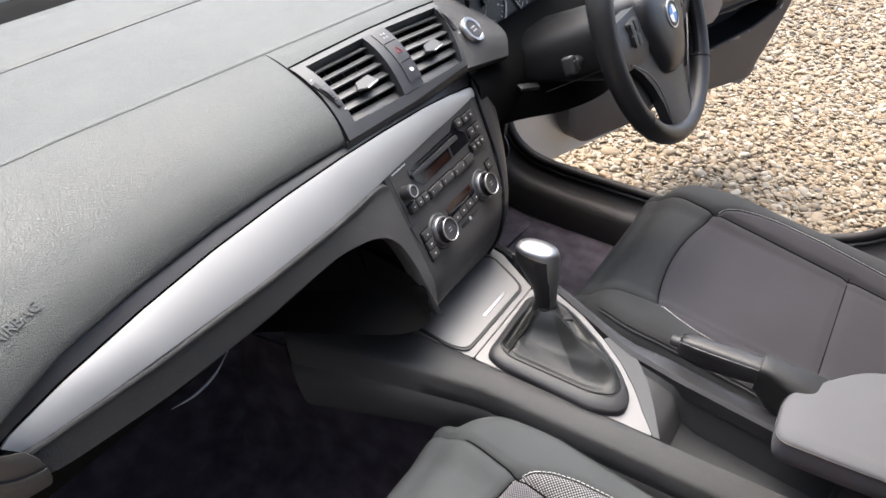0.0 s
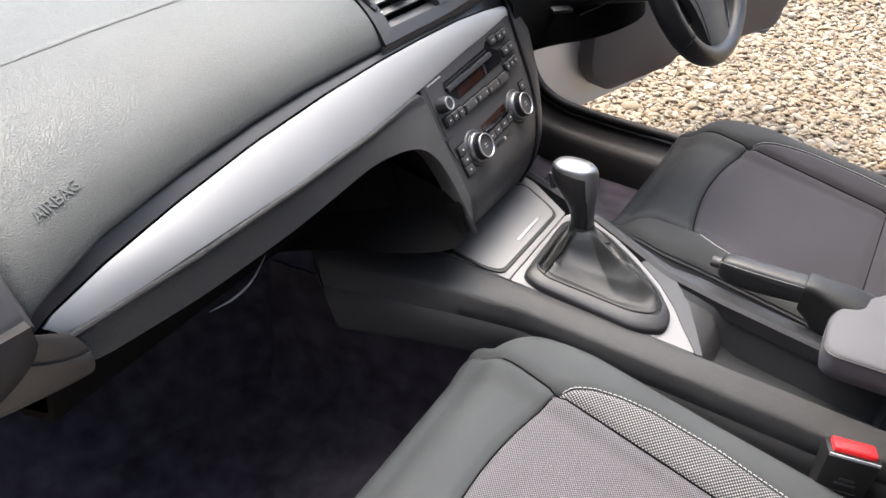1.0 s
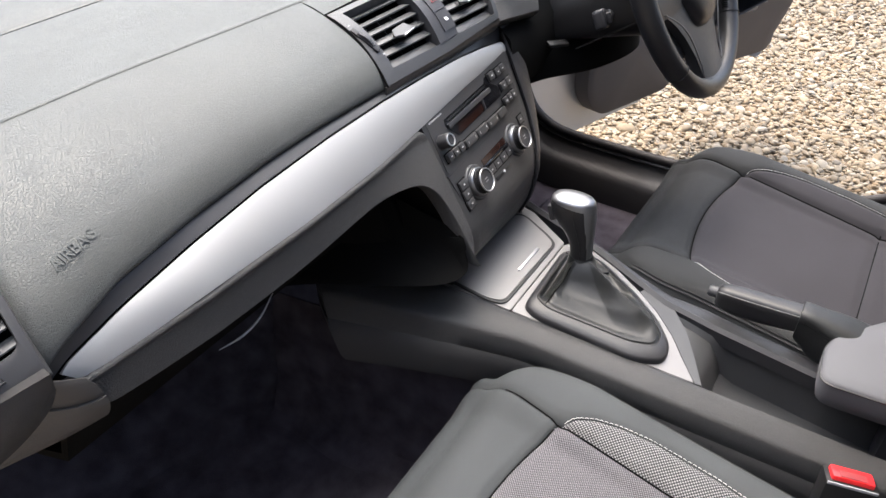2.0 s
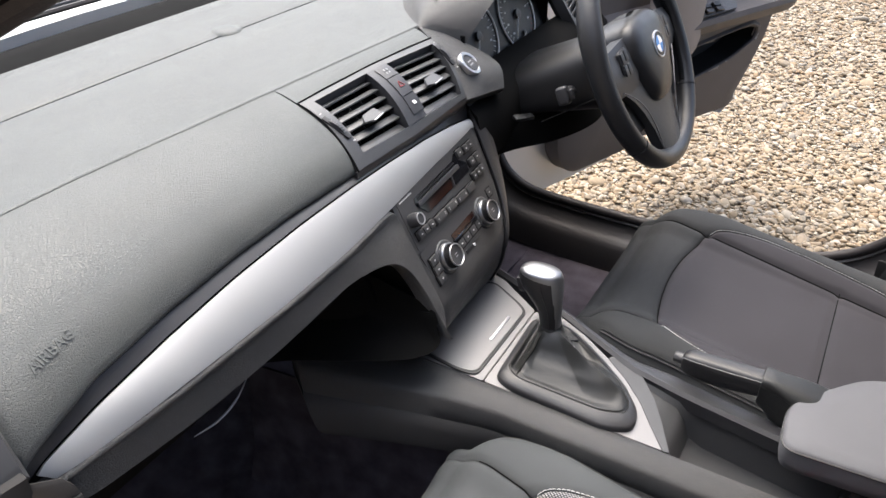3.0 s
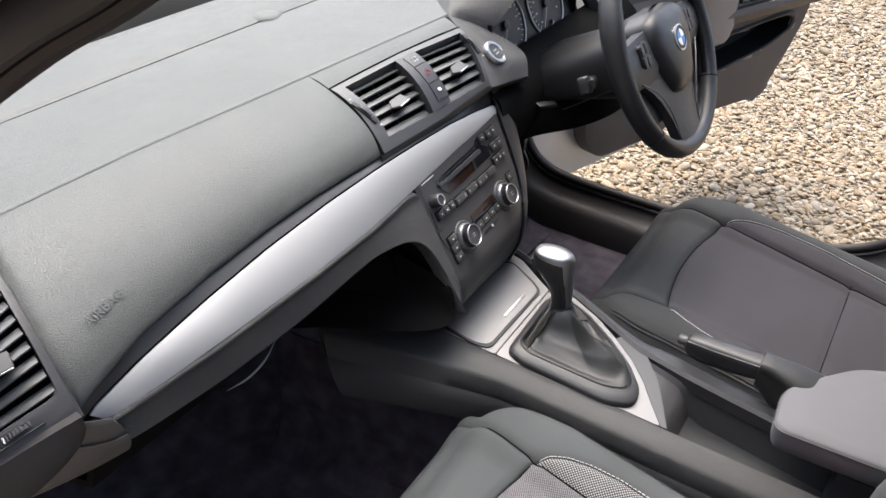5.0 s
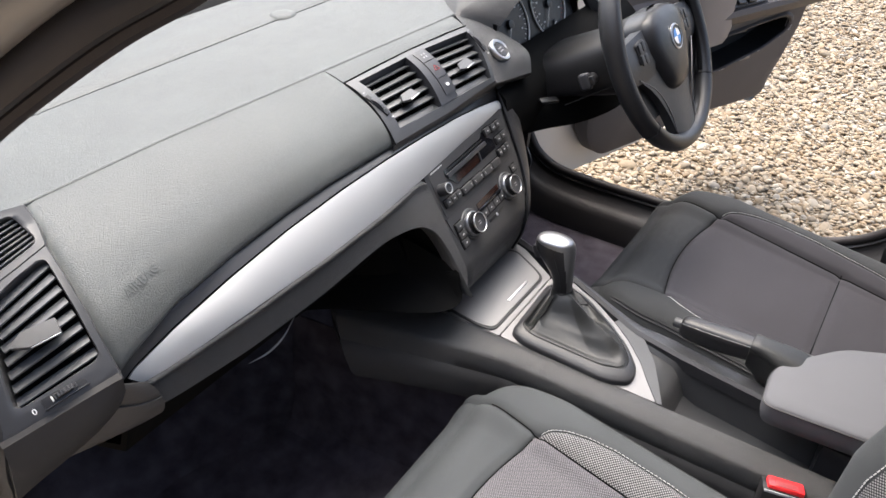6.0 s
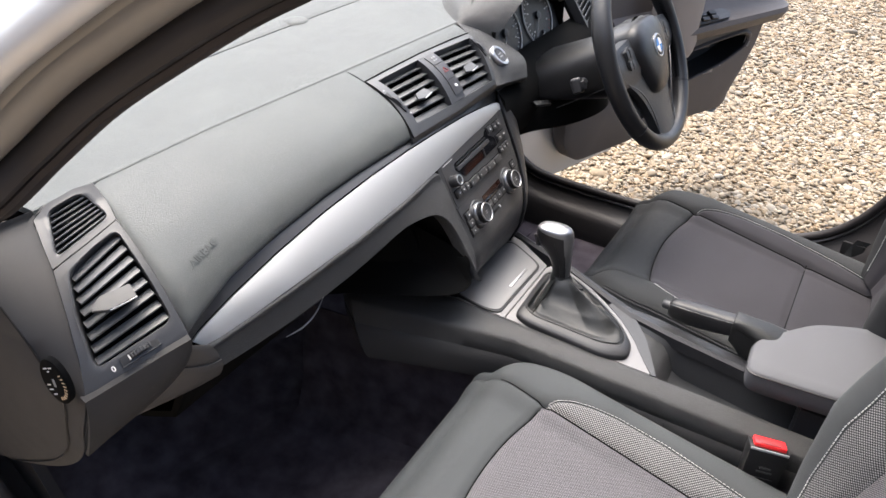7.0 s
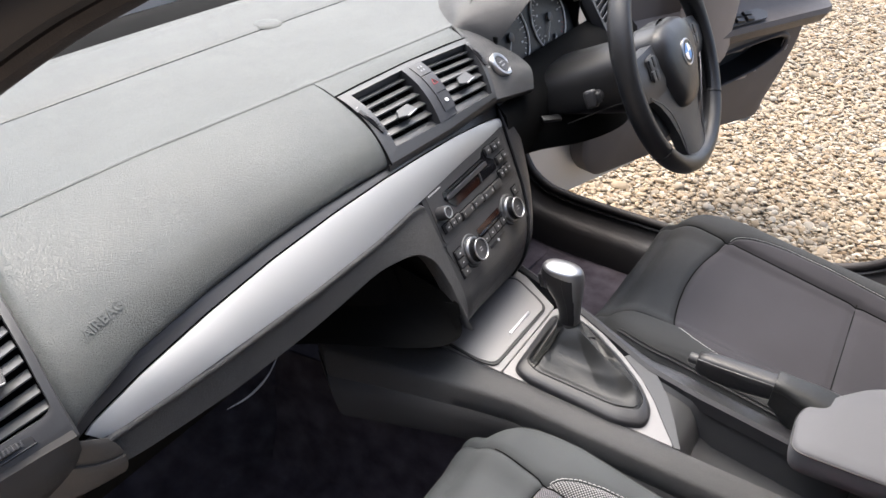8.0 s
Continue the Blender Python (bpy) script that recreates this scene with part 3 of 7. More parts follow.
def build_dash():
    dash = thing("dashboard", "dark grey grained car dashboard with a satin silver trim strip", "dashboard", (0, 0.3, 0.85))
    # top, from the crease to the glass
    rows = []
    for x in np.linspace(-0.66, 0.74, 57):
        z = crease_z(x)
        bow = 0.05 * (x / 0.7) ** 2
        c = crease_y(x)
        prof = [(c - 0.0008, z - 0.0040), (c, z - 0.0008), (c + 0.0013, z + 0.0001), (c + 0.0035, z + 0.0002), (c + 0.0060, z - 0.0003), (c + 0.013, z - 0.0005), (lerp(c, 0.452, 0.3), z + 0.0002), (lerp(c, 0.452, 0.55), z + 0.002), (lerp(c, 0.452, 0.8), z), (0.452, z - 0.004)]
        rows.append([(x, y - bow * (y - c) * 1.2, zz) for y, zz in prof])
    part("dash_top", sheet(rows, 0.01), LEATHER, dash, "grey grained upper dash, sheen of daylight on it")
    rows = []
    for x in np.linspace(-0.70, 0.74, 57):
        z = crease_z(x)
        bow = 0.05 * (x / 0.7) ** 2
        prof = [(0.455, z - 0.012), (0.4555, z - 0.004), (0.462, z - 0.0015), (0.52, z - 0.002), (0.563, z - 0.004), (0.577, z - 0.003), (0.61, z - 0.006), (0.63, z - 0.02)]
        rows.append([(x, y - bow * (y - 0.198) * 1.2, zz) for y, zz in prof])
    part("defroster_panel", sheet(rows, 0.01), LEATHER, dash, "grey grained panel along the windscreen foot")
    part("sensor_dome", lathe([(0.024, 0), (0.022, 0.0025), (0.014, 0.0045), (0.0, 0.005)], pose(0.015, 0.463, crease_z(0) - 0.003)), LEATHER, dash, "small flat sensor cover")
    # airbag cover: rolls over from the crease to a nearly upright lower edge
    roll = ((0.0, 0.0), (0.05, 0.013), (0.13, 0.037), (0.22, 0.070), (0.32, 0.113), (0.42, 0.163), (0.52, 0.222), (0.62, 0.293), (0.71, 0.372), (0.79, 0.462), (0.86, 0.567), (0.915, 0.682), (0.958, 0.808), (0.985, 0.920), (1.0, 1.0))
    rows = []
    for i in range(91):
        u = i / 90
        low = along(COVER_LOW, lerp(-0.636, -0.157, u))
        xh = lerp(-0.593, -0.1365, u)
        high = Vector((xh, crease_y(xh), crease_z(xh) - 0.0014))
        row = []
        for a, b in roll:
            row.append(Vector((lerp(high.x, low.x, a), lerp(high.y, low.y, a), lerp(high.z, low.z, b))))
        n = Vector((0, -0.55, 0.83))
        edge = min(1.0, u * 90 / 4.0, 0.62 + (1 - u) * 90 / 4.0)
        row = [p - n * 0.0075 * (1 - math.sqrt(1 - (1 - edge) ** 2)) for p in row]
        row += [row[-1] + Vector((0, 0.0015, -0.0035)), row[-1] + Vector((0, 0.008, -0.0055))]
        rows.append(row)
    bag = part("airbag_cover", sheet(rows, 0.008), LEATHER, dash, "grained airbag cover in the passenger dash", sharp=88)
    across, up = rows[15][10] - rows[9][10], rows[12][9] - rows[12][11]
    m = basis(rows[12][10] + across.cross(up).normalized() * 0.0003, across, up)
    part("embossed_lettering", letters("AIRBAG", 0.0135, 0.0009, m), EMBOSS, bag, "embossed lettering")
    # smooth band between cover and strip
    rows = []
    for i in range(70):
        x = lerp(-0.634, 0.150, i / 69)
        a, b = along(COVER_LOW, x), along(STRIP_HIGH, x)
        rows.append([a + Vector((0, 0.010, -0.002)), a + Vector((0, 0.004, -0.0045)), a.lerp(b, 0.5) + Vector((0, 0.004, -0.001)), b + Vector((0, 0.003, 0.0008)), b + Vector((0, 0.010, -0.006))])
    part("groove", sheet(rows, 0.004), PLASTIC, dash, "smooth dark band above the silver strip")
    # silver strip, sloping back and bowed outwards
    rows = []
    for i in range(90):
        u = i / 89
        a, b = along(STRIP_HIGH, lerp(-0.627, 0.150, u)), along(STRIP_LOW, lerp(-0.613, 0.146, u))
        row = [a + Vector((0, 0.005, -0.004))]
        end = min(1.0, u * 89 / 3.0, (1 - u) * 89 / 2.0 + 0.3)
        for k in range(15):
            t = k / 14
            bulge = 0.0038 * math.sin(math.pi * t) ** 0.8 * min(1, u * 7 + 0.25)
            row.append(a.lerp(b, t) + Vector((0, -0.55, 0.83)) * (bulge - 0.004 * (1 - end) ** 2))
        row += [b + Vector((0, 0.0015, -0.0012)), b + Vector((0, 0.008, -0.001))]
        rows.append(row)
    bm = sheet(rows)
    for r in (rows[0], rows[-1]):
        bm.faces.new([bm.verts.new(p) for p in r])
    bmesh.ops.remove_doubles(bm, verts=bm.verts[:], dist=1e-5)
    bmesh.ops.recalc_face_normals(bm, faces=bm.faces[:])
    part("trim_strip", bm, SILVER, dash, "long satin silver trim strip")
    # grained fascia below the strip: a lip, then the face with its arch beside the centre stack
    arch = [(-0.630, 0.800), (-0.612, 0.795), (-0.592, 0.790), (-0.545, 0.787), (-0.478, 0.785), (-0.395, 0.785), (-0.325, 0.790), (-0.247, 0.7940), (-0.205, 0.7900), (-0.167, 0.7800), (-0.1455, 0.760), (-0.1365, 0.728), (-0.1345, 0.699), (-0.1330, 0.6720), (-0.1310, 0.6550)]
    head = [(-0.630, 0.826), (-0.612, 0.826), (-0.592, 0.826), (-0.545, 0.826), (-0.478, 0.826), (-0.395, 0.826), (-0.325, 0.826), (-0.240, 0.826), (-0.190, 0.826), (-0.126, 0.824), (-0.1195, 0.790), (-0.1195, 0.750), (-0.1200, 0.710), (-0.1215, 0.680), (-0.1225, 0.655)]
    low, top = spline([(x, 0, z) for x, z in arch], 110), spline([(x, 0, z) for x, z in head], 110)
    rows = []
    for a, b in zip(top, low):
        row = []
        lip = along(STRIP_LOW, a.x) if a.z > 0.82 else None
        for j in range(13):
            p = a.lerp(b, j / 12)
            y = fascia_y(p.x, p.z) - (0.0 if lip is None else 0.003 * max(0, 1 - j / 1.5))
            if lip is None:
                y = lerp(stack_y(p.z) - 0.0102, fascia_y(b.x, p.z), (j / 12) ** 1.5)
            row.append(Vector((p.x, y, p.z)))
        first = row[0]
        pre = [first + Vector((0, 0.016, 0.004)), first + Vector((0, 0.004, 0.0035)), first + Vector((0, 0.001, 0.0022))] if lip else [first + Vector((0, 0.012, 0)), first + Vector((0, 0.004, 0)), first + Vector((0, 0.001, 0))]
        away = (b - a).normalized()
        e = row[-1]
        rows.append(pre + row + [e + away * 0.003 + Vector((0, 0.003, 0)), e + away * 0.004 + Vector((0, 0.009, 0)), e + away * 0.003 + Vector((0, 0.024, 0))])
    part("fascia", sheet(rows, 0.004), GRAIN_FINE, dash, "black grained lower fascia")
    # open pocket behind the arch, down to the console; deep shade is in its colour
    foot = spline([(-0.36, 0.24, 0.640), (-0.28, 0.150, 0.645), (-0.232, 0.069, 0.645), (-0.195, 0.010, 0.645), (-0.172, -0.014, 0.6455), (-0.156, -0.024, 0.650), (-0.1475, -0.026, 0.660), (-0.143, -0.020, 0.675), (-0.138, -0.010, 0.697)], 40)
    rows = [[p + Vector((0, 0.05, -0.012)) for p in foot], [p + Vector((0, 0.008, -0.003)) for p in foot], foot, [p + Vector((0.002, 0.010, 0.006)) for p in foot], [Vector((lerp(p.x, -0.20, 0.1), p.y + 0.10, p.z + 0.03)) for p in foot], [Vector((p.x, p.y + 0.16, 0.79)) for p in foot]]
    part("open_pocket", sheet(rows, 0.003), BLACK_AND_SHADE, dash, "open pocket behind the arch, its shade painted near-black")
    # underside, with its shade painted in near-black, and glovebox front
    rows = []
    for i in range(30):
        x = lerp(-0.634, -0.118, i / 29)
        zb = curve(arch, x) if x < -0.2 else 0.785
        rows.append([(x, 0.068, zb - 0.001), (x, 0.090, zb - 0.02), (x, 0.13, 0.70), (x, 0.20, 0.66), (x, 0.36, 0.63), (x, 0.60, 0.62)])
    part("underside", sheet(rows, 0.01), BLACK_AND_SHADE, dash, "underside of the dash, painted near-black for shade")
    part("glovebox_edge", tube(spline([(-0.475, 0.078, 0.730), (-0.445, 0.076, 0.726), (-0.415, 0.078, 0.729), (-0.385, 0.086, 0.738)], 16), [0.0004 + 0.0011 * math.sin(math.pi * k / 15) for k in range(16)], 6), GREY_SEAT, dash, "thin grey edge of the glovebox lid")
    # driver-side lower panel and knee bolster; the colour includes shade under the dash
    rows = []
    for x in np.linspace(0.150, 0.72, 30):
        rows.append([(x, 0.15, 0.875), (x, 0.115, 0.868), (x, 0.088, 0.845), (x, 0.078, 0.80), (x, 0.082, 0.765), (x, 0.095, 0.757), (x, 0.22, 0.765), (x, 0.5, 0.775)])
    part("knee_panel", sheet(rows, 0.006), BLACK_AND_SHADE, dash, "knee panel below the column, near-black with painted shade")
    return dash


END = basis((-0.660, 0.127, 0.898), (0.085, -0.045, 0.0103), (0.10, 0.75, 0.5))


def end_point(x, y, w=0.0):
    """A point of the dash end, which bows outwards like the dash beside it."""
    t = (y + 0.088) / 0.203
    return END @ Vector((x, y, w + 0.018 * max(0, 4 * t * (1 - t))))


def ringed(poly, k):
    """k points evenly along a closed outline."""
    pts = [Vector((*p, 0)) for p in poly]
    seg = [(pts[(i + 1) % len(pts)] - p).length for i, p in enumerate(pts)]
    total, out = sum(seg), []
    for j in range(k):
        d, i = total * j / k, 0
        while d > seg[i]:
            d -= seg[i]
            i += 1
        q = pts[i].lerp(pts[(i + 1) % len(pts)], d / seg[i])
        out.append((q.x, q.y))
    return out


def build_end_panel(dash):
    """The dash end with its outer air outlet, and the round switch in the side cover."""
    # near-black sheet behind the slats stands in for shade inside the outlet
    vent = part("outer_air_outlet", sheet([[end_point(lerp(-0.060, 0.045, i / 8), lerp(-0.085, 0.135, j / 14), -0.032) for i in range(9)] for j in range(15)]), BLACK_AND_SHADE, dash, "dark air outlet at the end of the dash")

    def face(outline, hole, name):
        a, b = ringed(outline, 96), ringed(rounded(hole, 0.009, 4), 96)
        c = Vector((sum(p[0] for p in b) / 96, sum(p[1] for p in b) / 96))
        ang = lambda p: math.atan2(p[1] - c.y, p[0] - c.x)
        a.sort(key=ang)
        b.sort(key=ang)
        mixed = lambda t, w: [end_point(lerp(p[0], q[0], t), lerp(p[1], q[1], t), w) for p, q in zip(a, b)]
        rows = [mixed(0.0, -0.012), mixed(0.0, -0.0015), mixed(0.05, 0.0), mixed(0.35, 0.0), mixed(0.6, 0.0), mixed(0.82, 0.0004), mixed(0.95, -0.0008), mixed(1.0, -0.004), mixed(1.0, -0.030)]
        return part(name, sheet(rows, close_u=True), PLASTIC_GREY, vent)

    dfl = [(0.0047, 0.130), (-0.0326, 0.1207), (-0.0396, 0.0622), (0.0222, 0.0907)]
    v = [(-0.0345, 0.0386), (-0.0074, 0.0563), (0.0235, 0.0695), (0.0345, 0.0058), (0.0406, -0.0459), (-0.0434, -0.0639), (-0.0421, -0.0076)]
    face([(0.0205, 0.1375), (0.0265, 0.1135), (0.0285, 0.083), (-0.006, 0.0665), (-0.0475, 0.0490), (-0.0490, 0.085), (-0.0495, 0.1164), (-0.030, 0.131), (0.0, 0.1385)], dfl, "defroster_frame")
    face([(0.0285, 0.0825), (0.036, 0.045), (0.044, 0.0), (0.0515, -0.0715), (-0.008, -0.0815), (-0.0645, -0.0905), (-0.0555, -0.052), (-0.0505, -0.004), (-0.0475, 0.0485), (-0.006, 0.066)], v, "outlet_frame")
    for k in range(7):
        t = (k + 0.6) / 7.4
        a = (lerp(dfl[0][0], dfl[3][0], t), lerp(dfl[0][1], dfl[3][1], t))
        b = (lerp(dfl[1][0], dfl[2][0], t), lerp(dfl[1][1], dfl[2][1], t))
        a2, b2 = end_point(*a, -0.007), end_point(*b, -0.007)
        m = basis((a2 + b2) / 2, b2 - a2, END.to_3x3() @ Vector((0, -0.25, 1)))
        part("slat", box(((b2 - a2).length, 0.009, 0.0022), m, 0.0008, 1), LIT_SLAT, vent)
    top, bot = [(-0.0345, 0.0386), (-0.0434, -0.0639)], [(0.0235, 0.0695), (0.0406, -0.0459)]
    for k in range(8):
        t = (k + 0.35) / 7.9
        b = (lerp(top[0][0], top[1][0], t) + 0.001, lerp(top[0][1], top[1][1], t))
        a = (lerp(bot[0][0], bot[1][0], t) - 0.001, lerp(bot[0][1], bot[1][1], t))
        a2, b2 = end_point(*a, -0.008), end_point(*b, -0.008)
        m = basis((a2 + b2) / 2, a2 - b2, END.to_3x3() @ Vector((0, 0.86, -0.51)))
        part("slat", box(((b2 - a2).length, 0.0120, 0.0022), m, 0.0011, 2), LIT_SLAT, vent)
    c = Matrix.Translation(end_point(-0.004, -0.006, 0.005)) @ END.to_3x3().to_4x4() @ pose(0, 0, 0, -16, 0, 4)
    tab = part("tab", prism(rounded([(-0.024, -0.003), (-0.012, 0.0105), (0.021, 0.0105), (0.022, -0.0085), (-0.008, -0.0105)], 0.002, 3), 0.0035, c, 0.0008), PLASTIC_GREY, vent, "grey adjusting tab")
    part("chrome_edge", box((0.029, 0.0010, 0.0022), c @ Matrix.Translation((0.0075, -0.0098, -0.0014)) @ pose(0, 0, 0, 0, 0, 3.8), 0.0006), CHROME, tab, "chrome edge")
    wm = Matrix.Translation(end_point(0.0005, -0.0645, 0.0)) @ END.to_3x3().to_4x4() @ pose(0, 0, 0, 0, 0, 12)
    part("thumbwheel_slot", box((0.042, 0.0105, 0.003), wm @ Matrix.Translation((0.0, 0, 0.0)), 0.001), BLACK, vent)
    part("slot_lip", box((0.044, 0.0012, 0.0044), wm @ Matrix.Translation((0.0, -0.0058, 0.0)), 0.0005), PLASTIC_GREY, vent)
    part("thumbwheel", lathe([(0.0, -0.003), (0.016, -0.003), (0.017, -0.002), (0.017, 0.002), (0.016, 0.003), (0.0, 0.003)], wm @ Matrix.Translation((0.0, 0, -0.0115)) @ pose(0, 0, 0, 90), 24), PLASTIC, vent, "ribbed thumbwheel")
    for k in range(8):
        part("rib", box((0.0017, 0.0060, 0.0018), wm @ Matrix.Translation((-0.0115 + 0.0033 * k, 0, 0.0056 - 0.00030 * (k - 3.5) ** 2)), 0.0004, 1), PLASTIC_GREY if k else MARK, vent)
    part("marking", letters("0", 0.0085, 0.0006, wm @ Matrix.Translation((-0.030, -0.0015, 0.0008))), WHITE, vent, "white figure")
    part("marking", letters("I", 0.0085, 0.0006, wm @ Matrix.Translation((0.0275, 0.0035, 0.0008))), WHITE, vent, "white mark")
    # skirt below the outlet
    low = spline([(-0.640, 0.057, 0.842), (-0.650, 0.062, 0.824), (-0.672, 0.074, 0.802), (-0.700, 0.089, 0.782), (-0.728, 0.103, 0.765), (-0.752, 0.117, 0.747)], 26)
    rows = []
    for k, b in enumerate(low):
        t = k / 25
        a = end_point(lerp(0.0515, -0.0645, t), lerp(-0.0715, -0.0905, t), -0.0015)
        mid = (a + b) / 2 + Vector((-0.001, -0.006, 0.0)) * min(1, 3 * t)
        rows.append([a + Vector((0, 0.006, 0.002)), a, a.lerp(mid, 0.5) + Vector((0, -0.002, 0)) * t, mid, mid.lerp(b, 0.5) + Vector((0, -0.0015, 0)) * t, b, b + Vector((0.002, 0.006, -0.003)), b + Vector((0.004, 0.05, -0.012)), b + Vector((0.004, 0.15, -0.03))])
    part("end_skirt", sheet(rows, 0.004), SIDE, dash, "dark skirt below the outer outlet")
    # cap under the end of the strip, in two pieces
    left = spline([(-0.641, 0.054, 0.850), (-0.645, 0.058, 0.836), (-0.662, 0.071, 0.808), (-0.705, 0.098, 0.776), (-0.71, 0.14, 0.745), (-0.71, 0.25, 0.70)], 31)
    right = spline([(-0.617, 0.0475, 0.8375), (-0.611, 0.0455, 0.822), (-0.609, 0.0475, 0.80), (-0.612, 0.060, 0.782), (-0.612, 0.11, 0.752), (-0.612, 0.25, 0.71)], 31)
    for i0, i1, lab in ((0, 9, "warm grey end cap under the strip"), (9, 30, "warm grey rounded cover below the end cap")):
        rows = []
        for i in range(i0, i1 + 1):
            row = []
            for k in range(13):
                s = k / 12
                dip = 0.0015 if i in (i0, i1) else 0.0
                row.append(left[i].lerp(right[i], s) + Vector((0, -0.7, -0.5)) * (0.005 * math.sin(math.pi * s) ** 0.9 * math.sin(math.pi * min(1, i / 22)) - dip))
            rows.append(row)
        part("end_cap", sheet(rows, 0.003), BROWN, dash, lab)
    # side cover towards the door, rolling over from the outlet's outer edge
    edge_pts = [end_point(-0.0300, 0.131, -0.002), end_point(-0.0495, 0.1164, -0.002), end_point(-0.0478, 0.085, -0.002), end_point(-0.0475, 0.0485, -0.002), end_point(-0.0505, -0.004, -0.002), end_point(-0.0555, -0.052, -0.002), end_point(-0.0645, -0.0905, -0.002), Vector((-0.752, 0.104, 0.790)), Vector((-0.752, 0.120, 0.747)), Vector((-0.750, 0.160, 0.700)), Vector((-0.748, 0.225, 0.652)), Vector((-0.745, 0.30, 0.605))]
    rows = []
    for p in spline(edge_pts, 48):
        far = Vector((-0.752, max(p.y + 0.08, 0.40), p.z - 0.02))
        r1 = p + Vector((-0.006 if p.z > 0.84 else -0.001, 0.004, -0.003))
        r2 = Vector((lerp(p.x, -0.752, 0.5), p.y + 0.012, p.z - 0.004))
        r3 = Vector((lerp(p.x, -0.753, 0.85), p.y + 0.028, p.z - 0.006))
        rows.append([p, r1, r2, r3, r3.lerp(far, 0.35) + Vector((-0.003, 0, 0)), r3.lerp(far, 0.7) + Vector((-0.002, 0, 0)), far])
    cover = part("side_cover", sheet(rows, 0.003, out=(-1, -0.3, 0)), SIDE, dash, "dark side cover of the dash")
    part("cover_joint", tube([r[3] + Vector((-0.0012, 0, 0)) for r in rows[6:]], 0.0010, 4), BLACK, cover)
    sw = basis((-0.7575, 0.106, 0.868), (0.15, -1, 0), (0, 0, 1))
    dial_ob = part("airbag_switch", lathe([(0.018, -0.005), (0.018, 0.0010), (0.017, 0.0022), (0.0, 0.0022)], sw @ Matrix.Diagonal((0.95, 1.65, 1, 1)), 36), BLACK_AND_SHADE, cover, "round black key switch with pale marks")
    part("key_slot", box((0.0025, 0.010, 0.001), sw @ Matrix.Translation((0, 0, 0.0026)), 0.0003), FAINT, dial_ob)
    for k in range(10):
        q = radians(-78 + 13 * k)
        part("marking", box((0.0036, 0.0012, 0.0005), sw @ Matrix.Translation((0.0135 * math.cos(q), 0.021 * math.sin(q), 0.0024)) @ pose(0, 0, 0, 0, 0, math.degrees(q)), 0), ORANGE_MARK, dial_ob)
    for dx, dy, wd in ((-0.006, 0.017, 0.006), (0.001, 0.020, 0.005), (-0.003, 0.014, 0.003), (-0.009, -0.006, 0.005), (-0.008, -0.012, 0.006), (-0.004, -0.017, 0.005)):
        part("marking", box((wd, 0.0014, 0.0005), sw @ Matrix.Translation((dx, dy, 0.0024)) @ pose(0, 0, 0, 0, 0, 25), 0), WHITE, dial_ob)


# ---- central air outlets ----
VENT_TL, VENT_TR = Vector((-0.1394, 0.1853, 0.9555)), Vector((0.159, 0.1776, 0.9556))
VENT_BL, VENT_BR = Vector((-0.154, 0.0851, 0.8938)), Vector((0.130, 0.0947, 0.8856))
VENT_OUT = (VENT_TR - VENT_TL).cross(VENT_TL - VENT_BL).normalized()


def vent_point(u, s, w=0.0):
    """A point of the outlets' bowed face: u across, s upwards, w out of it."""
    t = (s + 0.006) / 0.110
    left, right = lerp(-0.131, -0.152, t), lerp(0.145, 0.149, t)
    a = (u - left) / (right - left)
    p = VENT_BL.lerp(VENT_BR, a).lerp(VENT_TL.lerp(VENT_TR, a), t)
    return p + VENT_OUT * (w + 0.013 * max(-0.3, 1 - ((s - 0.049) / 0.055) ** 2))


def vent_frame(u, s, w=0.0):
    """Axes on the outlets' face at that point: x across, y upwards, z out of it."""
    return basis(vent_point(u, s, w), vent_point(u + 0.01, s) - vent_point(u - 0.01, s), vent_point(u, s + 0.01) - vent_point(u, s - 0.01))


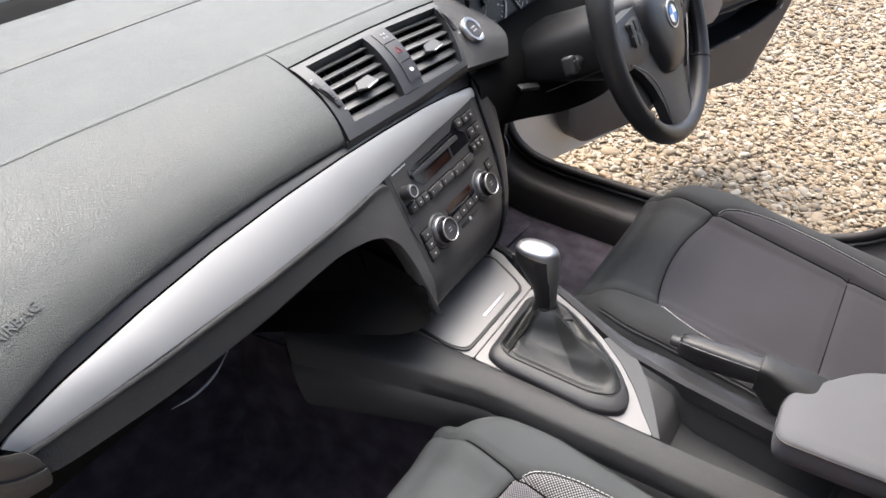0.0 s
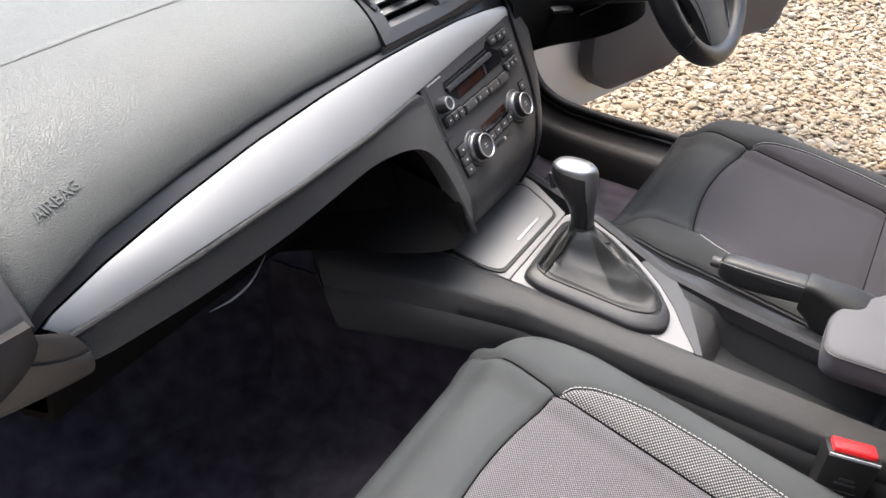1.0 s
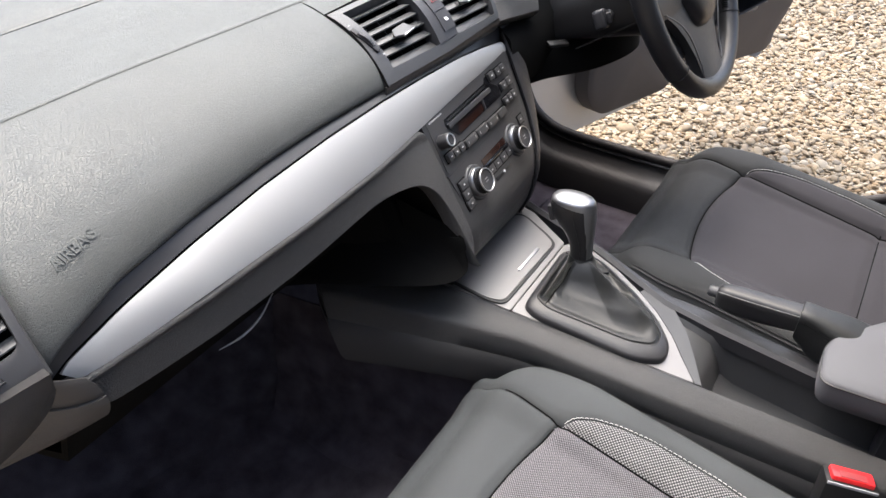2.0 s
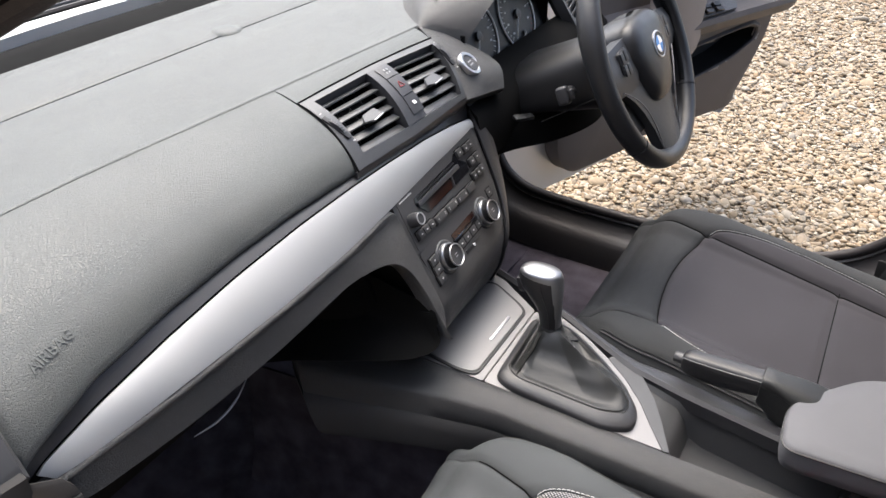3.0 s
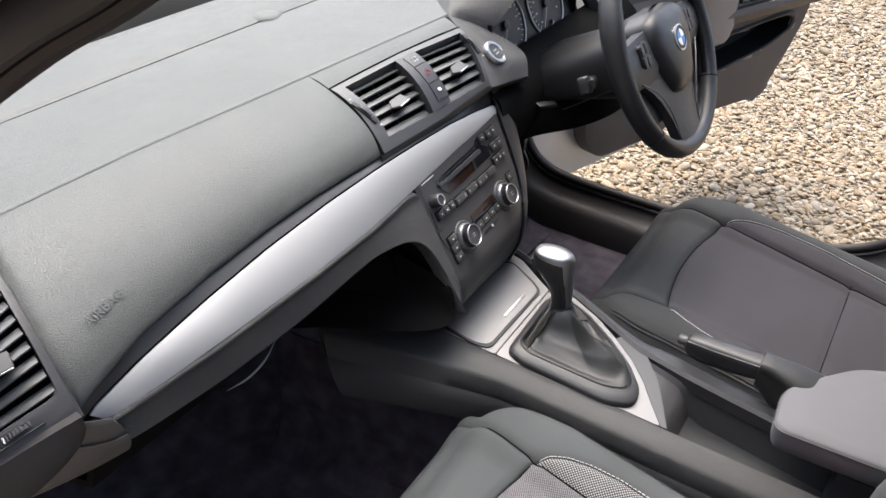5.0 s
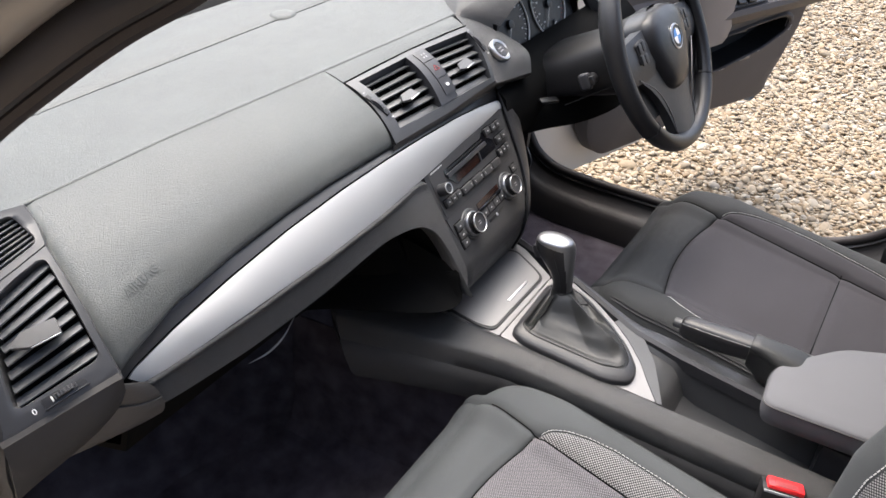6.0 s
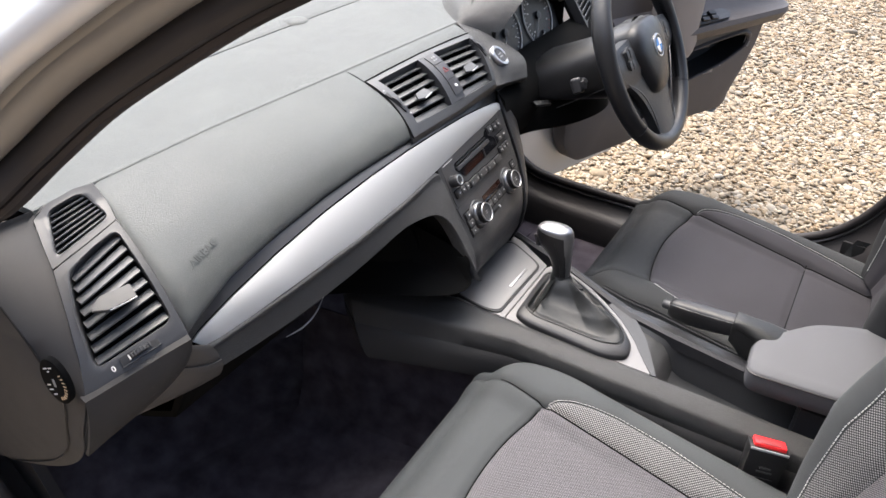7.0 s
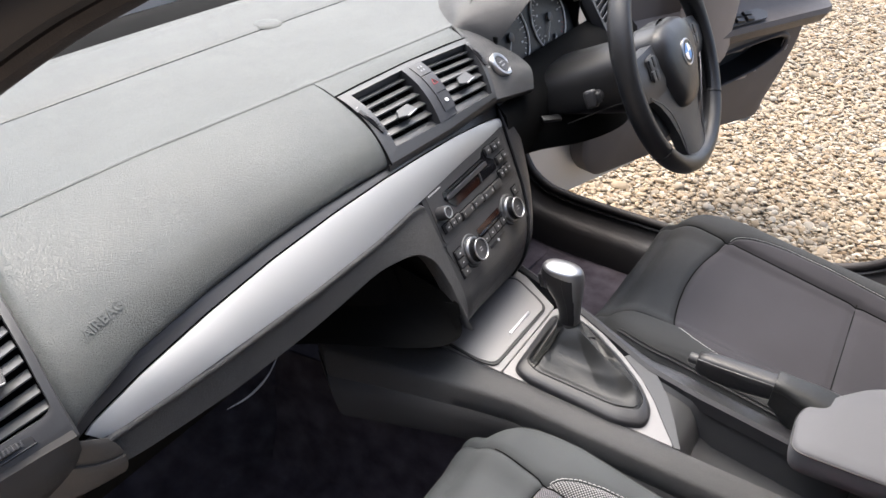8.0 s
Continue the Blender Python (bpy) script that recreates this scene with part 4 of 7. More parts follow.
def build_vents(dash):
    unit = thing("centre_air_outlets", "pair of dark slatted air outlets in the middle of the dash", "air vent", (0, 0.107, 0.883))
    # backing painted near-black to darken the gaps like shade
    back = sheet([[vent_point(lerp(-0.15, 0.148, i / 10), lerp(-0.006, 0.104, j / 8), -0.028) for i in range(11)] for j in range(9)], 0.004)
    part("backing", back, BLACK_AND_SHADE, unit)

    def grid_face(tl, tr, br, bl, name, mat, n=8, lift=0.0, depth=0.02):
        rows = []
        for j in range(n + 1):
            t = j / n
            a = (lerp(tl[0], bl[0], t), lerp(tl[1], bl[1], t))
            b = (lerp(tr[0], br[0], t), lerp(tr[1], br[1], t))
            rows.append([vent_point(lerp(a[0], b[0], k / 4), lerp(a[1], b[1], k / 4), lift) for k in range(5)])
        return part(name, sheet(rows, depth), mat, unit)

    # frame bands
    L = [(-0.131, 0.096), (-0.020, 0.097), (-0.010, 0.003), (-0.112, 0.007)]
    R = [(0.026, 0.098), (0.140, 0.090), (0.136, 0.001), (0.035, 0.003)]
    grid_face((-0.152, 0.104), L[0], L[3], (-0.131, -0.006), "frame", PLASTIC_GREY, 8, 0.0025)
    grid_face(R[1], (0.149, 0.100), (0.145, -0.006), R[2], "frame", PLASTIC_GREY, 8, 0.0025)
    grid_face((-0.152, 0.104), (0.0, 0.107), (0.003, 0.098), L[0], "frame", PLASTIC_GREY, 2, 0.0025)
    grid_face((0.0, 0.107), (0.149, 0.100), R[1], (0.003, 0.098), "frame", PLASTIC_GREY, 2, 0.0025)
    grid_face(L[3], (0.012, 0.003), (0.010, -0.009), (-0.131, -0.006), "frame", PLASTIC_GREY, 2, 0.0025)
    grid_face((0.012, 0.003), R[2], (0.145, -0.006), (0.010, -0.009), "frame", PLASTIC_GREY, 2, 0.0025)
    grid_face(L[1], R[0], R[3], L[2], "bridge", PLASTIC, 8, 0.0035)
    border = [vent_point(*p, 0.0030) for p in ((-0.1535, 0.1055), (-0.10, 0.1075), (0.0, 0.1085), (0.10, 0.1055), (0.1505, 0.1015))]
    side_line = [vent_point(lerp(-0.1535, -0.1325, t), lerp(0.1055, -0.0075, t), 0.0028) for t in np.linspace(0, 1, 9)]
    part("frame_joint", tube(side_line[::-1] + border[1:], 0.0011, 5), BLACK_AND_SHADE, unit, "dark joint round the frame")
    # lip at the foot of the frame
    rows = []
    for x in np.linspace(-0.135, 0.15, 20):
        rows.append([vent_point(x, -0.006, 0.001), vent_point(x, -0.010, -0.001), vent_point(x, -0.012, -0.008), vent_point(x, -0.010, -0.02)])
    part("foot_lip", sheet(rows, 0.003), PLASTIC, unit)
    # slats and tabs
    for q in (L, R):
        for k in range(6):
            t = (k + 0.55) / 6.1
            a = vent_point(lerp(q[0][0], q[3][0], t) + 0.001, lerp(q[0][1], q[3][1], t), -0.009)
            b = vent_point(lerp(q[1][0], q[2][0], t) - 0.001, lerp(q[1][1], q[2][1], t), -0.009)
            m = basis((a + b) / 2, b - a, vent_frame((q[0][0] + q[1][0]) / 2, lerp(q[0][1], q[3][1], t)).to_3x3() @ Vector((0, 0.84, -0.54)))
            part("slat", box(((b - a).length, 0.0125, 0.0026), m, 0.0012, 2), PLASTIC_GREY, unit)
        for k in range(3):
            u0 = lerp(q[3][0], q[2][0], (k + 1) / 4)
            a, b = vent_point(u0 - 0.008, lerp(q[0][1], q[3][1], 0.03), -0.019), vent_point(u0, lerp(q[0][1], q[3][1], 0.97), -0.019)
            part("fin", tube([a, b], 0.0012, 4), BLACK, unit)
        c = (lerp(q[0][0], q[2][0], 0.5), lerp(q[0][1], q[2][1], 0.60))
        m = vent_frame(c[0] + 0.004, c[1], 0.0020) @ pose(0, 0, 0, -22, 0, 4)
        tab = part("tab", prism(rounded([(-0.021, -0.003), (-0.010, 0.0085), (0.017, 0.0085), (0.018, -0.007), (-0.006, -0.0085)], 0.002, 3), 0.0030, m, 0.0007), PLASTIC_GREY, unit, "dark adjusting tab")
        part("chrome_edge", box((0.024, 0.0015, 0.0028), m @ Matrix.Translation((0.0062, -0.0080, -0.0013)) @ pose(0, 0, 0, 0, 0, 3.6), 0.0006), CHROME, tab, "chrome edge")
    # thumbwheels at the outer sides
    for u0, s0, tilt in ((-0.133, 0.049, -10), (0.1435, 0.062, 3)):
        m = vent_frame(u0, s0, 0.0026) @ pose(0, 0, 0, 0, 0, -tilt)
        part("thumbwheel_slot", box((0.008, 0.042, 0.003), m, 0.001), BLACK, unit)
        part("thumbwheel", lathe([(0.0, -0.0026), (0.017, -0.0026), (0.018, -0.002), (0.018, 0.002), (0.017, 0.0026), (0.0, 0.0026)], m @ Matrix.Translation((0, 0, -0.0125)) @ pose(0, 0, 0, 0, 90), 26), PLASTIC, unit, "ribbed thumbwheel")
        for k in range(7):
            part("rib", box((0.005, 0.0012, 0.0016), m @ Matrix.Translation((0, -0.011 + 0.0037 * k, 0.0046 - 0.00022 * (k - 3) ** 2)), 0), PLASTIC_GREY, unit)
        part("marking", box((0.004, 0.001, 0.0006), m @ Matrix.Translation((0.001, 0.026, 0.0008)), 0), FAINT, unit)
        part("marking", box((0.004, 0.002, 0.0006), m @ Matrix.Translation((0, -0.027, 0.0008)), 0), FAINT, unit)
    # switches on the bridge
    for name, s1, s0 in (("fan_switch", 0.094, 0.072), ("hazard_switch", 0.0705, 0.039), ("lock_switch", 0.0375, 0.012)):
        rows = []
        for j in range(7):
            s = lerp(s1, s0, j / 6)
            ul = lerp(-0.005, 0.008, (0.094 - s) / 0.082)
            rows.append([vent_point(ul + 0.027 * k / 4 * 1.0, s, 0.0046 + 0.0008 * math.sin(math.pi * k / 4)) for k in range(5)])
        sw = part(name, sheet(rows, 0.004), PLASTIC, unit, {"hazard_switch": "dark switch with a red triangle"}.get(name, "dark push switch"))
        c = vent_point(lerp(-0.005, 0.008, (0.094 - (s0 + s1) / 2) / 0.082) + 0.0135, (s0 + s1) / 2, 0.0060)
        m = basis(c, VENT_TR - VENT_TL, VENT_TL - VENT_BL)
        if name == "hazard_switch":
            for k in range(3):
                a, b = (radians(90 + 120 * k), radians(210 + 120 * k))
                part("triangle_side", tube([m @ Vector((0.0062 * math.cos(a), 0.0062 * math.sin(a), 0)), m @ Vector((0.0062 * math.cos(b), 0.0062 * math.sin(b), 0))], 0.0006, 4), RED_MARK, sw)
        elif name == "lock_switch":
            part("marking", box((0.006, 0.005, 0.0005), m, 0), WHITE, sw)
            part("marking", tube([m @ Vector((-0.002, 0.0025, 0)), m @ Vector((-0.002, 0.006, 0)), m @ Vector((0.002, 0.006, 0)), m @ Vector((0.002, 0.0045, 0))], 0.0005, 4), WHITE, sw)
        else:
            for dx in (-0.003, 0.003):
                for dy in (-0.003, 0.003):
                    part("marking", box((0.003, 0.003, 0.0005), m @ Matrix.Translation((dx, dy, 0)), 0), FAINT, sw)
    # dash skin above the outlets and the pod with the start button
    rows = []
    for i in range(24):
        x = lerp(-0.1365, 0.170, i / 23)
        e = vent_point(lerp(-0.152, 0.149, i / 23), lerp(0.104, 0.100, i / 23) + 0.003 * math.sin(math.pi * i / 23), 0.001)
        z = crease_z(x)
        c = Vector((x, crease_y(x), z - 0.0014))
        rows.append([c, c.lerp(e, 0.25) + Vector((0, 0, 0.0012)), c.lerp(e, 0.5) + Vector((0, 0, 0.0018)), c.lerp(e, 0.8) + Vector((0, 0, 0.0010)), e, e + Vector((0, 0.004, -0.006))])
    part("outlet_surround", sheet(rows, 0.004), LEATHER, dash)
    cols = 18
    left = [vent_point(0.1495, 0.1005, 0.001).lerp(vent_point(0.1455, -0.009, 0.0), t) for t in np.linspace(0, 1, 21)]
    right = spline([(0.178, 0.207, 0.9650), (0.206, 0.176, 0.951), (0.234, 0.148, 0.930), (0.243, 0.115, 0.914), (0.240, 0.090, 0.899), (0.226, 0.076, 0.873)], 21)
    rows = []
    for j in range(21):
        t = j / 20
        rows.append([left[j].lerp(right[j], k / cols) + Vector((0, -0.72, 0.5)) * 0.010 * math.sin(math.pi * t) * math.sin(math.pi * k / cols) for k in range(cols + 1)])
    ring_at, ax = Vector((0.183, 0.116, 0.92)), Vector((0.06, -0.66, 0.75)).normalized()
    near = min((p for r in rows for p in r), key=lambda p: (p - ring_at).length)
    lift = (ring_at - near).dot(ax) - 0.0015
    for j, r in enumerate(rows):
        for k, p in enumerate(r):
            edge = math.sin(math.pi * j / 20) ** 0.6 * math.sin(math.pi * k / cols) ** 0.6
            r[k] = p + ax * lift * min(1, 1.15 * edge)
        e = r[-1]
        r += [e + Vector((0.004, 0.006, -0.003)), e + Vector((0.006, 0.02, -0.010)), e + Vector((0.008, 0.07, -0.02))]
    last = rows[-1]
    rows += [[p + Vector((0, 0.002, -0.005)) for p in last], [p + Vector((0, 0.010, -0.012)) for p in last], [p + Vector((0, 0.05, -0.03)) for p in last]]
    pod = part("start_pod", sheet(rows, 0.003), GRAIN_FINE, dash, "dark pod with the start button")
    m = basis(ring_at, (1, 0.16, 0), Vector((1, 0.16, 0)).cross(-ax))
    btn = part("start_button_ring", lathe([(0.0215, -0.006), (0.0215, 0.0006), (0.0205, 0.0018), (0.0165, 0.0022), (0.0150, 0.0012), (0.0150, -0.006)], m, 40), CHROME, pod, "satin chrome ring")
    part("start_button", lathe([(0.0, 0.0008), (0.010, 0.0012), (0.0138, 0.0008), (0.0142, -0.001), (0.0142, -0.006)], m, 36), PLASTIC, btn, "dark push button")
    for dy in (0.003, -0.003):
        part("marking", box((0.012, 0.0022, 0.0004), m @ Matrix.Translation((0, dy, 0.0012)), 0), FAINT, btn)



# ---- centre stack ----
STACK = basis((0.0, 0.0214, 0.743), (1, 0.085, 0), (0, 0.5, 0.866))


def on_stack(u, s, w=0.0):
    return STACK @ Matrix.Translation((u, s, w))


def key(name, u, s, w, h, parent, d=0.004, mat=None, mark=1, tilt=0.0, label=""):
    k = part(name, box((w, h, d), on_stack(u, s, d / 2 - 0.0005) @ pose(0, 0, 0, 0, 0, tilt), min(w, h, d * 2) * 0.14, 2, taper=0.94), mat or STACK_FACE, parent, label)
    part("key_gap", box((w + 0.0022, h + 0.0022, 0.0006), on_stack(u, s, 0.0010) @ pose(0, 0, 0, 0, 0, tilt), 0), BLACK_AND_SHADE, k)
    if mark:
        part("marking", box((min(w * 0.28, 0.0034), h * 0.14, 0.0004), on_stack(u, s, d - 0.0004) @ pose(0, 0, 0, 0, 0, tilt), 0), MARK, k)
    return k


def dial(name, u, s, r, parent):
    part("dial_seat", lathe([(r * 1.32, -0.002), (r * 1.32, 0.0012), (r * 1.24, 0.0028), (r * 0.9, 0.003)], on_stack(u, s), 40), PLASTIC_GREY, parent)
    knob = part(name, lathe([(r * 0.96, 0.0), (r * 0.96, 0.009), (r * 0.86, 0.010), (r * 0.86, 0.0185)], on_stack(u, s), 40), PLASTIC, parent, "round dial with a chrome ring")
    for k in range(36):
        q = 2 * math.pi * k / 36
        part("ridge", box((0.0010, 0.0010, 0.008), on_stack(u + r * 0.865 * math.cos(q), s + r * 0.865 * math.sin(q), 0.0145), 0), BLACK, knob)
    part("chrome_base", lathe([(r * 1.06, 0.002), (r * 1.06, 0.0075), (r * 1.00, 0.0090), (r * 0.88, 0.0094)], on_stack(u, s), 40), CHROME_DARK, knob, "satin base ring")
    part("chrome_ring", lathe([(r * 0.87, 0.0178), (r * 0.87, 0.0192), (r * 0.85, 0.0198), (r * 0.80, 0.0198), (r * 0.77, 0.0186)], on_stack(u, s), 40), CHROME, knob, "chrome ring")
    part("dial_face", lathe([(r * 0.785, 0.0186), (r * 0.745, 0.0184), (r * 0.65, 0.0180), (0.0, 0.0180)], on_stack(u, s), 36), PLASTIC, knob)
    for ds in (0.0035, -0.0035):
        part("marking", box((r * 0.34, 0.0014, 0.0004), on_stack(u, s + ds * 0.6 * r / 0.02, 0.0183), 0), FAINT, knob)
    return knob


def build_stack(dash):
    stack = thing("centre_stack", "dark centre stack with car radio and climate controls", "centre console", (0, 0.03, 0.72))
    rows = []
    for z in [lerp(0.840, 0.592, k / 62) for k in range(63)]:
        s = (z - 0.743) / 0.866
        xr = curve([(0.592, 0.088), (0.625, 0.086), (0.665, 0.090), (0.69, 0.098), (0.72, 0.118), (0.75, 0.130), (0.79, 0.138), (0.85, 0.148)], z)
        xl = -0.1185 if z > 0.70 else -0.1215
        row = []
        for k in range(25):
            x = lerp(xl, xr, k / 24)
            y = stack_y(z) + 0.085 * x * min(1, max(0, (z - 0.60) / 0.06))
            if k in (0, 24):
                y += 0.0025
            row.append((x, y, z))
        rows.append(row)
    part("stack_face", sheet(rows, 0.012, down=(0, 1, 0)), STACK_FACE, stack, "smooth dark face of the stack curling under at its foot")
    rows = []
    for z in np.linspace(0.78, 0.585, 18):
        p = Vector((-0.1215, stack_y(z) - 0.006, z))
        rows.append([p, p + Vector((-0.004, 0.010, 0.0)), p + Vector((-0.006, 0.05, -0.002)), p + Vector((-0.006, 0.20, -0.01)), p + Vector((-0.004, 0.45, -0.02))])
    # the flank's near-black holds the shade on that side of the stack
    part("passenger_flank", sheet(rows, 0.004), BLACK_AND_SHADE, stack, "side of the stack towards the passenger, shade in its colour")
    rows = []
    for t in np.linspace(0, 1, 26):
        z = lerp(0.866, 0.592, t)
        x = curve([(0.592, 0.088), (0.625, 0.086), (0.665, 0.090), (0.69, 0.098), (0.72, 0.118), (0.75, 0.130), (0.79, 0.138), (0.85, 0.148), (0.87, 0.152)], z) + 0.001
        p = Vector((x, stack_y(min(z, 0.85)) + 0.62 * max(0, z - 0.85) + 0.085 * x * min(1, max(0, (z - 0.60) / 0.06)) + 0.001, z))
        f = curve([(0.592, 0.0), (0.65, 0.001), (0.69, 0.006), (0.74, 0.022), (0.785, 0.036), (0.83, 0.046), (0.87, 0.052)], z)
        rows.append([p, p + Vector((0.003, -0.0005, 0)), p + Vector((0.008 + f * 0.3, 0.002 - f * 0.05, 0)), p + Vector((0.014 + f * 0.7, 0.008, 0)), p + Vector((0.018 + f, 0.022 + f * 0.3, 0)), p + Vector((0.020 + f, 0.08, -0.004)), p + Vector((0.022 + f, 0.25, -0.02)), p + Vector((0.022 + f, 0.50, -0.03))])
    part("driver_flank", sheet(rows, 0.004), PLASTIC, stack, "dark side of the stack towards the driver")
    for a, b in (((-0.116, 0.027), (0.127, 0.028)), ((-0.109, -0.0435), (0.110, -0.0415))):
        part("joint", tube([STACK @ Vector((*a, -0.0008)), STACK @ Vector((*b, -0.0008))], 0.0010, 4), BLACK, stack)
    # radio
    radio = part("radio", prism(rounded([(-0.106, 0.108), (0.134, 0.105), (0.124, 0.030), (-0.112, 0.029)], 0.006, 4), 0.003, on_stack(0, 0, 0.0), 0.0005), STACK_FACE, stack, "car radio with a disc slot")
    part("slot_well", prism(rounded([(-0.069, 0.0895), (0.052, 0.0900), (0.060, 0.0965), (0.066, 0.0965), (0.066, 0.0850), (0.083, 0.0740), (0.081, 0.0590), (-0.053, 0.0590), (-0.072, 0.0800)], 0.002, 3), 0.0012, on_stack(0, 0, 0.0009)), GLOSS, radio, "gloss black disc slot surround")
    part("disc_slot", prism([(-0.064, 0.0870), (0.052, 0.0875), (0.052, 0.0850), (-0.064, 0.0845)], 0.0006, on_stack(0, 0, 0.0014)), BLACK, radio)
    part("slot_lip", box((0.126, 0.007, 0.0050), on_stack(-0.006, 0.0785, 0.0020), 0.0015), PLASTIC, radio, "sloping lip below the slot")
    part("display", prism([(-0.046, 0.0715), (0.026, 0.0705), (0.026, 0.0615), (-0.0515, 0.0605)], 0.0006, on_stack(0, 0, 0.0014)), RED_LENS, radio, "dark red display window")
    part("display", prism([(0.030, 0.0715), (0.079, 0.0715), (0.078, 0.0615), (0.030, 0.0615)], 0.0006, on_stack(0, 0, 0.0014)), GLOSS, radio, "dark display window")
    part("display_post", box((0.003, 0.016, 0.003), on_stack(0.028, 0.0665, 0.002) @ pose(0, 0, 0, 0, 0, -12), 0.0006), PLASTIC, radio)
    knob = part("volume_knob", lathe([(0.0100, 0.0), (0.0100, 0.014), (0.0092, 0.016), (0.0085, 0.0166)], on_stack(-0.0945, 0.0685), 28), PLASTIC, radio, "round volume knob")
    part("chrome_ring", lathe([(0.0090, 0.0155), (0.0086, 0.0172), (0.0072, 0.0172), (0.0068, 0.016)], on_stack(-0.0945, 0.0685), 28), CHROME, knob)
    part("knob_face", lathe([(0.0070, 0.0162), (0.0, 0.0160)], on_stack(-0.0945, 0.0685), 24), PLASTIC, knob)
    for k in range(3):
        key("radio_key", -0.0960 + 0.0150 * k, 0.0470 - 0.0006 * k, 0.0140, 0.0115, radio, 0.007)
    for k in range(4):
        u, s = (-0.0380, -0.0045, 0.0285, 0.0585)[k], (0.0430, 0.0422, 0.0402, 0.0398)[k]
        kk = key("preset_key", u, s, 0.0315 if k < 3 else 0.0265, 0.0118, radio, 0.0065, mark=0)
        if k < 3:
            for j, du in ((0, -0.010), (1, 0.010)):
                part("figure", letters(str(2 * k + j + 1), 0.0052, 0.0004, on_stack(u + du, s, 0.0060)), MARK, kk)
    key("eject_key", 0.0745, 0.0925, 0.0170, 0.0120, radio, 0.006)
    for u in (0.0945, 0.1095):
        key("radio_key", u, 0.0905, 0.0145, 0.0120, radio, 0.006)
    for u in (0.0945, 0.1120):
        key("radio_key", u, 0.0685, 0.0165, 0.0120, radio, 0.006)
    for u in (0.0830, 0.0960, 0.1090):
        key("radio_key", u, 0.0483, 0.0120, 0.0120, radio, 0.006)
    for k in range(9):
        part("marking", box((0.0030, 0.0020, 0.0003), on_stack(-0.0995 + 0.0038 * k, 0.0985, 0.0006), 0), MARK, radio)
    # climate panel
    clim = part("climate_panel", prism(rounded([(-0.115, 0.0255), (0.124, 0.0265), (0.109, -0.040), (-0.108, -0.042)], 0.005, 4), 0.003, on_stack(0, 0, 0.0), 0.0005), STACK_FACE, stack, "climate control panel with two dials")
    dial("temperature_dial", -0.0665, -0.0075, 0.0190, clim)
    dial("fan_dial", 0.0640, -0.0070, 0.0190, clim)
    for k in range(3):
        key("air_key", -0.0965 - 0.0015 * k, 0.0050 - 0.0138 * k, 0.0190, 0.0132, clim, 0.0045)
    part("climate_display", prism([(-0.0350, 0.0100), (0.0380, 0.0105), (0.0380, 0.0020), (-0.0340, 0.0015)], 0.0006, on_stack(0, 0, 0.0010)), RED_LENS, clim, "dark climate display")
    part("display_lip", box((0.076, 0.0045, 0.004), on_stack(0.002, -0.0010, 0.0010), 0.0012), GLOSS, clim)
    for k in range(4):
        key("climate_key", -0.0180 + 0.0200 * k - 0.004, -0.0120, 0.0190, 0.0130, clim, 0.0025)
    part("sensor_grille", box((0.050, 0.0050, 0.001), on_stack(0.004, -0.0285, 0.0006), 0.0004), BLACK, clim)
    part("sensor", lathe([(0.0024, 0.0005), (0.0024, 0.0026), (0.0, 0.0030)], on_stack(0.0035, -0.0287), 14), GREY_SEAT, clim)
    key("rear_defrost_key", 0.1010, 0.0100, 0.0150, 0.0130, clim, 0.0025)
    return stack


# ---- centre console ----
def top_z(y):
    return 0.592 + 0.080 * (y - 0.024)


def console(x, y, w=0.0):
    return Vector((x, y, top_z(y) + w))


def ridge_x(y):
    return -0.130 + (0.04 - y) * 0.097


def lean_x(x, y):
    """Outlines on the console top narrow towards the passenger on their way back, but for its edge."""
    return x if x <= ridge_x(y) + 0.0025 else x - 0.029 * (0.024 - y)


TOPF = basis((0, 0.024, 0.592), (1, 0, 0), (0, 1, 0.080))


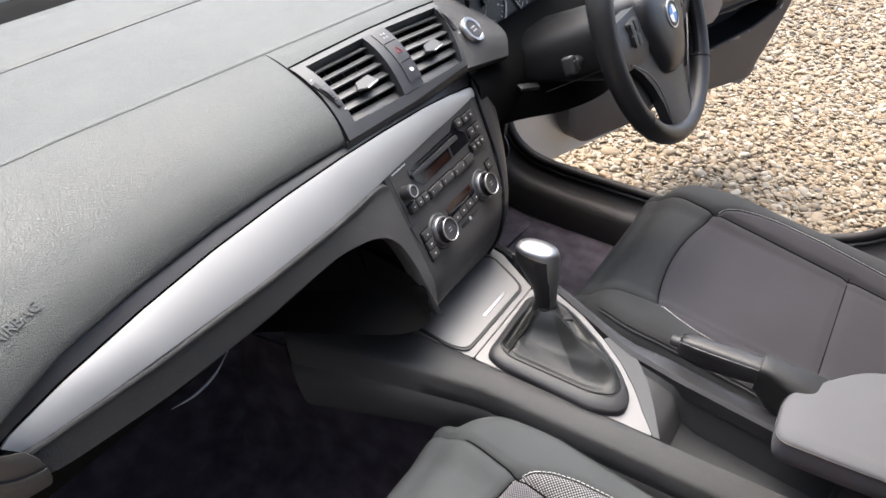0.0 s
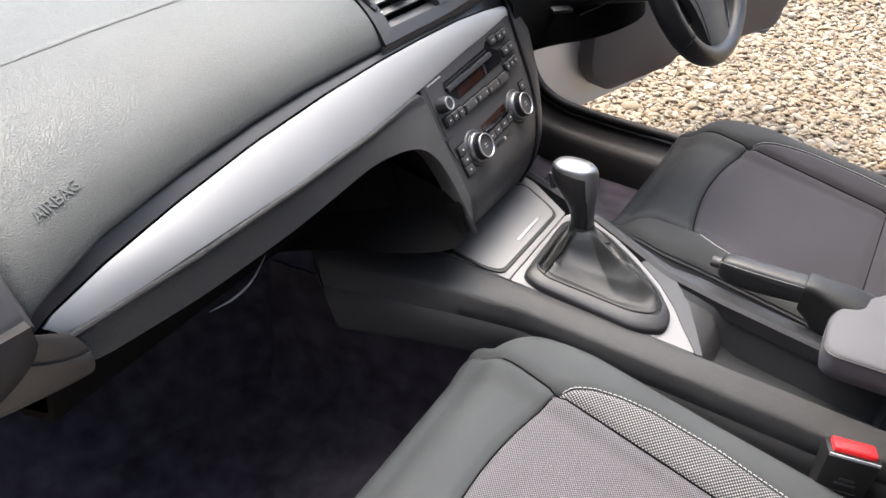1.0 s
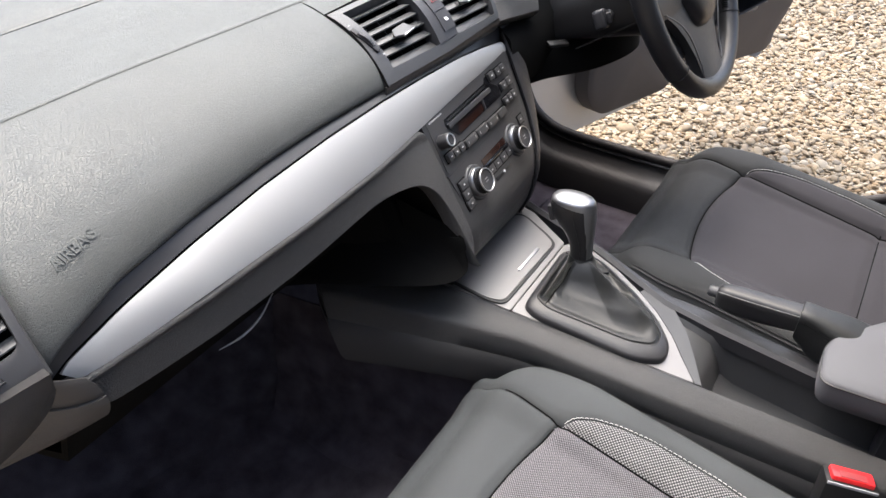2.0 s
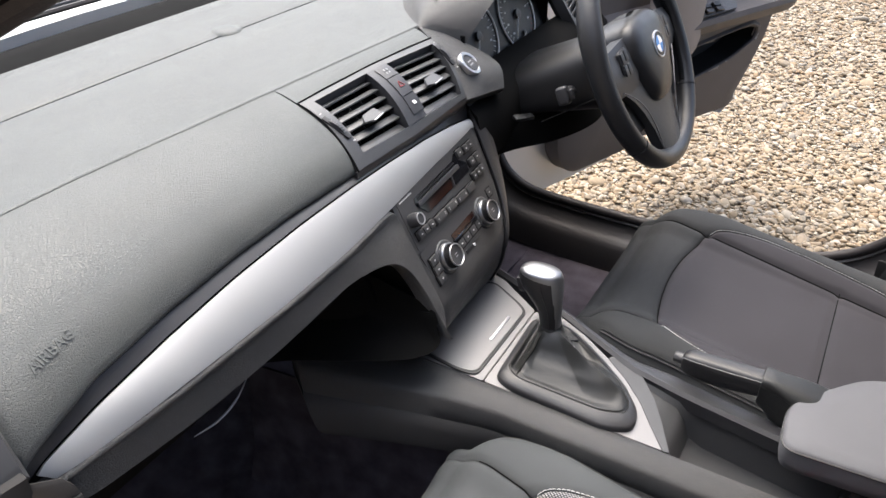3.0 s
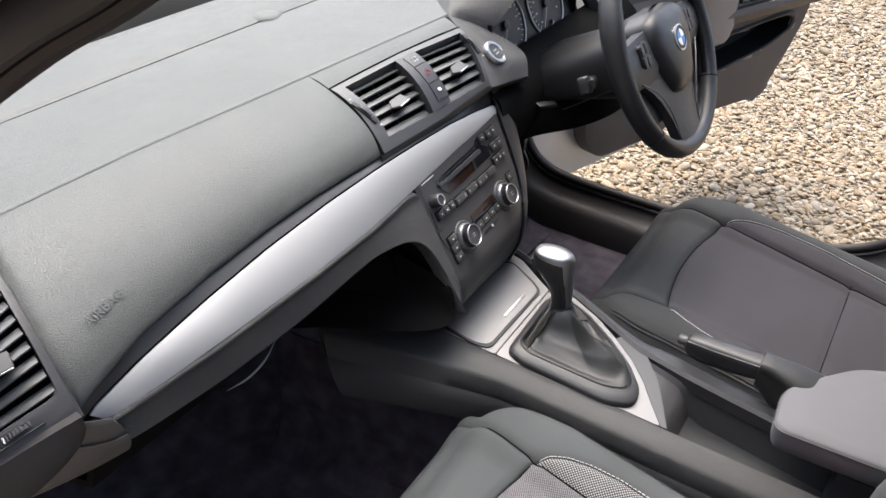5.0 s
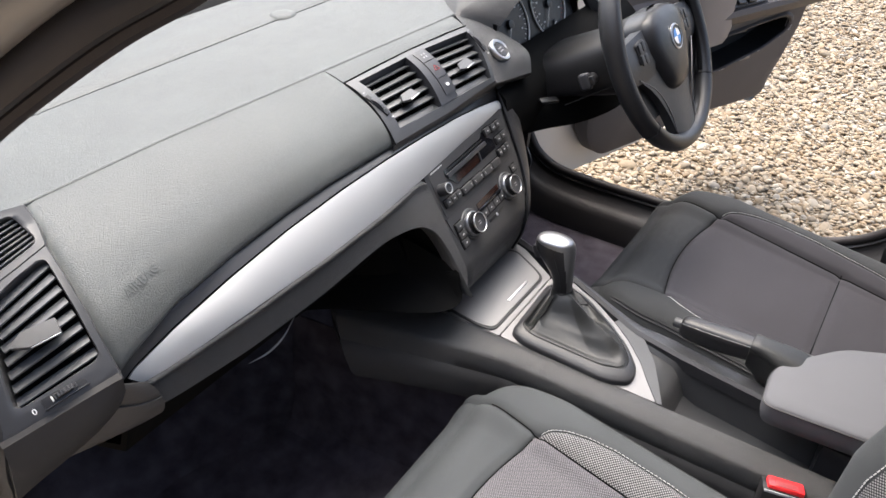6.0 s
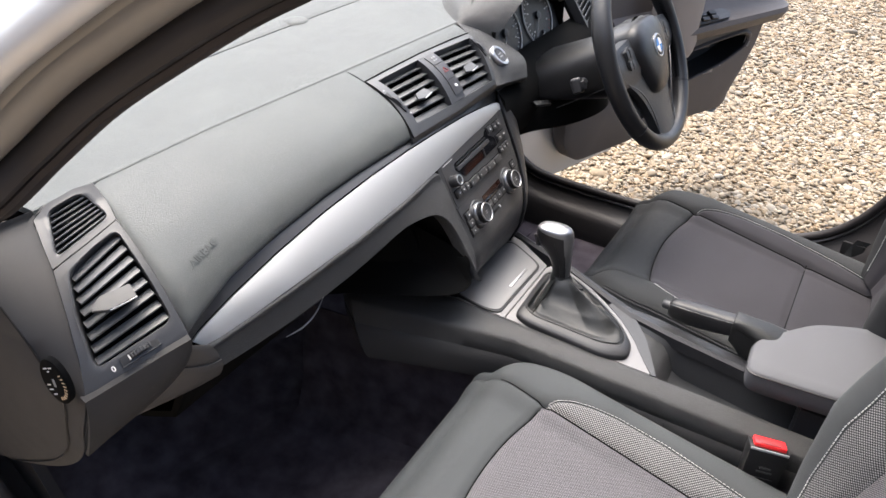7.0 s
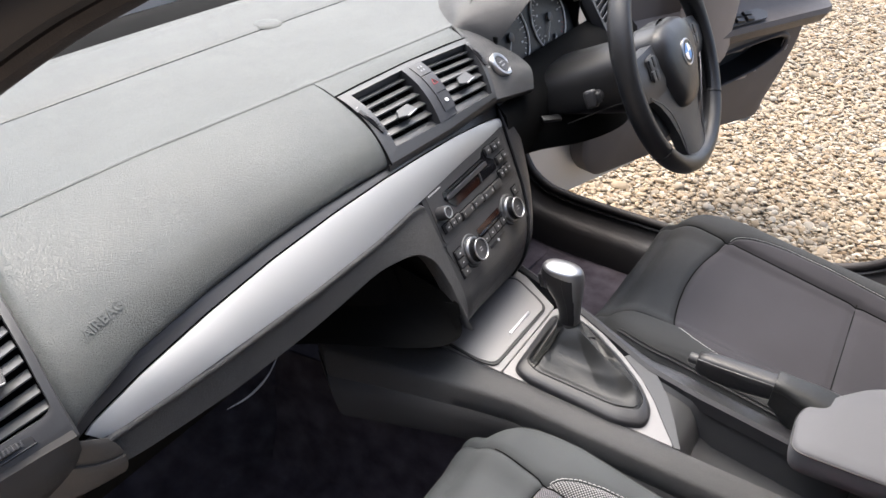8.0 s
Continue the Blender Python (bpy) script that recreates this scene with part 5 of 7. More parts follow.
def build_console():
    con = thing("centre_console", "dark centre console with a satin grey top plate", "centre console", (0, -0.2, 0.26))
    # passenger-side bolster and side wall
    def flare(y):
        t = max(0.0, (y + 0.12) / 0.25)
        return 0.054 * t ** 1.15

    def side_row(y, profile, back=0.0):
        x, z, f = ridge_x(y), top_z(y), flare(y)
        row = []
        for d, h in profile:
            k = 1 + f / 0.042 if d > 0 else 1
            row.append(Vector((x - d * k + back * 0.7, y + back - 0.62 * max(0, h) * max(0, (y + 0.12) / 0.285), z - h)))
        return row

    bolster = ((-0.003, 0.012), (0.0, 0.001), (0.002, -0.0014), (0.012, -0.0006), (0.024, 0.0015), (0.0345, 0.0045), (0.0375, 0.0065), (0.0393, 0.010), (0.0415, 0.022), (0.0440, 0.0375), (0.042, 0.040))
    wall = ((0.040, 0.036), (0.0452, 0.0385), (0.048, 0.06), (0.0495, 0.085), (0.0480, 0.094))
    for nm, prof, mat, lab in (("side_bolster", bolster, GRAIN_FINE, "grained dark bolster along the console"), ("console_side", wall, SIDE, "smooth dark console side")):
        rows = [side_row(0.165, prof, 0.05), side_row(0.165, prof, 0.012), side_row(0.165, prof, 0.003)] + [side_row(y, prof) for y in np.linspace(0.165, -0.72, 80)]
        part(nm, sheet(rows, 0.003), mat, con, lab, sharp=60)
    rows = []
    for y in np.linspace(0.30, -0.72, 30):
        x = ridge_x(min(y, 0.02)) - 0.04 * max(0, (y - 0.02) / 0.28)
        rows.append([(x - 0.040, y, 0.51), (x - 0.056, y, 0.44), (x - 0.066, y, 0.34), (x - 0.09, y, 0.275), (x - 0.14, y, 0.256)])
    part("tunnel_carpet", sheet(rows, 0.004), CARPET, con, "black carpet on the tunnel side")
    for y in (-0.335, -0.377):
        x = ridge_x(y)
        part("joint", tube([(x - 0.0480, y, top_z(y) - 0.039), (x - 0.0515, y - 0.006, 0.488)], 0.0010, 4), BLACK, con)
    # driver-side wall and rim
    rows = []
    for y in np.linspace(0.16, -0.72, 50):
        x = lean_x(curve([(-0.72, 0.026), (-0.33, 0.030), (-0.25, 0.036), (-0.12, 0.084), (0.02, 0.118), (0.16, 0.125)], y), y)
        z = top_z(y)
        w = curve([(-0.72, 0.030), (-0.3, 0.030), (-0.2, 0.012), (-0.1, 0.008), (0.16, 0.006)], y)
        rows.append([(x - 0.003, y, z - 0.02), (x - 0.002, y, z - 0.001), (x + 0.002, y, z + 0.002), (x + w * 0.6, y, z + 0.001), (x + w, y, z - 0.006), (x + w + 0.006, y, z - 0.03), (x + w + 0.010, y, z - 0.12), (x + w + 0.010, y, 0.25)])
    part("driver_side_rim", sheet(rows, 0.003), PLASTIC, con, "grey plastic rim beside the driver's seat")
    # satin plate: front lid and plate round the lever
    def flat(points, r=0.004):
        return rounded([(lean_x(x, y), y - 0.024) for x, y in points], r, 4)

    front = [(ridge_x(0.05) + 0.001, 0.05), (0.112, 0.05), (0.105, 0.0), (0.066, -0.075), (ridge_x(-0.0775) + 0.001, -0.0775)]
    part("front_plate", prism(flat(front), 0.006, TOPF, 0.0008), PLATE, con, "satin grey console plate")
    lid = [(-0.116, 0.035), (0.040, 0.048), (0.086, 0.012), (0.062, -0.045), (0.050, -0.064), (-0.108, -0.064), (-0.118, -0.040)]
    part("lid_gap", prism(rounded([(lean_x(-0.018 + (x + 0.018) * 1.035, y), (y + 0.008) * 1.05 - 0.032) for x, y in lid], 0.017, 6), 0.002, TOPF @ Matrix.Translation((0, 0, 0.0025))), BLACK, con)
    lid_ob = part("storage_lid", prism(flat(lid, 0.016), 0.005, TOPF @ Matrix.Translation((0, 0, 0.0036)), 0.0015), PLATE, con, "satin grey storage lid")
    part("lid_grip", box((0.062, 0.0045, 0.003), TOPF @ Matrix.Translation((-0.010, -0.073, 0.0040)) @ pose(0, 0, 0, 0, 0, 0), 0.0012), CHROME, lid_ob, "bright grip bar")
    mid = [(ridge_x(-0.079) + 0.001, -0.0790), (0.064, -0.0765), (0.081, -0.108), (0.060, -0.168), (0.036, -0.212), (0.010, -0.250), (-0.020, -0.282), (-0.050, -0.306), (ridge_x(-0.334) + 0.001, -0.334)]
    part("lever_plate", prism(flat(mid, 0.006), 0.006, TOPF, 0.0008), PLATE, con, "satin silver plate round the gear lever")
    sweep = [(-0.050, -0.3065), (-0.020, -0.2825), (0.010, -0.2505), (0.036, -0.2125), (0.050, -0.22), (0.040, -0.26), (0.0, -0.296), (-0.035, -0.318), (ridge_x(-0.343) + 0.002, -0.343), (ridge_x(-0.335) + 0.001, -0.3345)]
    part("sweep_edge", prism([(lean_x(x, y), y - 0.024) for x, y in sweep], 0.006, TOPF, 0.0006), PLASTIC_GREY, con, "grey border of the plate")
    # oddments tray behind the lever
    def tray_row(y, depth):
        xl, xr = ridge_x(y) + 0.001, lean_x(curve([(-0.72, 0.026), (-0.33, 0.030), (-0.25, 0.036)], y), y) + 0.001
        z = top_z(y)
        return [(xl, y, z - 0.002), (xl + 0.006, y, z - depth * 0.5), (xl + 0.012, y, z - depth), (xr - 0.012, y, z - depth), (xr - 0.006, y, z - depth * 0.5), (xr, y, z - 0.002)]
    rows = [tray_row(-0.24, 0.010), tray_row(-0.30, 0.014), tray_row(-0.325, 0.018), tray_row(-0.338, 0.034), tray_row(-0.35, 0.062), tray_row(-0.37, 0.070), tray_row(-0.50, 0.070), tray_row(-0.72, 0.070)]
    part("oddments_tray", sheet(rows), PLASTIC_GREY, con, "dark open tray behind the gear lever")
    # raised dark surround of the gaiter
    ring_o = [(-0.100, -0.090), (0.040, -0.083), (0.062, -0.110), (0.050, -0.155), (0.020, -0.212), (-0.012, -0.258), (-0.046, -0.288), (-0.078, -0.290), (-0.098, -0.255), (-0.113, -0.115)]
    ring_i = [(-0.083, -0.100), (0.028, -0.095), (0.049, -0.116), (0.041, -0.151), (0.014, -0.204), (-0.015, -0.247), (-0.042, -0.271), (-0.065, -0.272), (-0.080, -0.242), (-0.093, -0.122)]
    a, b = flat(ring_o, 0.014), flat(ring_i, 0.012)
    rows = [[(lerp(p[0], q[0], f), lerp(p[1], q[1], f), h) for p, q in zip(a, b)] for f, h in ((0.0, 0.0), (0.02, 0.0045), (0.07, 0.0075), (0.16, 0.0092), (0.45, 0.0115), (0.80, 0.0138), (0.93, 0.0142), (1.0, 0.0130), (1.02, 0.0040))]
    bm = sheet(rows, close_u=True)
    bm.transform(TOPF)
    part("gaiter_surround", bm, PLASTIC, con, "raised dark surround of the gaiter")
    part("selector_scale", prism(flat([(0.030, -0.090), (0.052, -0.112), (0.030, -0.165), (0.018, -0.150)], 0.004), 0.002, TOPF @ Matrix.Translation((0, 0, 0.0145)), 0.0005), BLACK, con, "black selector scale")
    for k, ch in enumerate("D"):
        part("marking", letters(ch, 0.009, 0.0006, TOPF @ Matrix.Translation((0.036, -0.150, 0.0155)) @ pose(0, 0, 0, 0, 0, -70)), WHITE, con, "white selector letter")
    for k in range(3):
        part("marking", box((0.003, 0.005, 0.0006), TOPF @ Matrix.Translation((0.037 + 0.003 * k, -0.137 + 0.012 * k, 0.0152)) @ pose(0, 0, 0, 0, 0, -70), 0), FAINT, con)

    # ---- gear lever ----
    lever = thing("gear_lever", "automatic gear lever with satin silver cap and black leather gaiter", "gear lever", console(-0.01, -0.13))
    base = [Vector((x, y, 0.012)) for x, y in flat(ring_i, 0.012)]
    base = [TOPF @ p for p in base]
    n = len(base)
    collar_c = Vector((-0.006, -0.129, 0.617))
    heading = lambda p: math.atan2(p.y - collar_c.y, p.x - collar_c.x)
    corners = [heading(TOPF @ Vector((x, y - 0.024, 0))) for x, y in ((-0.055, -0.262), (-0.088, -0.118), (0.036, -0.104))]

    def ridge(ang, at, wide):
        d = (ang - at + math.pi) % (2 * math.pi) - math.pi
        return max(0.0, 1 - abs(d) / wide) ** 1.2

    rows = []
    for j in range(31):
        t = j / 30
        row = []
        for p in base:
            ang = heading(p)
            top = collar_c + Vector((0.0150 * math.cos(ang), 0.0150 * math.sin(ang), 0.012))
            tail, left, right = ridge(ang, corners[0] + 0.12 - 0.30 * t, 0.42), ridge(ang, corners[1], 0.32), ridge(ang, corners[2], 0.70)
            v = p.lerp(top, t)
            front = ridge(ang, (corners[0] + 2 * math.pi + corners[1]) / 2, 0.9)
            rise = 2.8 - 1.75 * tail - 0.9 * left - 0.8 * right - 0.6 * front
            v.z = lerp(p.z, top.z, t ** rise)
            wrinkle = math.sin(math.pi * t) ** 0.7
            v.z += wrinkle * (0.0100 * tail + 0.0045 * left + 0.0050 * (0.6 - abs(math.sin(2.5 * ang + 5 * t + 0.2))) + 0.0016 * math.sin(13 * ang - 6 * t))
            v.z -= 0.019 * wrinkle * ridge(ang, corners[1] - 0.60, 0.60) + 0.009 * wrinkle * ridge(ang, corners[0] + 0.80, 0.55)
            v.z += 0.0020 * math.sin(math.pi * min(1, t * 7)) if t < 0.15 else 0
            if t > 0.72:
                v += Vector((math.cos(ang), math.sin(ang), 0)) * 0.0035 * math.sin(math.pi * (t - 0.72) / 0.28) * (1 + 0.5 * math.sin(7 * ang + 2))
            row.append(v)
        rows.append(row)
    part("gaiter", sheet(rows, close_u=True), BOOT_LEATHER, lever, "creased black leather gaiter")
    part("gaiter_collar", lathe([(0.0185, -0.006), (0.0182, 0.000), (0.0170, 0.006), (0.0155, 0.008)], Matrix.Translation(collar_c + Vector((0, 0, 0.006))), 24), BOOT_LEATHER, lever)
    part("gaiter_seam", tube([p.lerp(collar_c, 0.03) + Vector((0, 0, 0.001)) for p in base], 0.0011, 5, closed=True), BLACK, lever)
    k0 = min(range(n), key=lambda k: abs(heading(base[k]) - corners[1]))
    part("gaiter_seam", tube([rows[j][k0] + Vector((0, 0, 0.0006)) for j in range(1, 27)], 0.0009, 5), BLACK_AND_SHADE, lever, "stitched seam of the gaiter")
    # lever body: rings from the collar up to the head, which leans forward over the button
    axis = [(-0.006, -0.129, 0.610, 0.0150, 0.0150, 0.0), (-0.0055, -0.128, 0.630, 0.0146, 0.0150, 0.02), (-0.005, -0.126, 0.648, 0.0152, 0.0160, 0.05), (-0.004, -0.122, 0.663, 0.0168, 0.0195, 0.10), (-0.003, -0.116, 0.677, 0.0190, 0.0250, 0.16), (-0.0015, -0.110, 0.690, 0.0208, 0.0300, 0.20), (-0.0005, -0.1065, 0.701, 0.0213, 0.0322, 0.18), (0.0, -0.105, 0.709, 0.0204, 0.0312, 0.14), (0.0, -0.1045, 0.7150, 0.0176, 0.0275, 0.10), (0.0, -0.1045, 0.7185, 0.0120, 0.0195, 0.06), (0.0, -0.1045, 0.7199, 0.0050, 0.0085, 0.03), (0.0, -0.1045, 0.7202, 0.0015, 0.0025, 0.01)]
    at = [spline([a[:3] for a in axis], 90), spline([a[3:] for a in axis], 90)]

    def knob_point(i, q, grow=0.0):
        c, (rx, ry, tip) = at[0][i], at[1][i]
        cq, sq = math.copysign(abs(math.cos(q)) ** 0.85, math.cos(q)), math.copysign(abs(math.sin(q)) ** 0.85, math.sin(q))
        return Vector((c.x + (max(rx, 0.0003) + grow) * cq, c.y + (max(ry, 0.0003) + grow) * sq, c.z + 0.6 * grow - tip * sq * 0.014))

    def is_silver(i, q):
        d = abs((q + math.pi / 2 + math.pi) % (2 * math.pi) - math.pi)
        z = at[0][i].z
        wide = lerp(radians(40), radians(48), min(1, max(0, (z - 0.63) / 0.05)))
        if z > 0.7045:
            wide += radians(150) * min(1, (z - 0.7045) / 0.0105) ** 1.2
        return d < wide

    sides = 96
    knob = None
    for silver in (False, True):
        bm = bmesh.new()
        ring = [[bm.verts.new(knob_point(i, 2 * math.pi * k / sides, 0.0007 if silver else 0.0)) for k in range(sides)] for i in range(82)]
        for i in range(81):
            for k in range(sides):
                if not silver or is_silver(i + 0, 2 * math.pi * (k + 0.5) / sides):
                    bm.faces.new((ring[i][k], ring[i][(k + 1) % sides], ring[i + 1][(k + 1) % sides], ring[i + 1][k]))
        bm.faces.new(ring[-1])
        bmesh.ops.delete(bm, geom=[v for v in bm.verts if not v.link_faces], context="VERTS")
        bmesh.ops.recalc_face_normals(bm, faces=bm.faces[:])
        if silver:
            part("silver_spine", bm, CHROME_DARK, knob, "satin silver cap running down the back of the lever")
        else:
            knob = part("lever_grip", bm, WHEEL_LEATHER, lever, "black leather lever grip")
    for side in (-1, 1):
        q = -math.pi / 2 + side * radians(78)
        part("lever_seam", tube([knob_point(i, q, 0.0002) for i in range(6, 62)], 0.0006, 4), BLACK, knob)
    part("release_button", box((0.015, 0.010, 0.024), pose(-0.002, -0.0775, 0.6845, -16), 0.004), PLASTIC, knob, "dark release button")


def build_handbrake():
    hb = thing("handbrake", "black leather handbrake lever with gaiter", "handbrake", (0.062, -0.42, 0.55))
    def section(y, half, low, high, power=0.55, shift=0.0, k=28):
        mid, tall = (low + high) / 2, (high - low) / 2
        return [Vector((0.060 + shift + half * math.copysign(abs(math.cos(q)) ** power, math.cos(q)), y, mid + tall * math.copysign(abs(math.sin(q)) ** power, math.sin(q)))) for q in (2 * math.pi * j / k for j in range(k))]

    shape = [(-0.3105, 0.004, 0.586, 0.600), (-0.3120, 0.0095, 0.580, 0.606), (-0.318, 0.0130, 0.576, 0.6095), (-0.330, 0.0150, 0.574, 0.6115), (-0.350, 0.0160, 0.573, 0.6130), (-0.375, 0.0163, 0.575, 0.6145), (-0.400, 0.0165, 0.579, 0.6160), (-0.420, 0.0165, 0.583, 0.6170), (-0.432, 0.0150, 0.588, 0.6150)]
    smooth = spline([(a, b, 0) for a, b, c, d in shape], 40), spline([(c, d, 0) for a, b, c, d in shape], 40)
    rows = [section(p.x, p.y, r.x, r.y, 0.62) for p, r in zip(*smooth)]
    bm = sheet(rows, close_u=True)
    bm.faces.new([bm.verts.new(p) for p in rows[0]])
    grip = part("grip", bm, WHEEL_LEATHER, hb, "leather wrapped grip")
    part("seam", tube([r[11] + Vector((-0.0003, 0, 0.0004)) for r in rows[5:]], 0.0005, 4), FAINT, grip, "pale stitched seam")
    part("release_button", tube([(0.060, -0.2985, 0.5945), (0.060, -0.3005, 0.5945), (0.060, -0.314, 0.5945)], [0.0062, 0.0078, 0.0080], 16), PLASTIC_GREY, hb, "dark push button")
    shape = [(-0.4185, 0.0190, 0.5790, 0.6195), (-0.4200, 0.0198, 0.5740, 0.6210), (-0.430, 0.0205, 0.5660, 0.6215), (-0.442, 0.0220, 0.5560, 0.6205), (-0.456, 0.0245, 0.5480, 0.6190), (-0.475, 0.0280, 0.5420, 0.6165), (-0.510, 0.0320, 0.5400, 0.6100)]
    smooth = spline([(a, b, 0) for a, b, c, d in shape], 30), spline([(c, d, 0) for a, b, c, d in shape], 30)
    rows = []
    for i, (p, r) in enumerate(zip(*smooth)):
        t = i / 29
        ring = section(p.x, p.y, r.x, r.y, 0.5, k=48)
        rows.append([v + Vector((-1, 0, 0)) * 0.0016 * t * math.sin(22 * v.z * 10 + 9 * t) + Vector((0, 0, -1)) * 0.004 * t * max(0, math.sin(5 * t * math.pi)) * (v.z < 0.57) for v in ring])
    rows = [[v.lerp(Vector((0.060, v.y, 0.598)), 0.12) for v in rows[0]]] + rows
    g = part("gaiter", sheet(rows, close_u=True), BOOT_LEATHER, hb, "creased leather gaiter")
    part("collar_seam", tube([v + Vector((0, -0.0085, 0)) for v in rows[3]], 0.0006, 4, closed=True), BLACK_AND_SHADE, g)
    for i in range(3, 26, 1):
        a, b = rows[i][22], rows[i + 1][22]
        part("stitch", tube([a + Vector((-0.0008, 0, 0)), a.lerp(b, 0.6) + Vector((-0.0010, 0, 0))], 0.0006, 4), BLACK_AND_SHADE, g)


def build_armrest():
    arm = thing("armrest", "grey padded vinyl armrest with a stitched edge", "armrest", (0.0, -0.6, 0.55))
    def outline(grow):
        pts = [(-0.050, -0.462), (0.018, -0.457), (0.050, -0.470), (0.118, -0.535), (0.140, -0.60), (0.140, -0.84), (-0.055, -0.84), (-0.056, -0.60)]
        cx, cy = 0.04, -0.66
        return [(cx + (x - cx) * grow, cy + (y - cy) * (grow if grow < 0.9 else 1 + (grow - 1) * 0.5)) for x, y in rounded(pts, 0.020, 6)]
    z = 0.604

    def tilt(bm):
        for v in bm.verts:
            v.co.z += 0.11 * (-0.462 - v.co.y)

    rows = [[(x, y, z - 0.042) for x, y in outline(0.90)], [(x, y, z - 0.036) for x, y in outline(0.965)], [(x, y, z - 0.022) for x, y in outline(0.995)], [(x, y, z - 0.008) for x, y in outline(1.005)], [(x, y, z - 0.001) for x, y in outline(1.0)]]
    bm = sheet(rows, close_u=True)
    tilt(bm)
    part("padded_side", bm, ARM_VINYL, arm, "grained side of the armrest")
    rows = [[(x, y, z - 0.0005) for x, y in outline(1.0)], [(x, y, z + 0.0030) for x, y in outline(0.99)], [(x, y, z + 0.0055) for x, y in outline(0.955)], [(x, y, z + 0.007) for x, y in outline(0.8)], [(x, y, z + 0.0075) for x, y in outline(0.4)], [(x, y, z + 0.0075) for x, y in outline(0.002)]]
    bm = sheet(rows, close_u=True)
    tilt(bm)
    part("padded_top", bm, ARM_VINYL, arm, "smooth padded top")
    bm = tube([(x, y, z + 0.0002) for x, y in outline(1.002)], 0.0010, 5, closed=True)
    tilt(bm)
    part("edge_seam", bm, BLACK, arm)
    part("arm_body", box((0.075, 0.30, 0.09), pose(0.0, -0.70, 0.518), 0.012), PLASTIC, arm, "dark box below the armrest")


# ---- seats ----
def build_seat(cx, front, base, driver):
    """A bucket front seat: cushion panels, bolsters, stitching and backrest. u across, v rearwards from the front edge."""
    cloth = CLOTH_BLACK if driver else CLOTH
    insert = CLOTH_DARK if driver else WEAVE
    mesh_c = CLOTH_DARK if driver else MESH
    seat = thing("front_seat", "dark grey cloth driver's seat with white stitching" if driver else "grey cloth passenger seat with woven inserts and white stitching", "car seat", (cx, front - 0.3, 0.25), "front seats")
    HW, LEN = 0.250, 0.52

    def half(v):
        return HW * (1 - 0.16 * max(0, 1 - v / 0.13) ** 2.2) - 0.004 * math.sin(v * 6)

    def edge(v):
        return half(v)

    def seam_u(v):
        return curve([(0.0, 0.172), (0.05, 0.163), (0.12, 0.154), (0.3, 0.146), (0.55, 0.135)], v)

    def stitch_u(v):
        return curve([(0.115, 0.155), (0.13, 0.168), (0.15, 0.178), (0.18, 0.186), (0.22, 0.191), (0.3, 0.190), (0.42, 0.178), (0.55, 0.155)], v)

    def front_v(u):
        return 0.112 - 0.024 * (1 - (u / 0.158) ** 2)

    def height(u, v):
        a = abs(u)
        z = base - 0.155 * (v - 0.12)
        if v < 0.12:
            z -= 0.155 * (0.12 - v) * 0.15
            k = max(0, 1 - v / 0.06)
            z -= 0.034 * k ** 2.2
        e = edge(v)
        b = min(1, max(0, (a - 0.125) / (e - 0.135)))
        z += (0.030 * min(1, v / 0.2 + 0.35)) * math.sin(math.pi * min(1, b * 0.72)) ** 1.2
        if a > e - 0.034:
            k = min(1, (a - (e - 0.034)) / 0.034)
            z -= 0.030 * k ** 3.2
        z += 0.004 * math.cos(math.pi * u / 0.3) * (1 if v > 0.12 else v / 0.12)
        # seams sink in
        z -= 0.0055 * math.exp(-((a - seam_u(v)) / 0.0055) ** 2) * (1 if v < 0.5 else 0)
        if a < seam_u(v) + 0.01:
            z -= 0.0060 * math.exp(-((v - front_v(u)) / 0.0065) ** 2)
            z -= 0.004 * math.exp(-((v - 0.365) / 0.006) ** 2)
        if v > 0.115:
            z -= 0.003 * math.exp(-((a - stitch_u(v)) / 0.004) ** 2)
        return z

    def P(u, v, up=0.0):
        if v < 0:
            q = min(1, -v / 0.030) * math.pi / 2
            return Vector((cx + u, front + 0.032 * math.sin(q) + 0.4 * min(0, v + 0.030), height(u, 0) - 0.040 * (1 - math.cos(q)) + 2.6 * min(0, v + 0.030) + up))
        return Vector((cx + u, front - v, height(u, v) + up))

    def patch(ulo, uhi, vlo, vhi, nu, nv, nm, mat, lab=""):
        rows = []
        for j in range(nv + 1):
            row = []
            for i in range(nu + 1):
                s, t = i / nu, j / nv
                v = lerp(vlo, vhi, t) if not callable(vlo) else None
                if v is None:
                    u0 = lerp(ulo(0.12), uhi(0.12), s)
                    v = lerp(vlo(u0), vhi(u0), t)
                u = lerp(ulo(max(v, 0)), uhi(max(v, 0)), s)
                row.append(P(u, v))
            rows.append(row)
        return part(nm, sheet(rows, 0.012, down=(0, 0, -1)), mat, seat, lab, sharp=80)

    patch(lambda v: -seam_u(v), seam_u, front_v, lambda u: LEN, 54, 60, "cushion_insert", insert, "dark cloth insert" if driver else "grey woven cloth insert")
    patch(lambda v: -seam_u(v), seam_u, lambda u: -0.055, front_v, 54, 34, "front_panel", cloth, "smooth grey cloth front panel")
    for s in (-1, 1):
        nm = "bolster"
        patch(lambda v: s * seam_u(v), lambda v: s * max(seam_u(v), stitch_u(v)), 0.115, LEN, 14, 60, "bolster_insert", mesh_c, "" if driver else "coarse woven strip along the bolster")
        patch(lambda v: s * max(seam_u(v), stitch_u(v) if v > 0.115 else 0), lambda v: s * edge(v), -0.055, LEN, 16, 100, nm, cloth, "smooth cloth bolster")
        # side skirt
        rows = []
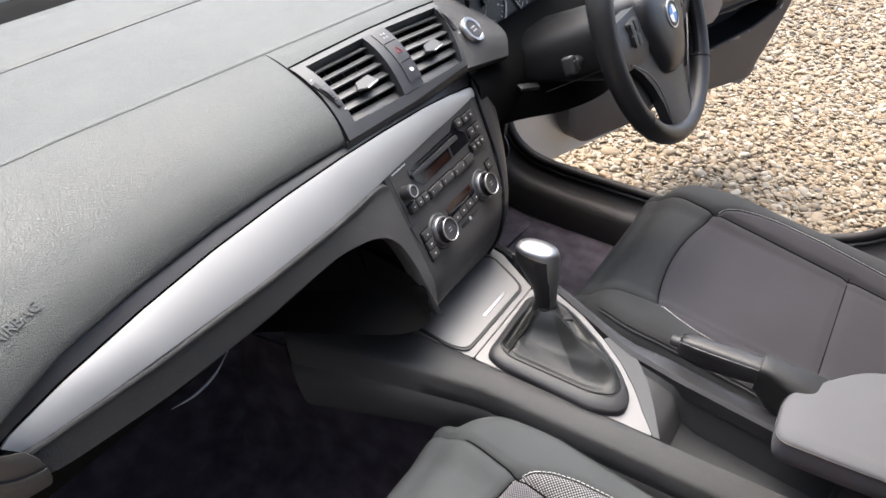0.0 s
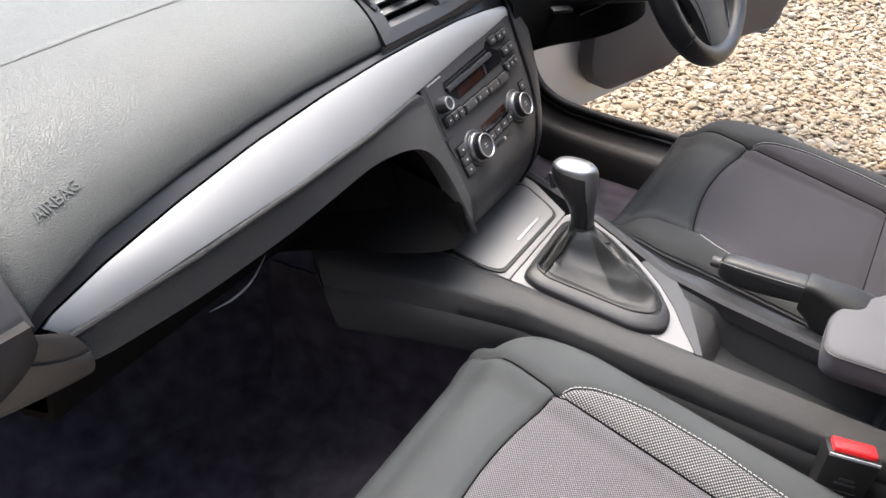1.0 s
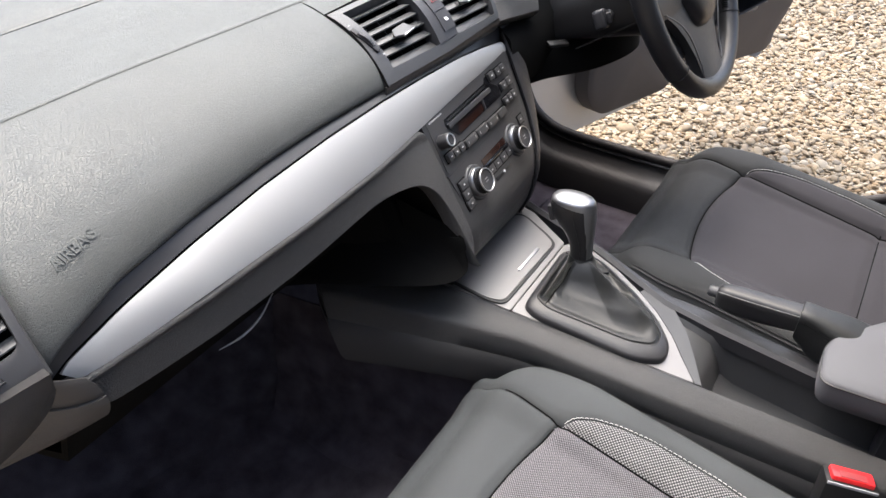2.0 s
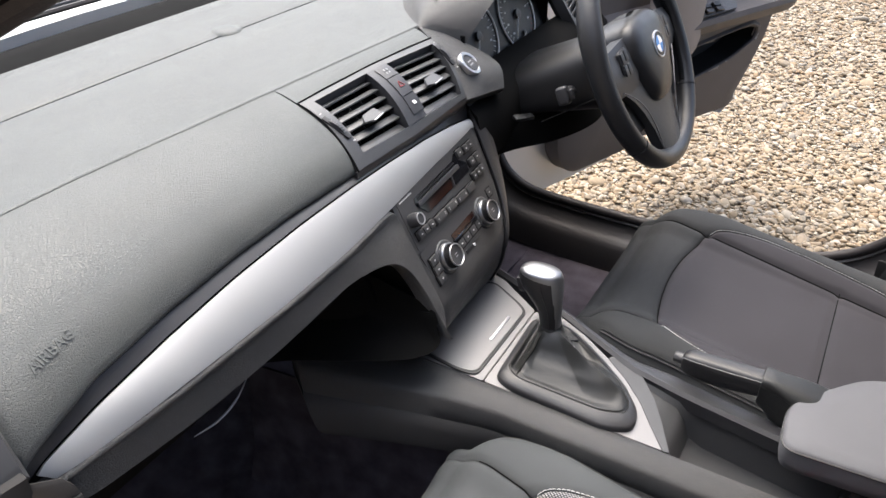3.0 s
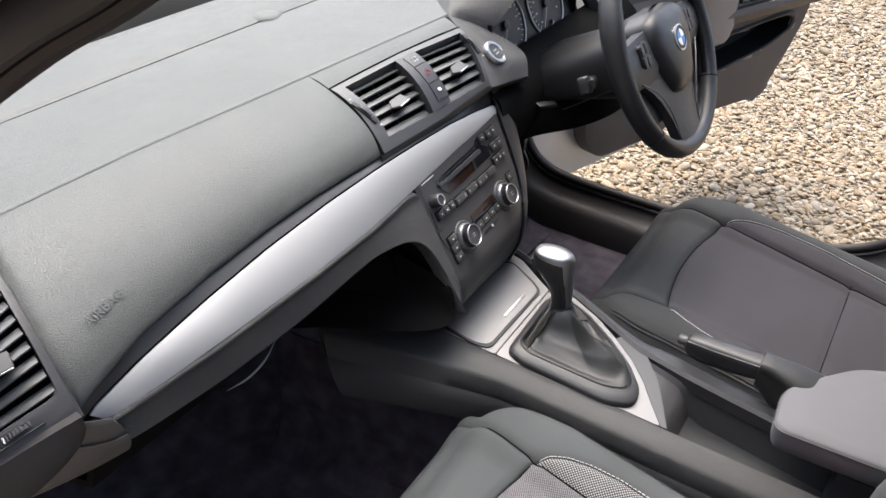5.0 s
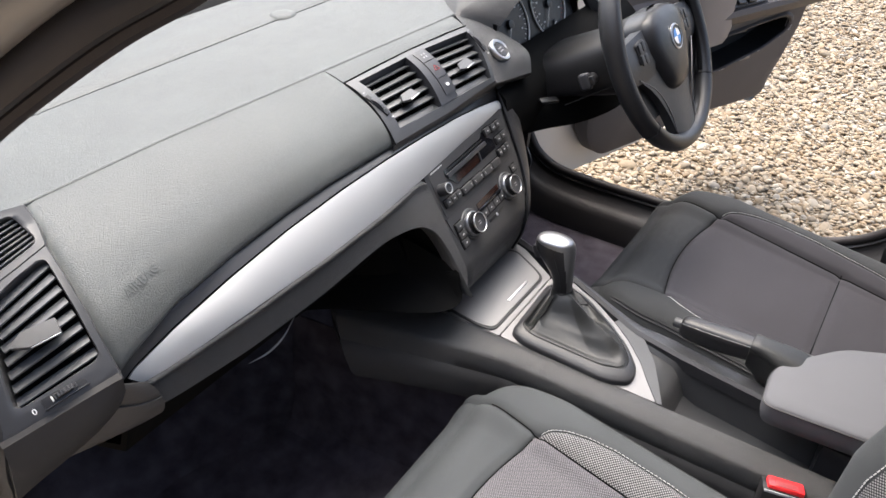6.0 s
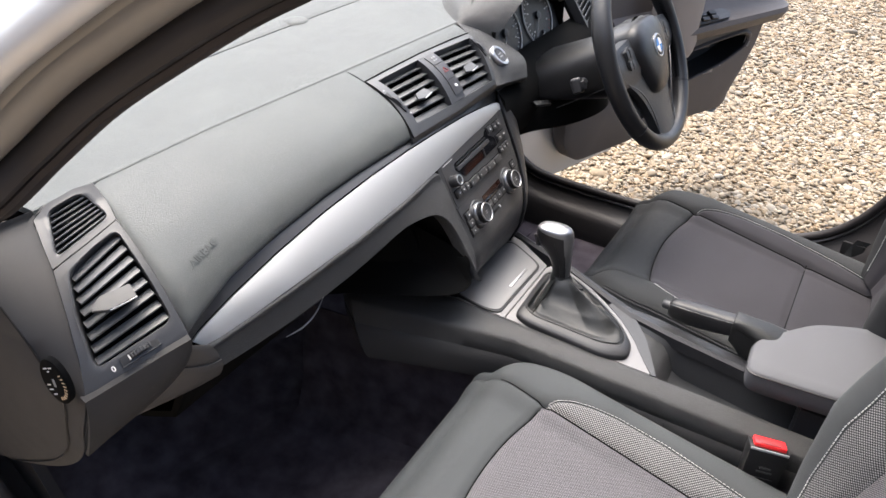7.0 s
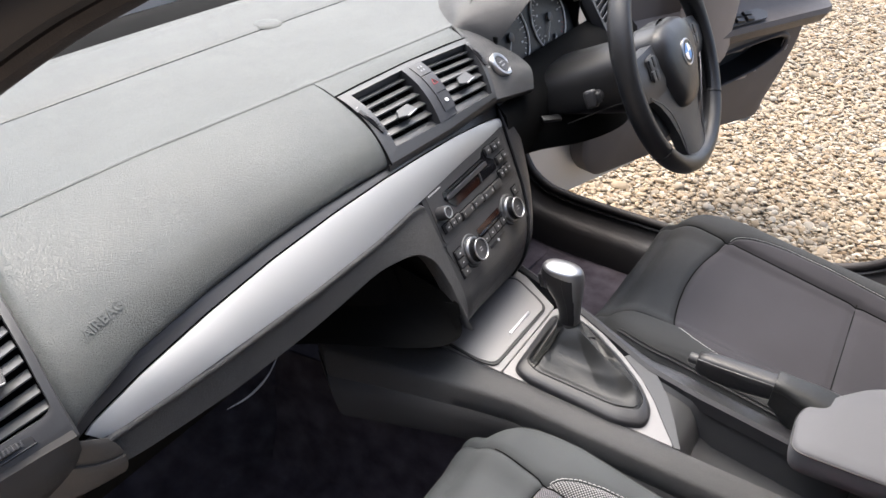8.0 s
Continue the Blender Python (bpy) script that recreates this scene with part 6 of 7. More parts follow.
        for v in np.linspace(0.0, LEN, 40):
            p = P(s * edge(v), v)
            rows.append([p, p + Vector((s * 0.004, 0, -0.012)), p + Vector((s * 0.003, 0, -0.05)), p + Vector((-s * 0.012, 0, -0.10)), p + Vector((-s * 0.02, 0, -0.14))])
        part("side_skirt", sheet(rows, 0.006), cloth, seat)
        # piping along the skirt
        pts = [P(s * (edge(v) - 0.0125), v, 0.0004) for v in np.linspace(0.035, LEN, 60)]
        part("edge_seam", tube(pts, 0.0008, 6), BLACK, seat)
        part("piping", tube([P(s * (edge(v) - 0.0095), v, 0.0006) for v in np.linspace(0.035, LEN, 60)], 0.0018, 6), cloth, seat)
        # white stitches
        v = 0.118
        k = 0
        while v < 0.50:
            u = s * (stitch_u(v) + 0.002)
            u2 = s * (stitch_u(v + 0.0042) + 0.002)
            part("stitch", tube([P(u, v, 0.0005), P((u + u2) / 2, v + 0.0021, 0.0016), P(u2, v + 0.0042, 0.0005)], 0.0006, 4), THREAD, seat)
            du = (stitch_u(v + 0.001) - stitch_u(v)) / 0.001
            v += 0.0062 / math.sqrt(1 + du * du)
    for s in (-1, 1):
        part("panel_seam", tube([P(s * (seam_u(v) + 0.0005), v, 0.0006) for v in np.linspace(0.03, 0.50, 60)], 0.0011, 5), BLACK_AND_SHADE, seat)
    for f in (front_v, lambda u: 0.365):
        part("panel_seam", tube([P(u, f(u) + 0.0005, 0.0006) for u in np.linspace(-0.148, 0.148, 40)], 0.0011, 5), BLACK_AND_SHADE, seat)
    part("seat_base", box((0.40, 0.42, 0.16), pose(cx, front - 0.30, 0.345), 0.02), BLACK, seat, "black seat base")
    # backrest, leaning back
    lean = radians(17)
    o = Vector((cx, front - LEN + 0.02, base - 0.04))
    up, fw = Vector((0, -math.sin(lean), math.cos(lean))), Vector((0, math.cos(lean), math.sin(lean)))

    def bw(h):
        return curve([(0.0, 0.225), (0.08, 0.245), (0.25, 0.258), (0.42, 0.25), (0.56, 0.20), (0.64, 0.15)], h)

    def B(u, h, lift=0.0):
        a = abs(u)
        e = bw(h)
        b = min(1, max(0, (a - 0.12) / (e - 0.13)))
        w = 0.088 * math.sin(math.pi * min(1, b * 0.62)) ** 1.3 * curve([(0, 0.4), (0.1, 0.72), (0.2, 1.0), (0.4, 1.0), (0.6, 0.35)], h)
        k = min(1, max(0, (a - (e - 0.05)) / 0.05))
        w -= 0.075 * k ** 2.2
        w -= 0.005 * math.exp(-((a - 0.14) / 0.006) ** 2)
        return o + Vector((u, 0, 0)) + up * h + fw * (w + lift)

    def bpatch(f0, f1, nm, mat, lab="", n=20):
        rows = [[B(lerp(f0(h), f1(h), i / n), h) for i in range(n + 1)] for h in np.linspace(0.0, 0.64, 50)]
        part(nm, sheet(rows, 0.012, down=tuple(-fw)), mat, seat, lab, sharp=80)

    bpatch(lambda h: -0.14, lambda h: 0.14, "backrest_insert", insert, "", 30)
    for s in (-1, 1):
        bs = lambda h: curve([(0, 0.162), (0.1, 0.174), (0.3, 0.182), (0.5, 0.162), (0.64, 0.142)], h)
        bpatch(lambda h: s * 0.14, lambda h: s * bs(h), "backrest_strip", mesh_c)
        bpatch(lambda h: s * bs(h), lambda h: s * bw(h), "backrest_bolster", cloth)
        h = 0.02
        while h < 0.56:
            part("stitch", tube([B(s * (bs(h) + 0.002), h, 0.0006), B(s * (bs(h + 0.0042) + 0.002), h + 0.0042, 0.0006)], 0.0008, 4), THREAD, seat)
            h += 0.0064
    rows = []
    for k in range(44):
        q = math.pi * k / 43
        h = 0.0 + 0.64 * min(1, 2.0 * min(k, 43 - k) / 43)
        s = -1 if k < 22 else 1
        p = B(s * bw(h), h)
        rows.append([p, p - fw * 0.05 - Vector((s * 0.01, 0, 0)), p - fw * 0.10 - Vector((s * 0.03, 0, 0))])
    part("backrest_back", sheet(rows, 0.004), cloth, seat)
    rows = [[o + Vector((u, 0, 0)) + up * h - fw * 0.15 for u in np.linspace(-0.2, 0.2, 6)] for h in (-0.05, 0.2, 0.45, 0.62)]
    part("backrest_shell", sheet(rows, 0.01), PLASTIC, seat, "plastic back of the seat")
    return seat


def build_buckle():
    b = thing("seat_belt_buckle", "black seat belt buckle with a red release button", "belt buckle", (-0.118, -0.53, 0.42))
    m = basis((-0.126, -0.527, 0.553), (0.28, -0.96, 0.0), (0.55, 0.16, 0.0)) @ pose(0, 0, 0, -12, 4, 0)
    part("housing", box((0.052, 0.026, 0.088), m @ Matrix.Translation((0, 0, -0.045)), 0.005, taper=1.12), BLACK, b, "black plastic housing")
    btn = part("release_button", box((0.046, 0.021, 0.010), m @ Matrix.Translation((0, 0.0, 0.0)), 0.003), RED, b, "red release button")
    # darker red slab paints the shade of a hollow on the flat button
    part("button_dip_shade", box((0.030, 0.012, 0.002), m @ Matrix.Translation((0, -0.003, 0.0046)), 0.0008), RED_MARK, btn)
    part("rim", box((0.054, 0.002, 0.004), m @ Matrix.Translation((0, -0.0135, -0.004)), 0.0008), GREY_SEAT, b)
    for dz, w in ((-0.034, 0.016), (-0.041, 0.022), (-0.052, 0.03)):
        part("moulded_marking", box((w, 0.001, 0.003 if dz > -0.05 else 0.001), m @ Matrix.Translation((0.002, -0.0142, dz)), 0), PLASTIC_GREY, b)
    part("stalk", tube([m @ Vector((0, 0, -0.085)), m @ Vector((0, 0.0, -0.17)), (-0.13, -0.5, 0.27)], 0.008, 8), BLACK, b)


def build_belt():
    belt = thing("seat_belt", "black seat belt hanging beside the driver's seat", "seat belt", (0.70, -0.58, 0.40))
    rows = []
    for t in np.linspace(0, 1, 16):
        c = Vector((0.702, -0.60, 0.30)).lerp(Vector((0.704, -0.60, 0.47)), t) + Vector((-0.012, 0.02, 0)) * math.sin(math.pi * t)
        rows.append([c + Vector((0.004 * math.sin(9 * t), d, 0)) for d in (-0.022, -0.008, 0.008, 0.022)])
    part("webbing", sheet(rows, 0.0014), CLOTH_BLACK, belt, "black woven webbing")
    m = pose(0.706, -0.578, 0.436, 12, 8, 70)
    tongue = part("tongue", box((0.052, 0.012, 0.040), m, 0.004), BLACK, belt, "black plastic tongue")
    part("tongue_blade", box((0.024, 0.0025, 0.030), m @ Matrix.Translation((0, 0, -0.032)), 0.001), CHROME_DARK, tongue, "steel blade")
    part("anchor", box((0.03, 0.02, 0.05), pose(0.70, -0.60, 0.30), 0.005), BLACK, belt)


# ---- steering wheel and column ----
WC = Vector((0.387, -0.094, 0.912))
WHEEL = basis(WC, (1, 0.0165, 0), (0, math.sin(radians(27.2)), math.cos(radians(27.2))))


def wp(x, y, z=0.0):
    return WHEEL @ Vector((x, y, z))


def build_wheel():
    sw = thing("steering_wheel", "black leather three-spoke steering wheel", "steering wheel", WC)
    R = 0.1795
    bm = bmesh.new()
    rings = []
    for i in range(96):
        q = 2 * math.pi * i / 96
        grip = 1 + 0.10 * (math.exp(-((q - radians(25)) / 0.22) ** 2) + math.exp(-((q - radians(155)) / 0.22) ** 2)) - 0.02
        rt = 0.0160 * grip
        c, t = Vector((R * math.cos(q), R * math.sin(q), 0)), Vector((math.cos(q), math.sin(q), 0))
        rings.append([bm.verts.new(c + t * rt * 1.0 * math.cos(a) + Vector((0, 0, 1)) * rt * 1.12 * math.sin(a)) for a in (2 * math.pi * k / 16 for k in range(16))])
    for i in range(96):
        a, b = rings[i], rings[(i + 1) % 96]
        for k in range(16):
            bm.faces.new((a[k], b[k], b[(k + 1) % 16], a[(k + 1) % 16]))
    bmesh.ops.recalc_face_normals(bm, faces=bm.faces[:])
    bm.transform(WHEEL)
    rim = part("rim", bm, WHEEL_LEATHER, sw, "black leather rim")
    for q in (-38, -142, 62, 118):
        a = radians(q)
        pts = [wp((R + 0.0166 * math.cos(k)) * math.cos(a), (R + 0.0166 * math.cos(k)) * math.sin(a), 0.0186 * math.sin(k)) for k in (2 * math.pi * j / 16 for j in range(16))]
        part("rim_seam", tube(pts, 0.0009, 4, closed=True), BLACK, rim)
    for k in range(46):
        a = radians(lerp(-36, 20, k / 45))
        r0 = R - 0.0150
        part("rim_stitch", tube([wp(r0 * math.cos(a), r0 * math.sin(a), 0.006), wp((r0 - 0.002) * math.cos(a + 0.012), (r0 - 0.002) * math.sin(a + 0.012), 0.0), wp(r0 * math.cos(a), r0 * math.sin(a), -0.004)], 0.0009, 4), BLACK_AND_SHADE, rim)
    # airbag pad
    def pad(grow):
        pts = [(-0.072, 0.052), (-0.035, 0.064), (0.035, 0.064), (0.072, 0.052), (0.083, 0.015), (0.070, -0.022), (0.040, -0.078), (0.0, -0.088), (-0.040, -0.078), (-0.070, -0.022), (-0.083, 0.015)]
        return [(x * grow, y * grow - 0.008 * (1 - grow)) for x, y in rounded(pts, 0.03, 5)]
    rows = [[(x, y, z) for x, y in pad(g)] for g, z in ((1.0, -0.028), (1.0, 0.0), (0.97, 0.012), (0.88, 0.021), (0.66, 0.027), (0.35, 0.030), (0.01, 0.031))]
    bm = sheet(rows, close_u=True)
    bm.transform(WHEEL)
    hub = part("airbag_pad", bm, WHEEL_LEATHER, sw, "dark grained airbag pad")
    eb = WHEEL @ Matrix.Translation((0, 0.004, 0.0295))
    em = part("emblem", lathe([(0.0225, 0.0), (0.0225, 0.002), (0.0205, 0.003), (0.0195, 0.0024)], eb, 36), CHROME, hub, "round chrome-edged badge")
    part("badge_ring", lathe([(0.0197, 0.0020), (0.0140, 0.0024), (0.0135, 0.0020)], eb, 36), BLACK, em)
    for k in range(4):
        pts = [(0, 0)] + [(0.0138 * math.cos(a), 0.0138 * math.sin(a)) for a in (radians(90 * k + 90 * j / 8) for j in range(9))]
        part("badge_quarter", prism(pts, 0.001, eb @ Matrix.Translation((0, 0, 0.0026))), BLUE if k % 2 else WHITE, em)
    for u, s in ((0.002, -0.050), (-0.058, 0.026)):
        part("embossed_mark", box((0.014, 0.005, 0.0008), WHEEL @ Matrix.Translation((u, s, 0.0235 if s < 0 else 0.0195)) @ pose(0, 0, 0, 0, 0, 0), 0.0004), PLASTIC, hub)
    # side spokes with switches, lower spoke
    for s in (-1, 1):
        rows = []
        for k in range(10):
            t = k / 9
            x = s * lerp(0.070, 0.170, t)
            yt, yb = lerp(0.044, 0.034, t), lerp(-0.040, -0.030, t)
            z = lerp(0.006, -0.003, t)
            rows.append([wp(x, yt, z - 0.02), wp(x, yt, z), wp(x, lerp(yt, yb, 0.3), z + 0.006), wp(x, lerp(yt, yb, 0.7), z + 0.006), wp(x, yb, z), wp(x, yb, z - 0.02)])
        spoke = part("side_spoke", sheet(rows, 0.003), PLASTIC, sw, "dark spoke with switches")
        pod = part("switch_pod", prism(rounded([(s * 0.086, 0.034), (s * 0.118, 0.030), (s * 0.120, -0.004), (s * 0.088, -0.012)][::s], 0.006, 4), 0.006, WHEEL @ Matrix.Translation((0, 0, 0.0115)), 0.0015), PLASTIC, spoke, "switch pod")
        for u, v in ((0.096, 0.022), (0.111, 0.020), (0.097, 0.0), (0.111, 0.001)):
            part("switch", box((0.011, 0.017, 0.004), WHEEL @ Matrix.Translation((s * u, v, 0.0115)), 0.0015), PLASTIC, pod)
        # bright edge of the lower spoke, curving from the rim to its foot
        pts = spline([wp(s * 0.128, -0.028, 0.004), wp(s * 0.098, -0.052, 0.0085), wp(s * 0.074, -0.082, 0.0085), wp(s * 0.056, -0.120, 0.0055), wp(s * 0.046, -0.163, 0.002)], 24)
        part("bright_edge", tube(pts, 0.0013, 6), PLATE, sw, "satin grey edge of the spoke")
        rows = [[wp(s * x, y, -0.012) for x in (0.045, 0.08, 0.12, 0.155)] for y in (-0.03, -0.07, -0.11)]
        part("spoke_back", sheet(rows, 0.002), BLACK, sw)
    rows = []
    for k in range(12):
        t = k / 11
        y = lerp(-0.030, -0.168, t)
        w = curve([(-0.165, 0.045), (-0.12, 0.055), (-0.082, 0.073), (-0.052, 0.097), (-0.03, 0.125)], y)
        rows.append([wp(-w, y, -0.016), wp(-w, y, 0.001), wp(-w * 0.6, y, 0.007), wp(0, y, 0.008), wp(w * 0.6, y, 0.007), wp(w, y, 0.001), wp(w, y, -0.016)])
    part("lower_spoke", sheet(rows, 0.003), PLASTIC_GREY, sw, "grey lower spoke")
    part("hub_back", lathe([(0.058, -0.06), (0.066, -0.02), (0.068, 0.0)], WHEEL, 32), BLACK, sw)

    col = thing("steering_column", "black steering column shroud with stalks", "steering column", WC + Vector((0, 0.2, -0.1)))
    rows = []
    for k in range(16):
        t = k / 15
        d = lerp(-0.045, -0.27, t)
        w, h = lerp(0.073, 0.105, t), lerp(0.064, 0.070, t)
        hb = lerp(0.064, 0.0, t)
        row = []
        for j in range(28):
            q = 2 * math.pi * j / 28
            cx, sy = math.copysign(abs(math.cos(q)) ** 0.65, math.cos(q)), math.copysign(abs(math.sin(q)) ** 0.65, math.sin(q))
            row.append(wp(w * cx, (h if sy > 0 else hb) * sy - 0.012, d))
        rows.append(row)
    bm = sheet(rows, close_u=True)
    bm.faces.new([v for v in bm.verts[:28]])
    part("shroud", bm, BLACK, col, "dark plastic column shroud")
    part("shroud_joint", tube([wp(-0.075, -0.034, -0.05), wp(-0.083, -0.038, -0.10), wp(-0.093, -0.044, -0.17)], 0.0012, 5), BLACK, col)
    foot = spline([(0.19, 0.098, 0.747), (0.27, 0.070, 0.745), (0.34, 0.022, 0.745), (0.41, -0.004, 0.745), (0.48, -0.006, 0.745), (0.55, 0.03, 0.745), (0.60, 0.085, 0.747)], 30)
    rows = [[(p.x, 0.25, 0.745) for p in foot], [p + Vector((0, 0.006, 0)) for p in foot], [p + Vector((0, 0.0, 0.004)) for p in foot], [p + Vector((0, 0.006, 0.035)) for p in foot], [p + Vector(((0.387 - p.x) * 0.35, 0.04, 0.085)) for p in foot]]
    # colour below the column is taken down to near-black for its shade
    part("lower_shroud", sheet(rows, 0.004), BLACK_AND_SHADE, col, "lower shroud, near-black with painted shade")
    st = part("wiper_stalk", tube([wp(-0.070, -0.012, -0.105), wp(-0.105, -0.008, -0.100), wp(-0.118, -0.006, -0.097)], [0.011, 0.0085, 0.012], 12), PLASTIC, col, "stalk with a squared end")
    part("stalk_end", box((0.018, 0.030, 0.020), WHEEL @ Matrix.Translation((-0.124, -0.005, -0.096)) @ pose(0, 0, 0, 0, 8, -8), 0.006, 3), PLASTIC, st, "grey ribbed stalk end")
    part("stalk_button", box((0.006, 0.016, 0.012), WHEEL @ Matrix.Translation((-0.124, -0.006, -0.084)), 0.002), PLASTIC, st)
    part("release_lever", box((0.042, 0.014, 0.007), pose(0.272, 0.060, 0.806, 16, 8, -25), 0.003), BLACK, col, "column release lever")


# ---- instruments ----
def build_cluster():
    hood = thing("instrument_binnacle", "grained instrument hood over two round gauges", "instrument panel", (0.38, 0.25, 0.95))
    cxh = 0.387
    def rim(c):
        return Vector((cxh + 0.160 * c, 0.150 - 0.035 * (1 - c * c), 0.932 + 0.098 * (1 - c * c)))

    def foot(c):
        return Vector((cxh + 0.211 * c, 0.205 + 0.13 * (1 - c * c), 0.9640 + 0.006 * (1 - c * c)))

    rows = []
    for i in range(49):
        c = 2 * i / 48 - 1
        a, b = foot(c), rim(c)
        row = [a + Vector((0.01 * c, 0.01, -0.012)), a + Vector((0.002 * c, 0.002, -0.002))]
        for k in range(15):
            s = k / 14
            swell = math.sin(math.pi * s ** 0.62) ** 0.9
            row.append(a.lerp(b, s) + Vector((0.25 * c, -0.30, 0.9)) * (0.022 + 0.012 * abs(c)) * swell * (1 - abs(c) ** 5) ** 0.6)
        row += [b + Vector((-0.004 * c, 0.006, -0.003)), b + Vector((-0.008 * c, 0.02, -0.002))]
        rows.append(row)
    # lower-dash grain, darker than the dash top, puts the hood's shade into colour
    part("hood", sheet(rows), GRAIN_FINE, hood, "grained hood, darker tone standing in for shade")
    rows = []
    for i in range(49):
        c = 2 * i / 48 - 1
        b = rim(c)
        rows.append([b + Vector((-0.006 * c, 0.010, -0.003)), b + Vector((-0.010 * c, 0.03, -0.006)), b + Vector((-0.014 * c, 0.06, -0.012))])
    # lining and cheeks carry the hood's inner shade in their colour
    part("hood_lining", sheet(rows), BLACK_AND_SHADE, hood, "inside of the hood, near-black with painted shade")
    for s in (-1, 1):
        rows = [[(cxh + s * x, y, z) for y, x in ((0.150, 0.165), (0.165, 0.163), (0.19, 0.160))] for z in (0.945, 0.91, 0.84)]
        part("hood_cheek", sheet(rows, 0.004), BLACK_AND_SHADE, hood)
    m = basis((cxh, 0.172, 0.912), (1, 0, 0), (0, 0.40, 0.92))
    part("gauge_panel", prism(rounded([(-0.16, 0.095), (0.16, 0.095), (0.19, 0.02), (0.19, -0.075), (-0.19, -0.075), (-0.19, 0.02)], 0.03, 5), 0.01, m), BLACK, hood, "black gauge panel")
    for s, u in ((0, -0.078), (1, 0.072)):
        g = part("gauge", lathe([(0.0, 0.001), (0.060, 0.001), (0.0605, 0.0025)], m @ Matrix.Translation((u, 0.004, 0)), 48), PLASTIC, hood, "round dark gauge with white figures")
        pts = [m @ Vector((u + 0.063 * math.cos(q), 0.004 + 0.063 * math.sin(q), 0.003)) for q in (radians(a) for a in np.linspace(-62, 242, 60))]
        # white colour stands in for the bright reflection of a chrome ring
        part("bright_ring", tube([m @ Vector((u, -0.070, 0.003))] + pts, 0.0017, 6, closed=True), WHITE, g, "bright gauge ring")
        for k in range(27):
            q = radians(lerp(225, -45, k / 26))
            L = 0.009 if k % 3 == 0 else 0.005
            part("tick", box((L, 0.0011, 0.0006), m @ Matrix.Translation((u + 0.053 * math.cos(q), 0.004 + 0.053 * math.sin(q), 0.002)) @ pose(0, 0, 0, 0, 0, math.degrees(q)), 0), RED_MARK if s and k > 21 else WHITE, g)
            if k % 3 == 0:
                part("marking", box((0.0065, 0.0035, 0.0005), m @ Matrix.Translation((u + 0.041 * math.cos(q), 0.004 + 0.041 * math.sin(q), 0.002)), 0), MARK, g)
        part("needle", tube([m @ Vector((u, 0.004, 0.006)), m @ Vector((u - 0.028, -0.036, 0.005))], [0.0018, 0.0007], 6), MARK, g, "pale needle")
        part("needle", tube([m @ Vector((u + 0.006, -0.034, 0.006)), m @ Vector((u - 0.016, -0.050, 0.005))], [0.0014, 0.0006], 6), MARK, g, "small pale needle")
        part("needle_hub", lathe([(0.009, 0.002), (0.009, 0.007), (0.0, 0.009)], m @ Matrix.Translation((u, 0.004, 0)), 20), PLASTIC_GREY, g)
        part("needle_hub", lathe([(0.005, 0.002), (0.005, 0.006), (0.0, 0.007)], m @ Matrix.Translation((u + 0.006, -0.034, 0)), 16), PLASTIC_GREY, g)
        for k in range(7):
            q = radians(lerp(200, 340, k / 6))
            part("tick", box((0.004, 0.0011, 0.0005), m @ Matrix.Translation((u + 0.004 + 0.021 * math.cos(q), -0.034 + 0.021 * math.sin(q), 0.002)) @ pose(0, 0, 0, 0, 0, math.degrees(q)), 0), MARK, g)
    rows = [[(x, y, z) for x in np.linspace(0.205, 0.58, 12)] for y, z in ((0.150, 0.848), (0.135, 0.846), (0.105, 0.850), (0.092, 0.846), (0.090, 0.836))]
    part("cluster_sill", sheet(rows, 0.004), BROWN, hood, "smooth sill below the gauges")
    # driver's outer outlet, behind the wheel
    v = thing("driver_air_outlet", "grey slatted air outlet behind the steering wheel", "air vent", (0.66, 0.2, 0.92))
    mv = basis((0.655, 0.150, 0.915), (1, 0.25, 0), (0, 0.55, 0.83))
    part("backing", prism(rounded([(-0.06, 0.05), (0.06, 0.05), (0.06, -0.05), (-0.06, -0.05)], 0.01, 4), 0.02, mv @ Matrix.Translation((0, 0, -0.01))), BLACK, v)
    oo, ii = rounded([(-0.07, 0.062), (0.07, 0.062), (0.07, -0.062), (-0.07, -0.062)], 0.012, 4), rounded([(-0.055, 0.047), (0.055, 0.047), (0.055, -0.047), (-0.055, -0.047)], 0.01, 4)
    part("frame", ring_plate(oo, ii, 0.02, mv), PLASTIC_GREY, v)
    for k in range(7):
        part("slat", box((0.108, 0.010, 0.002), mv @ Matrix.Translation((0, -0.039 + 0.013 * k, -0.004)) @ pose(0, 0, 0, 35), 0.0006), PLASTIC_GREY, v)
    rows = [[(x, y, z) for x in np.linspace(0.57, 0.74, 8)] for y, z in ((0.21, 0.972), (0.19, 0.965), (0.165, 0.95))]
    part("frame_top", sheet(rows, 0.004), LEATHER, v)


# ---- driver's door, standing open ----
DOOR = basis((0.845, 0.365, 0.0), (0.905, -0.431, 0), (0, 0, 1))


